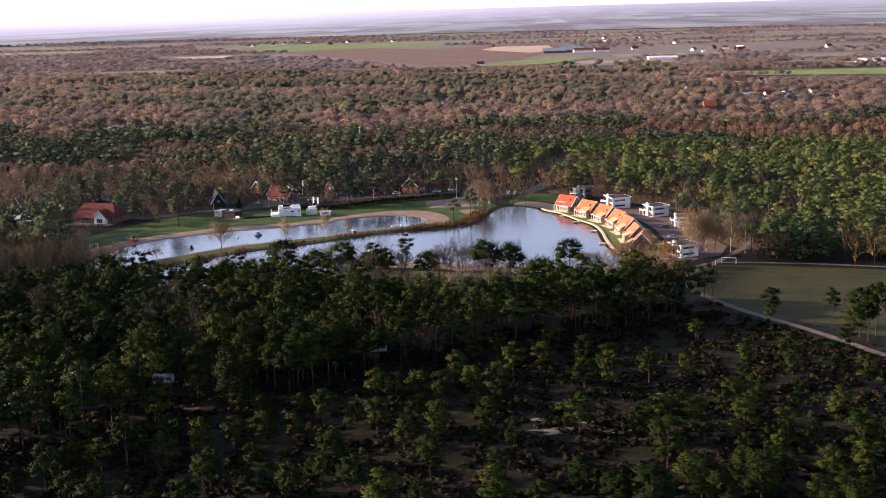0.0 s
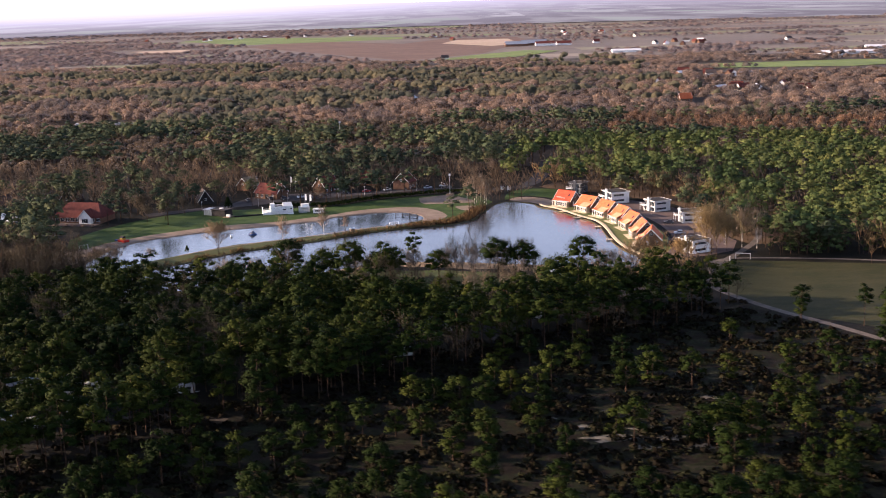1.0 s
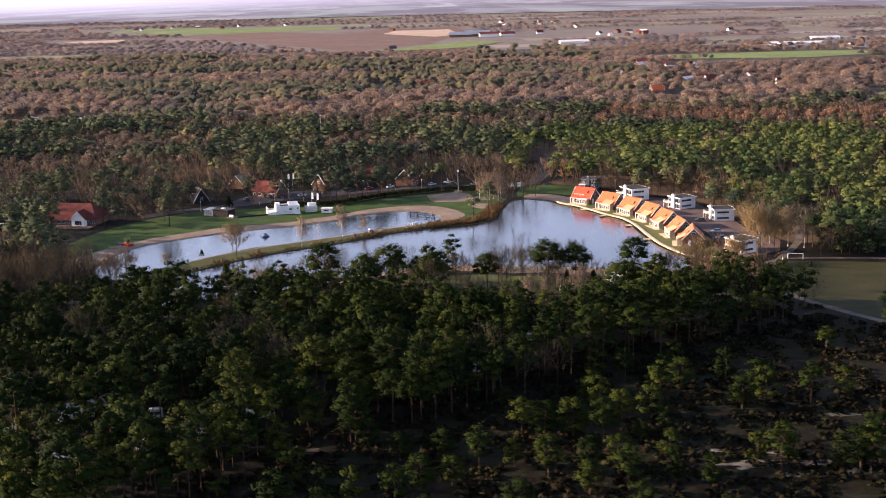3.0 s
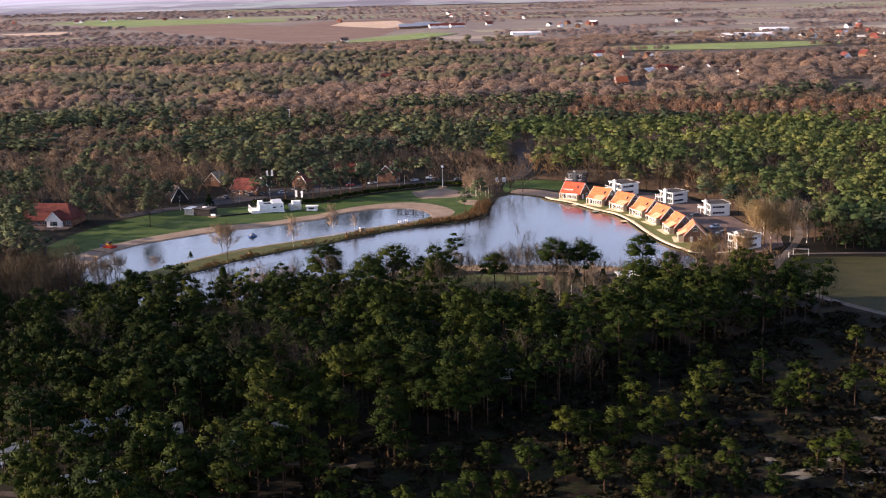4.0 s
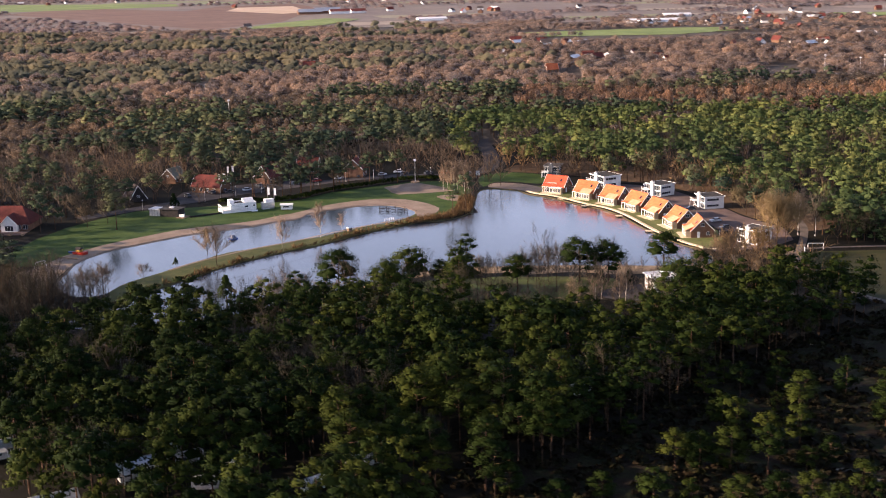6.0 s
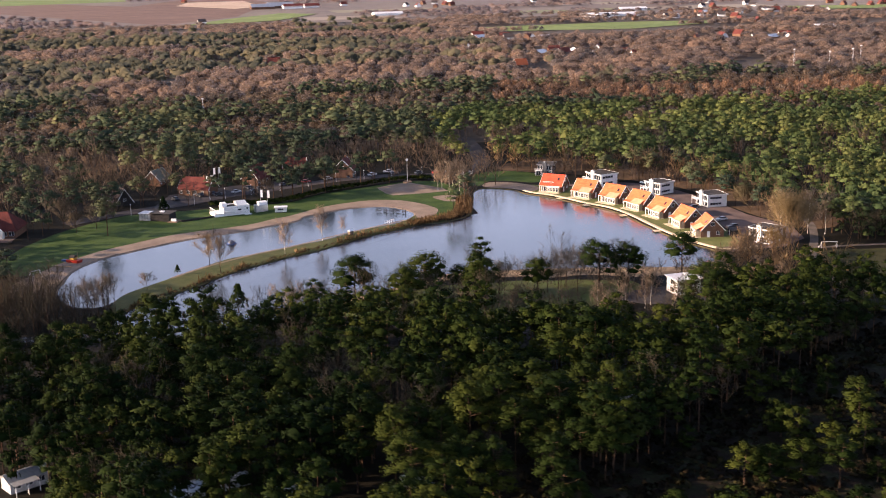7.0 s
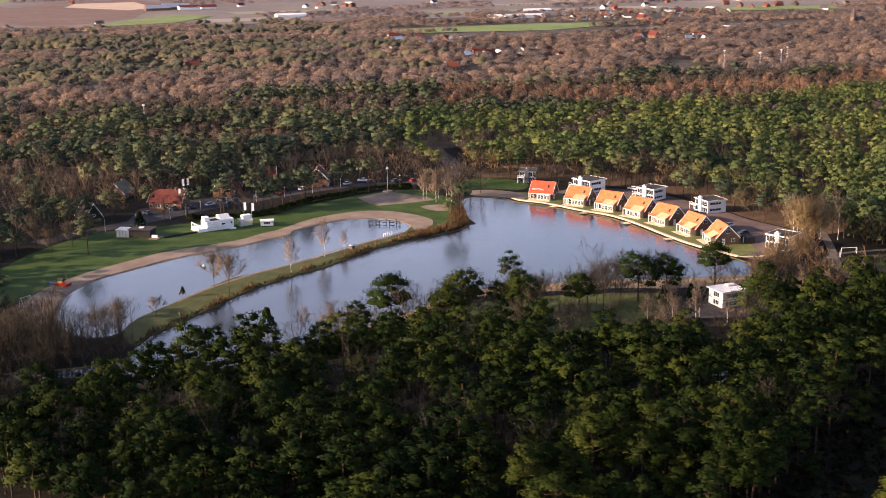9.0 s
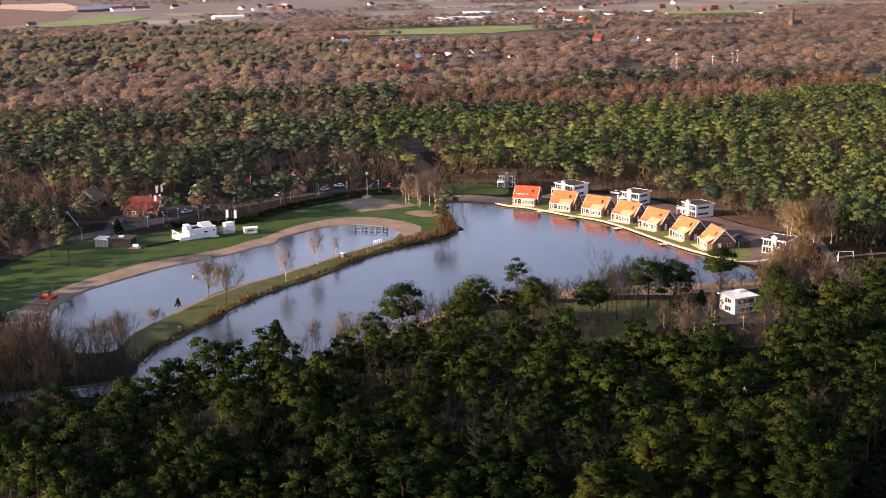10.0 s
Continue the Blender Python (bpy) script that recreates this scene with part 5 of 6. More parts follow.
# ---- buildings ----
def window(parent, x, z, w, h, y, axis="front", bars=1):
    """A framed window set 3 cm proud of a wall; y is the wall's plane. axis: which way the wall faces."""
    bm = bmesh.new()
    t, s = 0.07, (-1 if axis in ("front", "left") else 1)
    y0, y1 = sorted((y, y + s * 0.05))
    cells = [(x, x + w, z, z + t), (x, x + w, z + h - t, z + h), (x, x + t, z + t, z + h - t), (x + w - t, x + w, z + t, z + h - t)]
    cells += [(x + w * (k + 1) / (bars + 1) - t / 2, x + w * (k + 1) / (bars + 1) + t / 2, z + t, z + h - t) for k in range(bars)]
    for a, c, e, f in cells:
        box(bm, *((a, c, y0, y1) if axis in ("front", "back") else (y0, y1, a, c)), e, f)
    fr = part("window_frame", bm, white_paint, parent, "white window frame")
    y0, y1 = sorted((y - s * 0.02, y + s * 0.02))
    part("pane", box(bmesh.new(), *((x + t, x + w - t, y0, y1) if axis in ("front", "back") else (y0, y1, x + t, x + w - t)), z + t, z + h - t), glass, fr, "dark glass pane")
    return fr


def gable_roof(parent, L, D, eave, ridge, mat, over=0.35, thick=0.2, barge=True, label=""):
    for s in (-1, 1):
        run, rise = D / 2, ridge - eave
        oy, oz = s * (run + over), eave - over * rise / run
        part("roof_slope", prism([(0, ridge), (oy, oz), (oy, oz + thick), (0, ridge + thick)], -L / 2 - over, L / 2 + over), mat, parent, label)
        if barge:
            for e in (-1, 1):
                a = e * (L / 2 + over)
                part("bargeboard", prism([(0, ridge - 0.12), (oy, oz - 0.12), (oy, oz + thick + 0.06), (0, ridge + thick + 0.06)], a, a + e * 0.1), white_paint, parent, "white bargeboard")
    part("ridge_cap", boxes((-L / 2 - over, L / 2 + over, -0.14, 0.14, ridge + thick - 0.05, ridge + thick + 0.08)), mat, parent)


def cottage(roof=None, veranda=True):
    L, D, E, P = 9.6, 8.0, 2.7, 6.7
    c = thing("cottage", Matrix(), "brick lakeside cottage with orange-red tiled roof and white trim", "house", "cottages along the lake")
    part("wall", prism([(-D / 2, 0), (D / 2, 0), (D / 2, E), (0, P), (-D / 2, E)], -L / 2, L / 2), brick_dark, c, "dark brown brick wall")
    gable_roof(c, L, D, E, P, roof or tile_red, label="orange-red roof tiles")
    y = -D / 2
    v = part("veranda", boxes((-0.9, 4.3, y - 1.9, y, 0, 2.45)), cream, c, "cream boarded veranda")
    for k in range(4):
        window(v, -0.7 + k * 1.25, 0.5, 1.05, 1.7, y - 1.9, "front", 1)
    if veranda:
        part("veranda_roof", prism([(y + 1.1, 4.12), (y - 2.15, 2.62), (y - 2.15, 2.46), (y + 1.1, 3.92)], -0.9, 4.4), tile_pale, c, "lower veranda roof paled by painted glare")
    else:
        part("veranda_roof", boxes((-1.0, 4.4, y - 2.0, y + 0.05, 2.46, 2.6)), white_paint, c, "flat white veranda roof")
    part("gutter", boxes((-1.15, 4.55, y - 2.27, y - 2.13, 2.44, 2.58)), white_paint, c, "white gutter")
    part("front_wall", boxes((-4.55, -1.0, y - 0.06, y, 0.02, 2.5)), cream, c, "cream-rendered front wall")
    window(c, -4.2, 0.1, 2.6, 2.1, y - 0.06, "front", 2)
    for px_ in (-4.65, -2.9, -1.2):
        part("post", boxes((px_ - 0.09, px_ + 0.09, y - 1.35, y - 1.17, 0, 2.45)), white_paint, c, "white porch post")
    part("porch_beam", boxes((-4.8, -1.1, y - 1.37, y - 1.15, 2.45, 2.63)), white_paint, c, "white porch beam")
    part("porch_roof", prism([(y + 0.2, 2.98), (y - 1.5, 2.66), (y - 1.5, 2.8), (y + 0.2, 3.12)], -4.9, -1.05), tile_red, c)
    for s, side in ((L / 2, "right"), (-L / 2, "left")):
        window(c, -0.75, 4.0, 1.5, 1.3, s, side, 1)
        window(c, 1.4, 0.9, 1.2, 1.3, s, side, 1)
        part("door", boxes((*sorted((s, s + math.copysign(0.06, s))), -1.9, -0.9, 0.05, 2.15)), white_paint, c, "white side door")
    part("roof_light", prism([(-2.2, 4.72), (-1.3, 5.62), (-1.36, 5.7), (-2.26, 4.8)], 2.2, 3.0), glass, c, "small roof window")
    part("terrace", boxes((-4.8, 4.8, y - 3.6, y - 0.1, 0.0, 0.09)), quay_mat, c, "pale paved terrace")
    part("step", boxes((0.8, 2.2, y - 2.4, y - 1.95, 0.0, 0.2)), quay_mat, c)
    return c


end_house = cottage(tile_scarlet, False)
first = cottage()
COTTAGES = [(58.5, 603.2, -42), (67.5, 587.4, -53), (74.4, 573.6, -60), (79.4, 558.8, -69), (82.0, 543.4, -75), (83.4, 525.5, -85), (84.0, 509.8, -101)]
end_house.matrix_world = pose(COTTAGES[0][0], COTTAGES[0][1], 0, 0, 0, COTTAGES[0][2])
tagged(end_house, "end cottage with scarlet roof and a white balcony rail")
rail = boxes((-3.9, 1.0, -3.3, -3.2, 4.1, 4.18), (-3.9, 1.0, -3.3, -3.2, 3.5, 3.58), *[(-3.9 + 0.35 * i, -3.84 + 0.35 * i, -3.3, -3.22, 3.3, 4.15) for i in range(15)])
for hx_, hy_, a in COTTAGES[1:]:
    if (hx_, hy_) == COTTAGES[1][:2]:
        first.matrix_world = pose(hx_, hy_, 0, 0, 0, a)
    else:
        copy_thing(first, pose(hx_, hy_, 0, 0, 0, a))
part("balcony_rail", rail, white_paint, end_house, "white balcony rail")
# low dark store beside the end cottage
st = thing("garden_store", pose(91.5, 505.5, 0, 0, 0, -101), "low dark timber store with a white door", "shed")
part("body", boxes((-2.2, 2.2, -1.6, 1.6, 0, 2.2)), dark_timber, st)
part("roof", boxes((-2.4, 2.4, -1.8, 1.8, 2.2, 2.36)), felt, st, "flat felt roof")
part("door", boxes((-0.5, 0.5, -1.66, -1.6, 0.05, 2.0)), white_paint, st, "white door")


def villa(w, d, h, wall, label, up=(0.0, 0.0), porch=True):
    """A flat-roofed two-storey villa; its front is at y = 0 and it runs back along +y."""
    v = thing("villa", Matrix(), label, "house", "flat-roofed villas behind the cottages")
    half = h * 0.5
    pale, trim_mat = (white_wall, white_paint) if wall is white_wall else (wall, grey_wall)
    part("lower_wall", boxes((0, w, 0, d, 0, half)), wall, v)
    part("upper_wall", boxes((up[0], w - up[1], 0.02, d, half, h)), wall, v)
    part("floor_band", boxes((up[0] - 0.06, w - up[1] + 0.06, -0.06, d + 0.06, half - 0.12, half + 0.1)), trim_mat, v, "plain floor band")
    part("roof", boxes((up[0] - 0.35, w - up[1] + 0.35, -0.4, d + 0.35, h, h + 0.22)), felt, v, "flat dark felt roof")
    part("fascia", boxes((up[0] - 0.42, w - up[1] + 0.42, -0.47, -0.4, h - 0.04, h + 0.28), (up[0] - 0.42, w - up[1] + 0.42, d + 0.35, d + 0.42, h - 0.1, h + 0.3),
                         (up[0] - 0.42, up[0] - 0.35, -0.4, d + 0.35, h - 0.1, h + 0.3), (w - up[1] + 0.35, w - up[1] + 0.42, -0.4, d + 0.35, h - 0.1, h + 0.3)), trim_mat, v, "plain fascia board")
    cx = w * 0.42
    part("chimney_tower", boxes((cx, cx + 1.7, -0.7, 0.02, 0, h + 1.1), (cx - 0.1, cx + 1.8, -0.8, 0.12, h + 1.0, h + 1.2)), pale, v, "square chimney tower")
    part("flue", boxes((cx + 0.5, cx + 1.1, -0.6, -0.1, h + 1.2, h + 1.7)), metal_grey, v, "steel flue")
    for z in (0.25, half + 0.25):
        a = up[0] if z > half else 0
        window(v, a + 0.15, z - 0.1, cx - a - 0.3, half - 0.4, 0.0, "front", 2)
        window(v, cx + 1.85, z - 0.1, w - up[1] * (z > half) - cx - 2.05, half - 0.4, 0.0, "front", 2)
        window(v, 0.9, z + 0.55, d * 0.62, half - 1.4, w - (up[1] if z > half else 0), "right", 3)
    if porch:
        for a in (0.1, w * 0.38):
            part("porch_post", boxes((a, a + 0.14, -2.0, -1.86, 0, half)), white_paint, v, "white porch post")
        part("balcony", boxes((0, w * 0.4, -2.05, -0.02, half - 0.1, half + 0.08)), white_paint, v, "white balcony slab")
        part("balcony_rail", boxes((0, w * 0.4, -2.05, -1.99, half + 0.95, half + 1.02), *[(k * w * 0.4 / 8 - 0.02, k * w * 0.4 / 8 + 0.03, -2.04, -2.0, half + 0.08, half + 0.95) for k in range(9)]), white_paint, v, "white balcony rail")
    return v


villa(10.5, 9.0, 5.0, white_wall, "white flat-roofed villa with a chimney tower", (0.5, 0)).matrix_world = pose(76.2, 613.2, 0, 0, 0, -72)
villa(9.0, 8.4, 4.7, white_wall, "white flat-roofed villa with wide windows", (1.0, 0)).matrix_world = pose(92.0, 587.0, 0, 0, 0, -65)
villa(9.5, 8.2, 4.7, white_wall, "white flat-roofed villa with a tall tower", (1.0, 0)).matrix_world = pose(103.0, 560.0, 0, 0, 0, -88)
villa(8.2, 8.2, 4.8, white_wall, "white villa with dark flat roof by the yard", (0.2, 0), False).matrix_world = pose(92.5, 496.6, 0, 0, 0, -62)
villa(7.6, 7.6, 5.0, slate_wall, "grey flat-roofed villa at the wood's edge", (0.8, 0)).matrix_world = pose(61.5, 638.0, 0, 0, 0, -30)


def lodge():
    v = thing("lodge", pose(40.1, 447.6, 0, 0, 0, -86), "white two-storey lodge with a pale flat roof", "house")
    w, d, h = 6.4, 7.6, 4.7
    part("wall", boxes((0, w, 0, d, 0.25, h)), white_wall, v)
    part("plinth", boxes((0.1, w - 0.1, 0.1, d - 0.1, 0, 0.25)), brick_dark, v, "dark plinth")
    part("floor_band", boxes((-0.05, w + 0.05, -0.05, d + 0.05, 2.3, 2.46)), grey_wall, v, "grey floor band")
    part("roof", boxes((-0.6, w + 0.6, -0.6, d + 0.6, h, h + 0.25)), pale_roof, v, "pale flat roof")
    part("roof_box", boxes((0.8, 2.4, 4.8, 7.6, h + 0.25, h + 0.65)), pale_roof, v, "low pale roof box")
    for z in (0.65, 2.95):
        window(v, 1.0, z, 5.8, 1.25, w, "right", 3)
        window(v, 3.2, z, 1.6, 1.4, 0, "front", 1)
        part("shutter", boxes((2.3, 3.1, -0.05, 0, z, z + 1.4)), dark_timber, v, "dark shutter")
    return v


lodge()


def beach_bar():
    v = thing("beach_pavilion", pose(-80.2, 594.9, 0, 0, 0, 14), "long white flat-roofed beach pavilion with raised parapets", "pavilion")
    part("hall", boxes((0, 10.5, 0, 6.0, 0, 3.2)), white_wall, v, "white boarded hall")
    for k in range(5):
        part("board_joint", boxes((-0.02, 10.52, -0.02, 0.0, 0.6 * k + 0.55, 0.6 * k + 0.58)), grey_wall, v)
    part("roof", boxes((0.2, 10.3, 0.2, 5.8, 3.2, 3.28)), felt, v, "dark flat roof")
    part("parapet", boxes((0, 10.5, 0, 0.2, 3.2, 3.7), (0, 10.5, 5.8, 6.0, 3.2, 3.7), (10.3, 10.5, 0.2, 5.8, 3.2, 3.7)), white_wall, v, "white parapet")
    part("roof_screen", prism([(1.5, 3.2), (5.8, 3.2), (5.8, 4.6), (4.4, 4.8)], 6.0, 10.2), white_wall, v, "slanted white roof screen")
    part("roof_screen", prism([(2.6, 3.2), (5.6, 3.2), (5.6, 4.7), (3.2, 4.5)], 0.2, 2.2), white_wall, v, "slanted white roof screen")
    part("terrace", boxes((-3.6, 0, 0, 7.0, 0, 1.2)), white_wall, v, "raised white terrace")
    for k in range(5):
        part("terrace_post", boxes((-3.55, -3.4, 0.2 + k * 1.6, 0.35 + k * 1.6, 1.2, 2.7)), white_paint, v, "white terrace post")
    part("terrace_beam", boxes((-3.6, -3.35, 0.1, 7.0, 2.7, 2.9), (-3.6, 0, 0.1, 0.3, 2.7, 2.9)), white_paint, v, "white terrace beam")
    window(v, 5.6, 1.7, 1.6, 0.8, 0, "front", 0)
    window(v, 9.1, 1.9, 0.9, 0.8, 0, "front", 0)
    part("bench", boxes((8.0, 10.6, -1.6, -1.1, 0.0, 0.45)), white_paint, v, "white bench")
    part("awning", boxes((0.4, 2.8, -0.9, 0, 1.9, 2.0)), white_paint, v, "white awning")


beach_bar()
ct = thing("storage_container", pose(-67.4, 598.3, 0, 0, 0, 16), "grey steel storage container with a white top box", "container")
part("body", boxes((0, 5.0, 0, 2.6, 0, 2.7)), metal_grey, ct, "grey steel body")
for k in range(8):
    part("rib", boxes((0.15 + 0.62 * k, 0.4 + 0.62 * k, -0.04, 0, 0.1, 2.6)), metal_grey, ct)
part("top_box", boxes((1.2, 4.8, 0.3, 2.3, 2.7, 4.0)), white_paint, ct, "white box on top")
for fx, fy in ((-65.1, 603.0), (-62.6, 600.8), (-80.6, 661.0), (-78.4, 662.6), (-84.6, 641.0), (-82.6, 642.2)):
    fp = thing("banner_pole", pose(fx, fy, 0, 0, 0, -20), "tall pole with a narrow white banner", "flag pole", "banner poles round the car park")
    part("pole", tube(bmesh.new(), [(0, 0, 0), (0, 0, 8.2)], [0.07, 0.05], 8), metal_grey, fp)
    part("banner", prism([(-0.02, 5.2), (0.02, 5.2), (0.02, 8.1), (-0.02, 8.1)], 0.07, 0.95), white_paint, fp, "white cloth banner")
ks = thing("kiosk", pose(-60.4, 594.8, 0, 0, 0, -8), "small white kiosk with an overhanging roof", "kiosk")
part("body", boxes((0, 4.6, 0, 2.8, 0.3, 2.1)), white_wall, ks)
part("roof", boxes((-0.3, 4.9, -0.5, 3.1, 2.1, 2.3)), pale_roof, ks, "pale roof")
part("foot", boxes((0.1, 4.5, 0.1, 2.7, 0, 0.3)), dark_timber, ks)
window(ks, 1.0, 1.0, 2.4, 0.8, 0, "front", 2)
hu = thing("pool_house", pose(-112.6, 598.0, 0, 0, 0, -28), "low dark flat-roofed hut with grey wall", "hut")
part("body", boxes((5.0, 13.0, 0, 5.5, 0, 3.0)), dark_timber, hu, "black boarded wall")
part("grey_wing", boxes((0, 5.0, 0.3, 5.0, 0, 2.7)), grey_wall, hu, "grey panelled wing")
part("roof", boxes((4.6, 13.4, -0.5, 5.9, 3.0, 3.2)), felt, hu, "flat felt roof")
part("wing_roof", boxes((-0.3, 4.6, 0, 5.3, 2.7, 2.85)), pale_roof, hu, "pale wing roof")
part("vent", boxes((8.0, 9.6, 2.0, 3.4, 3.2, 3.6)), pale_roof, hu, "pale roof vent")
for k in range(4):
    part("panel", boxes((0.2 + k * 1.2, 1.2 + k * 1.2, 0.26, 0.3, 0.2, 2.5)), metal_grey, hu, "grey panel")
part("deck", boxes((12.9, 16.5, -1.5, 3.5, 0, 0.25)), timber, hu, "timber deck")
part("counter", boxes((13.6, 15.6, 0.0, 0.7, 0.25, 1.2)), white_paint, hu, "white counter")
wl = thing("garden_wall", pose(-96.5, 590.0, 0, 0, 0, 20), "low dark hedge-topped wall on the lawn", "wall")
part("body", boxes((0, 15, 0, 0.5, 0, 0.6)), dark_timber, wl)


def village_house(m, L, D, E, P, roof_mat, wall_mat, label, group="", chimney=True, windows=True):
    h = thing("house", m, label, "house", group)
    part("wall", prism([(-D / 2, 0), (D / 2, 0), (D / 2, E), (0, P), (-D / 2, E)], -L / 2, L / 2), wall_mat, h)
    gable_roof(h, L, D, E, P, roof_mat, 0.4, 0.2, windows)
    if windows:
        n = max(2, int(L / 3))
        for k in range(n):
            window(h, -L / 2 + 0.6 + k * (L - 0.8) / n, 0.8, 1.3, 1.4, -D / 2, "front", 1)
        window(h, -0.6, E + 0.3, 1.2, 1.1, L / 2, "right", 1)
        window(h, -0.6, E + 0.3, 1.2, 1.1, -L / 2, "left", 1)
        part("door", boxes((-0.5, 0.5, -D / 2 - 0.05, -D / 2, 0.05, 2.1)), dark_timber, h, "dark door")
    if chimney:
        part("chimney", boxes((L * 0.2, L * 0.2 + 0.7, -0.35, 0.35, P - 0.6, P + 1.0)), brick_dark, h, "brick chimney")
    return h


# restaurant: large red roof with hipped ends and a cross gable
rs = thing("restaurant", pose(-166.5, 591, 0, 0, 0, -12), "long low restaurant under a broad red tiled roof", "restaurant")
L, D, E, P = 24.0, 13.0, 2.8, 8.6
part("wall", boxes((-L / 2, L / 2, -D / 2, D / 2, 0, E)), brick_dark, rs, "brick wall")
bm = bmesh.new()
o = 0.6
c0 = [bm.verts.new(p) for p in ((-L / 2 - o, -D / 2 - o, E - 0.2), (L / 2 + o, -D / 2 - o, E - 0.2), (L / 2 + o, D / 2 + o, E - 0.2), (-L / 2 - o, D / 2 + o, E - 0.2))]
r0 = [bm.verts.new((-L / 2 + 4.5, 0, P)), bm.verts.new((L / 2 - 4.5, 0, P))]
for f in ((c0[0], c0[1], r0[1], r0[0]), (c0[2], c0[3], r0[0], r0[1]), (c0[1], c0[2], r0[1]), (c0[3], c0[0], r0[0]), (c0[3], c0[2], c0[1], c0[0])):
    bm.faces.new(f)
part("roof", bm, tile_old_shaded, rs, "red tiled hipped roof")
part("cross_gable_wall", prism([(2.0, 0), (8.0, 0), (8.0, 3.0), (5.0, 6.2), (2.0, 3.0)], -D / 2 - 2.2, -1.0, "y"), white_wall, rs, "white gable wall")
for s in (-1, 1):
    part("cross_gable_roof", prism([(5.0, 6.3), (5.0 + s * 3.6, 2.6), (5.0 + s * 3.6, 2.8), (5.0, 6.5)], -D / 2 - 2.6, -0.6, "y"), tile_old_shaded, rs, "red tiled gable roof")
    part("bargeboard", prism([(5.0, 6.2), (5.0 + s * 3.6, 2.5), (5.0 + s * 3.6, 2.85), (5.0, 6.58)], -D / 2 - 2.72, -D / 2 - 2.6, "y"), white_paint, rs, "white bargeboard")
for k in range(9):
    if not 5 <= k <= 6:
        window(rs, -L / 2 + 0.7 + k * 2.6, 0.7, 1.9, 1.7, -D / 2, "front", 1)
window(rs, 3.4, 0.5, 3.2, 2.0, -D / 2 - 2.2, "front", 2)
part("terrace", boxes((-L / 2, L / 2, -D / 2 - 7.5, -D / 2 - 0.1, 0, 0.12)), paving, rs, "brick-paved terrace")
for k in range(9):
    tb = thing("terrace_table", pose(-176 + (k % 5) * 4.6, 577.5 + (k // 5) * 3 - (k % 5) * 0.9, 0.12, 0, 0, k * 23), "dark terrace table with benches", "table", "tables on the restaurant terrace")
    part("tabletop", boxes((-0.9, 0.9, -0.4, 0.4, 0.68, 0.75)), timber, tb)
    for a in (-0.7, 0.7):
        part("trestle", boxes((a - 0.06, a + 0.06, -0.5, 0.5, 0, 0.68)), timber, tb)
    for a in (-0.8, 0.8):
        part("bench", boxes((-0.9, 0.9, a - 0.16, a + 0.16, 0.42, 0.47)), timber, tb)

PARK = "park houses among the trees"
for args in ((pose(-88, 645, 0, 0, 0, -30), 14, 9, 3.0, 7.2, tile_old_shaded, brick_dark, "brick park house with a dull red roof", PARK),
             (pose(-62, 661, 0, 0, 0, 55), 11, 8, 3.2, 8.2, tile_old_shaded, brick_dark, "steep red-roofed house among the trees", PARK),
             (pose(-42, 682, 0, 0, 0, -15), 10, 8, 3.0, 7.0, tile_old_shaded, brick_dark, "small red-roofed house in the wood", PARK),
             (pose(-21.4, 665, 0, 0, 0, 70), 9, 9, 4.0, 8.4, tile_old_shaded, brick_dark, "brick house with a tall gable by the road", PARK),
             (pose(-105, 674, 0, 0, 0, 62), 10, 8, 2.6, 6.6, pale_tiles, brick_dark, "pale-roofed house between the pines", PARK),
             (pose(-202, 617, 0, 0, 0, 80), 10, 8, 1.2, 7.8, tile_dark, dark_timber, "steep dark gabled house with white boards", PARK),
             (pose(-191, 646, 0, 0, 0, 80), 10, 8, 1.2, 7.8, tile_dark, dark_timber, "steep dark gabled house with white boards", PARK),
             (pose(-120, 633, 0, 0, 0, 112), 9, 7, 1.6, 7.0, tile_dark, dark_timber, "steep dark gabled house with white boards", PARK),
             (pose(-217, 622, 0, 0, 0, 70), 10, 8, 1.2, 7.6, tile_dark, dark_timber, "steep dark gabled house with white boards", PARK),
             (pose(208, 1131, 0, 0, 0, 8), 11, 8, 3.6, 8, tile_red, brick_dark, "house with a bright red roof in the brown wood", "")):
    village_house(*args)
# distant farm, greenhouses and scattered houses
fm = thing("farm", pose(140, 2520, 0, 0, 0, 4), "far farm with long grey barns", "farm")
for k, (a, c, w, d, e, p) in enumerate(((-30, 0, 46, 20, 5, 10), (28, -14, 40, 18, 5, 9), (10, 30, 52, 22, 5, 11), (70, 10, 30, 16, 4, 8))):
    part("barn_wall", prism([(c - d / 2, 0), (c + d / 2, 0), (c + d / 2, e), (c, p), (c - d / 2, e)], a - w / 2, a + w / 2), (brick_dark, white_wall)[k % 2], fm)
    part("barn_roof", prism([(c - d / 2 - 1, e - 0.5), (c, p + 0.3), (c + d / 2 + 1, e - 0.5), (c, p - 0.2)], a - w / 2 - 0.5, a + w / 2 + 0.5), (metal_grey, tile_old_shaded)[k % 2], fm, "grey barn roof")
for gx, gy, gw, ga in ((590, 1890, 90, -4), (285, 2130, 50, 2), (705, 1466, 22, -10), (690, 2040, 46, -6)):
    gh = thing("greenhouse", pose(gx, gy, 0, 0, 0, ga), "long white-roofed shed catching the sun", "greenhouse", "far white sheds")
    part("wall", boxes((-gw / 2, gw / 2, -9, 9, 0, 3.5)), white_wall, gh)
    part("roof", prism([(-9.5, 3.4), (0, 6.0), (9.5, 3.4)], -gw / 2 - 0.5, gw / 2 + 0.5), pale_roof, gh, "white roof")
rr = random.Random(77)
spots = []
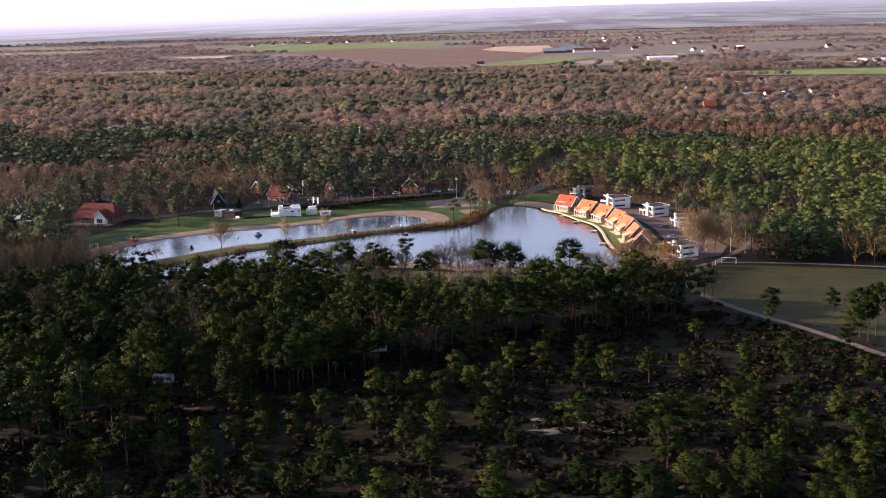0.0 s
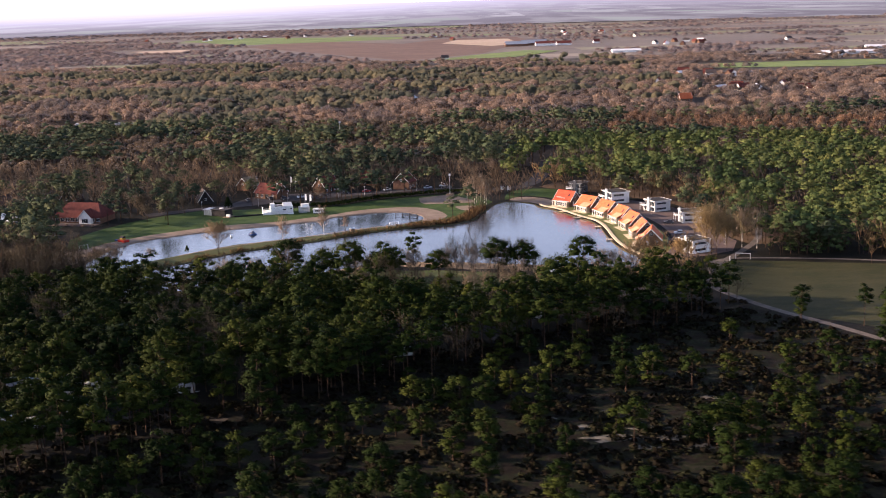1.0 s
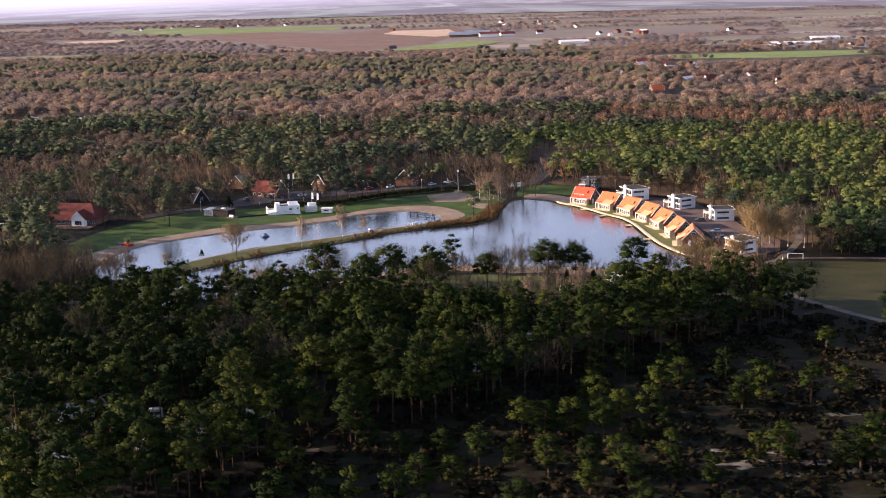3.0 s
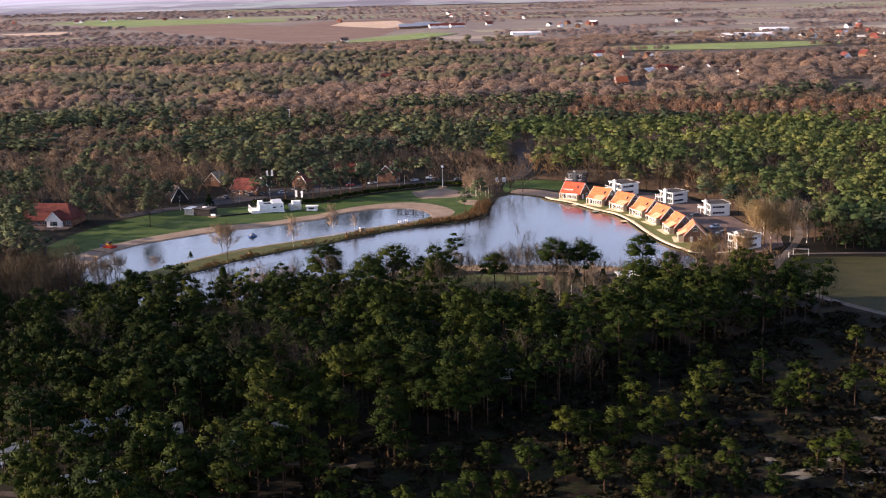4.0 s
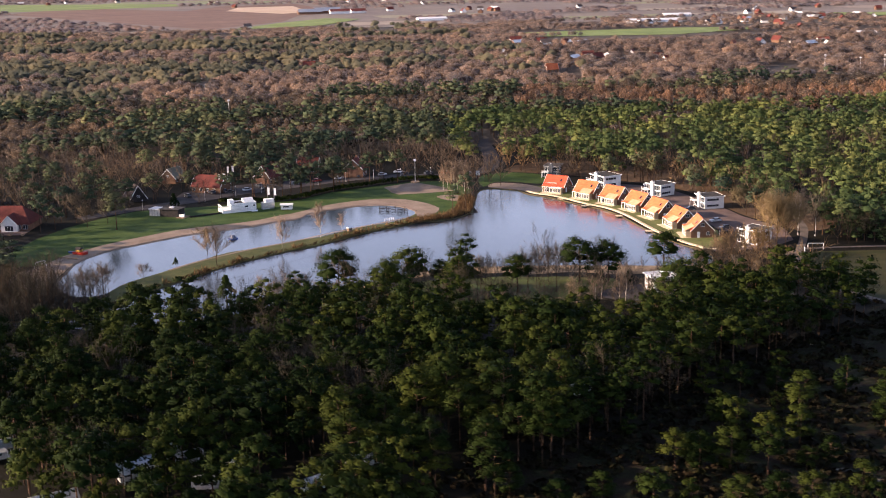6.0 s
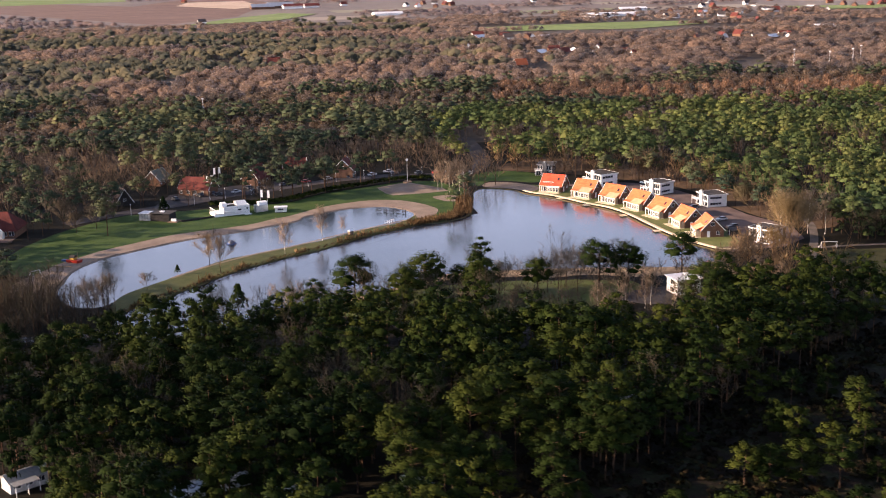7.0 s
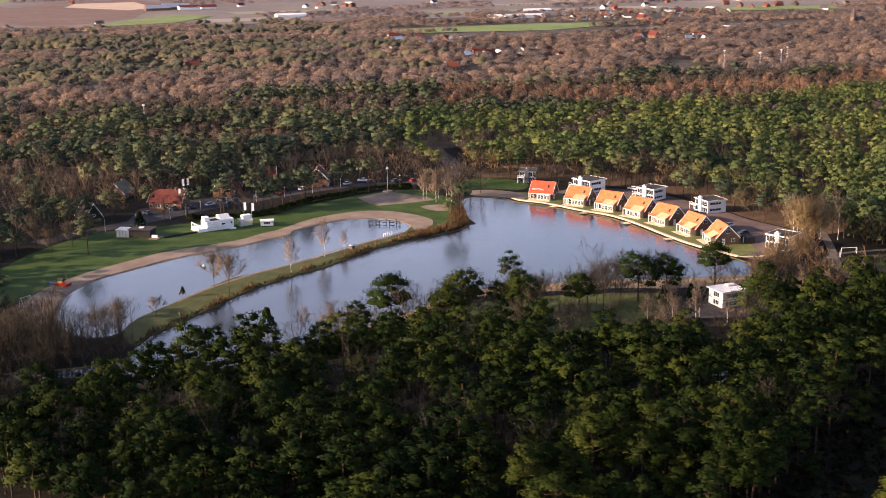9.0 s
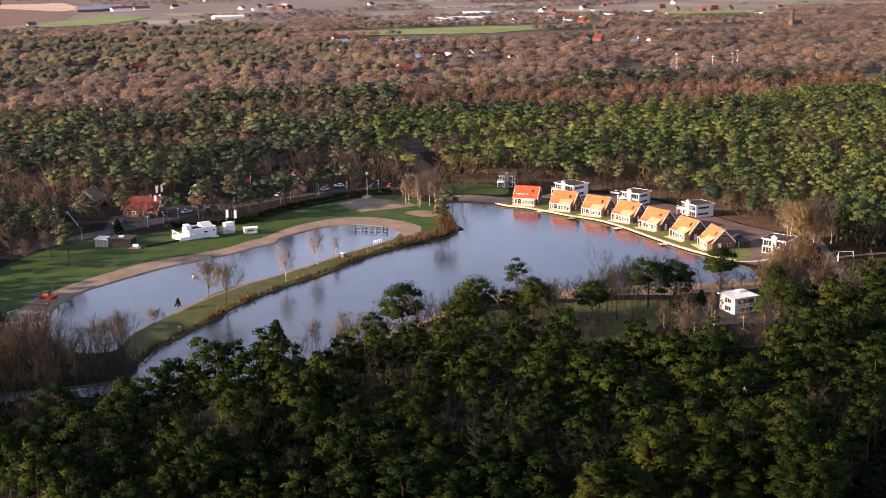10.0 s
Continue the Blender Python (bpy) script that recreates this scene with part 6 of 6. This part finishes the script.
for cx, cy, sx, sy, n in ((700, 1800, 170, 130, 26), (290, 1250, 70, 70, 12), (560, 1340, 90, 60, 10), (450, 2450, 150, 120, 10), (1050, 2050, 240, 160, 18), (-700, 3600, 300, 200, 8), (300, 3300, 500, 400, 14),
                          (-20, 1240, 40, 40, 4), (-29, 2034, 3, 3, 1), (330, 1480, 90, 70, 8)):
    for _ in range(n):
        spots.append((cx + rr.gauss(0, sx * 0.55), cy + rr.gauss(0, sy * 0.55)))
kinds = []
for k, (roof_mat, wall_mat, label) in enumerate(((tile_old_shaded, white_wall, "far white house with a dull red roof"), (tile_dark, white_wall, "far white house with a dark roof"),
                                                 (tile_old_shaded, brick_dark, "far brick house with a red roof"), (pale_roof, brick_dark, "far shed with a pale roof"))):
    kinds.append([village_house(Matrix(), (13, 12, 11, 18)[k], (9, 8, 8, 10)[k], 3.4, (8, 7.4, 7.6, 6)[k], roof_mat, wall_mat, label, "far village houses", k != 3, False), False])
for hx_, hy_ in spots:
    e = kinds[rr.choice((0, 0, 1, 1, 2, 2, 3))]
    m = pose(hx_, hy_, 0, 0, 0, rr.uniform(0, 180))
    if not e[1]:
        e[0].matrix_world, e[1] = m, True
    else:
        copy_thing(e[0], m)


# ---- caravans, cars, small things ----
def caravan(label, wide=5.6, deep=2.3, roof=white_paint):
    c = thing("caravan", Matrix(), label, "caravan", "caravans in the pine wood")
    part("body", box(bmesh.new(), -wide / 2, wide / 2, -deep / 2, deep / 2, 0.45, 2.65, 0.22), dull_white, c, "white caravan body dulled by painted shade")
    part("roof_hatch", boxes((-0.5, 0.5, -0.4, 0.4, 2.65, 2.78)), roof, c)
    for k in range(3):
        part("pane", boxes((-wide / 2 + 0.5 + k * 1.6, -wide / 2 + 1.7 + k * 1.6, -deep / 2 - 0.03, -deep / 2 + 0.02, 1.45, 2.15)), glass, c, "dark window")
    part("end_pane", boxes((-wide / 2 - 0.03, -wide / 2 + 0.02, -deep * 0.35, deep * 0.35, 1.4, 2.1)), glass, c, "dark end window")
    for k in (-1, 1):
        part("wheel", tube(bmesh.new(), [(0.2, k * deep / 2 - 0.1, 0.32), (0.2, k * deep / 2 + 0.08, 0.32)], [0.32, 0.32], 12), rubber, c, "black wheel")
    part("stripe", boxes((-wide / 2 + 0.2, wide / 2 - 0.2, -deep / 2 - 0.012, -deep / 2 + 0.01, 1.05, 1.22)), metal_grey, c, "grey stripe")
    part("drawbar", boxes((wide / 2, wide / 2 + 1.1, -0.08, 0.08, 0.42, 0.52)), metal_grey, c, "drawbar")
    return c


cv = caravan("white touring caravan parked under the pines")
CARAVANS = [(-92.9, 347.4, 20), (-89.6, 334.4, -12), (-69.5, 329.3, 30), (-91.4, 314.5, 10), (-85, 340.5, 15), (-81.5, 321.5, 40), 
            (-97, 352, 60), (34, 404, 70), (-60, 338, 5), (8, 391, 40), (-6, 366, 15)]
cv.matrix_world = pose(*CARAVANS[0][:2], 0, 0, 0, CARAVANS[0][2])
for bx, by, a in CARAVANS[1:]:
    copy_thing(cv, pose(bx, by, 0, 0, 0, a))
rr = random.Random(31)
for _ in range(26):
    copy_thing(cv, pose(rr.uniform(-335, -255), rr.uniform(1012, 1050), 0, 0, 0, rr.uniform(0, 180)))


def chalet(m, label):
    h = thing("chalet", m, label, "chalet", "chalets on the camp site")
    part("wall", prism([(-2.1, 0), (2.1, 0), (2.1, 2.4), (0, 3.3), (-2.1, 2.4)], -4.0, 4.0), dull_white, h, "pale panelled wall")
    gable_roof(h, 8.0, 4.2, 2.4, 3.3, metal_grey, 0.4, 0.12, False, "grey sheet roof")
    for k in range(3):
        window(h, -3.4 + k * 2.4, 0.8, 1.5, 1.2, -2.1, "front", 1)
    part("porch_roof", boxes((-4.0, 1.0, -4.4, -2.1, 2.35, 2.45)), metal_grey, h, "flat porch roof")
    for a in (-3.9, -1.5, 0.8):
        part("porch_post", boxes((a, a + 0.12, -4.35, -4.23, 0, 2.35)), white_paint, h, "white post")


for args in ((-103.2, 344.6, 22), (-117.3, 332, 18), (-99, 314.5, 12), (-132, 360, 30)):
    chalet(pose(args[0], args[1], 0, 0, 0, args[2]), "grey-roofed chalet with a porch")


def marquee(m):
    h = thing("tent", m, "white peaked marquee beside the restaurant", "tent", "tents by the restaurant")
    bm = bmesh.new()
    b4 = [bm.verts.new((a * 4.2, c * 4.2, 2.3)) for a, c in ((-1, -1), (1, -1), (1, 1), (-1, 1))]
    m4 = [bm.verts.new((a * 1.3, c * 1.3, 3.6)) for a, c in ((-1, -1), (1, -1), (1, 1), (-1, 1))]
    top = bm.verts.new((0, 0, 5.4))
    for k in range(4):
        j = (k + 1) % 4
        bm.faces.new((b4[k], b4[j], m4[j], m4[k]))
        bm.faces.new((m4[k], m4[j], top))
    part("canopy", bm, white_paint, h, "white peaked canopy")
    part("wall", boxes((-4.1, 4.1, 4.0, 4.06, 0, 2.3), (-4.1, -4.04, -4.1, 4.0, 0, 2.3)), tarp_blue, h, "blue side cloth")
    for a in (-4.1, 4.0):
        for c in (-4.1, 4.0):
            part("pole", boxes((a, a + 0.1, c, c + 0.1, 0, 2.3)), metal_grey, h)


for bx, by, a in ((-213, 592, 10), (-204, 589, 12), (-196, 584, 8)):
    marquee(pose(bx, by, 0, 0, 0, a))


def parked_car(paint, label):
    c = thing("car", Matrix(), label, "car", "parked cars")
    body = prism([(-2.1, 0.35), (2.1, 0.35), (2.15, 0.75), (1.95, 0.95), (1.0, 1.0), (-1.9, 1.02), (-2.15, 0.8)], -0.86, 0.86)
    part("body", body, paint, c)
    part("cabin", prism([(-1.75, 1.0), (0.95, 1.0), (0.35, 1.46), (-1.2, 1.48)], -0.74, 0.74), glass, c, "dark glazed cabin")
    part("roof", boxes((-0.7, 0.7, -1.2, 0.35, 1.46, 1.52)), paint, c)
    for wx in (-0.82, 0.82):
        for wy in (-1.3, 1.3):
            w = part("wheel", tube(bmesh.new(), [(wx - 0.1, wy, 0.32), (wx + 0.1, wy, 0.32)], [0.32, 0.32], 14), rubber, c, "black tyre")
            part("rim", tube(bmesh.new(), [(wx - 0.11, wy, 0.32), (wx + 0.11, wy, 0.32)], [0.19, 0.19], 10), metal_grey, w, "steel rim")
    return c


cars = [[parked_car(p, n), False] for p, n in zip(car_paints, ("silver car", "white car", "dark blue car", "red car"))]
for c, n in zip(cars, ("silver parked car on the grey asphalt", "white parked car on the paved yard", "dark parked car on the grey asphalt", "red parked car on the grey asphalt")):
    tagged(c[0], n)
road_pts = smooth_loop(ROAD[3:8], 5, False)
CARS = [(99.5, 603, 30, 1), (97.5, 551, 80, 2), (98, 528, 100, 0), (96.5, 516, 95, 2), (104, 506, 40, 0), (66, 430, 60, 2), (-1, 667.3, 70, 1), (-64.3, 640.5, -65, 2)]
CARS += [(x_, y_ + 3.0, -65 + 4 * (k % 3), (2, 0, 2, 2, 3, 0)[k % 6]) for k, (x_, y_) in enumerate(road_pts[::2])]
CARS += [(-98 + 5.2 * k, 634 + 2.5 * k, 25, 2) for k in (0, 2, 3, 6)]
for bx, by, a, k in CARS:
    m = pose(bx, by, 0.06, 0, 0, a)
    if not cars[k][1]:
        cars[k][0].matrix_world, cars[k][1] = m, True
    else:
        copy_thing(cars[k][0], m)

# floodlight mast on its concrete foot
fl = thing("floodlight_mast", pose(2.8, 640.9, 0), "slender pale mast with lamp head beside the sand court", "mast")
part("pole", tube(bmesh.new(), [(0, 0, 0), (0, 0, 10.0)], [0.16, 0.09], 10), metal_grey, fl)
part("head", boxes((-0.45, 0.45, -0.45, 0.45, 9.7, 10.6)), white_paint, fl, "pale lamp head")
part("foot_ring", tube(bmesh.new(), [(0, 0, 0.0), (0, 0, 0.5)], [2.1, 2.0], 16), timber, fl, "round timber seat at the foot")


for sx0, sy0 in ((29.2, 645.0), (32.6, 644.2)):
    sg = thing("sign_board", pose(sx0, sy0, 0, 0, 0, -6), "white notice board on two posts behind the lake", "sign", "notice boards")
    for a in (-0.7, 0.6):
        part("post", boxes((a, a + 0.1, 0, 0.1, 0, 3.2)), metal_grey, sg, "grey post")
    part("board", boxes((-0.85, 0.85, -0.06, 0.0, 1.2, 3.3)), white_paint, sg, "white board")
for mx, my, mh in ((-76, 862, 16.0), (421, 987, 17.0), (408, 1019, 17.0), (452, 1003, 17.0), (474, 1026, 17.0)):
    ms_ = thing("light_mast", pose(mx, my, 0), "tall grey light mast above the trees", "mast", "light masts in the woods")
    part("pole", tube(bmesh.new(), [(0, 0, 0), (0, 0, mh)], [0.22, 0.12], 8), metal_grey, ms_)
    part("head", boxes((-0.7, 0.7, -0.4, 0.4, mh - 0.2, mh + 0.5)), white_paint, ms_, "pale lamp head")
ch = thing("church", pose(858, 1430, 0, 0, 0, 20), "far brick church with a pointed slate spire", "church")
part("tower", boxes((-2.4, 2.4, -2.4, 2.4, 0, 13)), brick_dark, ch, "brick tower")
spire = bmesh.new()
foot = [spire.verts.new((a * 2.6, c * 2.6, 13)) for a, c in ((-1, -1), (1, -1), (1, 1), (-1, 1))]
tip = spire.verts.new((0, 0, 30))
for k in range(4):
    spire.faces.new((foot[k], foot[(k + 1) % 4], tip))
spire.faces.new(list(reversed(foot)))
part("spire", spire, tile_dark, ch, "dark slate spire")
part("nave_wall", prism([(-5, 0), (5, 0), (5, 7), (0, 13), (-5, 7)], 3, 22), brick_dark, ch, "brick nave")
part("nave_roof", prism([(-5.6, 6.6), (0, 13.4), (5.6, 6.6), (0, 12.9)], 3, 22.4), tile_dark, ch, "dark nave roof")


def street_lamp():
    s = thing("street_lamp", Matrix(), "slim grey street lamp beside the park road", "lamp", "lamps along the park road")
    part("pole", tube(bmesh.new(), [(0, 0, 0), (0, 0, 4.2)], [0.07, 0.045], 8), metal_grey, s)
    part("head", boxes((-0.16, 0.16, -0.16, 0.16, 4.2, 4.55)), white_paint, s, "pale lamp head")
    return s


lamp = street_lamp()
lamp_spots = [(x_ + 2.4, y_ - 4.9) for x_, y_ in smooth_loop(ROAD[1:8], 2, False)]
lamp.matrix_world = pose(*lamp_spots[0], 0)
for x_, y_ in lamp_spots[1:]:
    copy_thing(lamp, pose(x_, y_, 0))
# foot bridge rail over the inlet behind the road
rl = thing("bridge_rail", pose(22, 650, 0, 0, 0, -8), "dark rail of a small road bridge", "rail")
for k in range(9):
    part("post", boxes((k * 2 - 0.08, k * 2 + 0.08, -0.08, 0.08, 0, 1.2)), dark_timber, rl)
part("rail", boxes((-0.2, 16.2, -0.06, 0.06, 1.1, 1.25), (-0.2, 16.2, -0.05, 0.05, 0.55, 0.68)), dark_timber, rl)

# play ground on the beach
pg = thing("play_ship", pose(-133.2, 538, 0.03, 0, 0, -38), "red and yellow play ship with a blue slide", "play equipment")
part("hull", prism([(-1.1, 0), (1.1, 0), (1.4, 0.9), (-1.4, 0.9)], -2.4, 2.4), play_red, pg, "red hull")
part("deck_house", boxes((-1.3, 0.5, -0.8, 0.8, 0.9, 1.7)), play_yellow, pg, "yellow deck house")
part("roof", prism([(-1.1, 1.7), (1.1, 1.7), (0, 2.5)], -1.5, 0.7), dark_timber, pg, "dark pointed roof")
part("slide", prism([(-0.6, 0.0), (0.6, 0.0), (0.6, 0.6), (-0.6, 0.6)], -5.0, -2.4), tarp_blue, pg, "blue slide")
part("mast", tube(bmesh.new(), [(1.6, 0, 0.9), (1.6, 0, 3.6)], [0.08, 0.06], 8), timber, pg, "timber mast")
sw = thing("swing", pose(-144, 519.5, 0.03, 0, 0, 40), "pale metal swing on the sand", "swing")
for a in (-1.8, 1.8):
    for s in (-1, 1):
        part("leg", tube(bmesh.new(), [(a, s * 1.1, 0), (a, 0, 2.6)], [0.06, 0.06], 6), metal_grey, sw)
part("beam", tube(bmesh.new(), [(-1.9, 0, 2.6), (1.9, 0, 2.6)], [0.07, 0.07], 6), metal_grey, sw)
for a in (-0.8, 0.8):
    part("seat", boxes((a - 0.25, a + 0.25, -0.12, 0.12, 0.5, 0.55)), rubber, sw, "black seat")
    for e in (-0.22, 0.22):
        part("chain", tube(bmesh.new(), [(a + e, 0, 0.55), (a + e, 0, 2.6)], [0.02, 0.02], 4), metal_grey, sw, "chain")
bl = thing("balance_beam", pose(-136.5, 532, 0.03, 0, 0, -25), "low timber balance beam on the sand", "play equipment")
part("beam", boxes((-3.5, 3.5, -0.2, 0.2, 0.2, 0.45)), timber, bl)
for a in (-3, 0, 3):
    part("post", boxes((a - 0.15, a + 0.15, -0.2, 0.2, 0, 0.2)), timber, bl)
# water toys
bu = thing("water_float", pose(-80.5, 549, WATER, 0, 0, 20), "blue and grey floating climbing island", "water toy")
part("ring", tube(bmesh.new(), [(0, 0, -0.15), (0, 0, 0.45)], [1.9, 1.7], 16), tarp_blue, bu, "blue floating ring")
part("peak", tube(bmesh.new(), [(0, 0, 0.45), (0, 0, 1.5)], [1.2, 0.3], 10), grey_wall, bu, "grey climbing peak")
for k in range(6):
    part("handle", tube(bmesh.new(), [(1.2 * math.cos(k), 1.2 * math.sin(k), 0.6), (0.5 * math.cos(k), 0.5 * math.sin(k), 1.4)], [0.08, 0.08], 5), tarp_blue, bu, "blue grip")
by_ = thing("buoy", pose(-88.8, 545, WATER), "small white mooring buoy on the pond", "buoy")
part("ball", tube(bmesh.new(), [(0, 0, -0.2), (0, 0, 0.1), (0, 0, 0.6), (0, 0, 0.8)], [0.3, 0.6, 0.55, 0.2], 12), white_paint, by_)
part("ring", tube(bmesh.new(), [(0, 0, 0.8), (0, 0, 1.1)], [0.1, 0.08], 8), metal_grey, by_)
jt = thing("climbing_frame", pose(-15.5, 583.5, WATER, 0, 0, -32), "dark timber climbing course standing in the pond", "jetty")
for k in range(7):
    part("jetty_post", tube(bmesh.new(), [(-6 + 2 * k, (k % 2) * 2.4 - 1.2, -0.8), (-6 + 2 * k, (k % 2) * 2.4 - 1.2, 1.5)], [0.16, 0.16], 7), dark_timber, jt)
for k in range(5):
    part("plank", boxes((-6 + 2.6 * k, -4.2 + 2.6 * k, -1.3 + 0.5 * (k % 2), -0.5 + 0.8 * (k % 2), 0.5, 0.66)), dark_timber, jt)
part("rail", boxes((-6, 6, -1.3, -1.15, 1.3, 1.45)), dark_timber, jt)
sl = thing("water_slide", pose(-22.5, 562.3, 0.0, 0, 0, 30), "white metal rails at the water's edge", "railing")
for k in range(5):
    part("post", boxes((k * 1.1 - 0.05, k * 1.1 + 0.05, -0.05, 0.05, -0.5, 1.1)), white_paint, sl)
part("rail", boxes((-0.1, 4.5, -0.05, 0.05, 1.0, 1.1), (-0.1, 4.5, -0.05, 0.05, 0.5, 0.58)), white_paint, sl)
hd = thing("sign_hut", pose(-37.7, 549.0, 0.03, 0, 0, 30), "small brown hut on the dam", "hut")
part("body", boxes((-0.8, 0.8, -0.6, 0.6, 0, 1.3)), timber, hd)
part("roof", prism([(-0.8, 1.3), (0.8, 1.3), (0, 1.8)], -1.0, 1.0), white_paint, hd, "pale roof")
# goal at the edge of the meadow
go = thing("football_goal", pose(112.7, 479.0, 0, 0, 0, -15), "white football goal at the meadow's edge", "goal")
for a in (-2.6, 2.6):
    part("post", boxes((a - 0.07, a + 0.07, -0.07, 0.07, 0, 2.1)), white_paint, go)
    part("stay", tube(bmesh.new(), [(a, 0.05, 2.05), (a, 1.5, 0.05)], [0.04, 0.04], 6), white_paint, go)
part("crossbar", boxes((-2.67, 2.67, -0.07, 0.07, 2.1, 2.24)), white_paint, go)
gp = thing("marker_post", pose(107.4, 476.6, 0), "short white post beside the track", "post")
part("post", boxes((-0.12, 0.12, -0.12, 0.12, 0, 1.6)), white_paint, gp)
part("cap", boxes((-0.16, 0.16, -0.16, 0.16, 1.6, 1.72)), white_paint, gp)
# jetties of the cottages
for jx, jy, a in ((56.2, 586.4, 205), (61.5, 570.5, 205), (68.3, 548, 190), (70.0, 520, 180)):
    j = thing("jetty", pose(jx, jy, 0, 0, 0, a), "small pale landing stage at the boardwalk", "jetty", "landing stages")
    for k in range(6):
        part("plank", boxes((k * 0.42, k * 0.42 + 0.38, -1.3, 1.3, 0.02, 0.1)), quay_mat, j)
    for s in (-1.2, 1.2):
        part("jetty_post", tube(bmesh.new(), [(2.3, s, -1.0), (2.3, s, 0.45)], [0.1, 0.1], 7), timber, j, "timber pile")
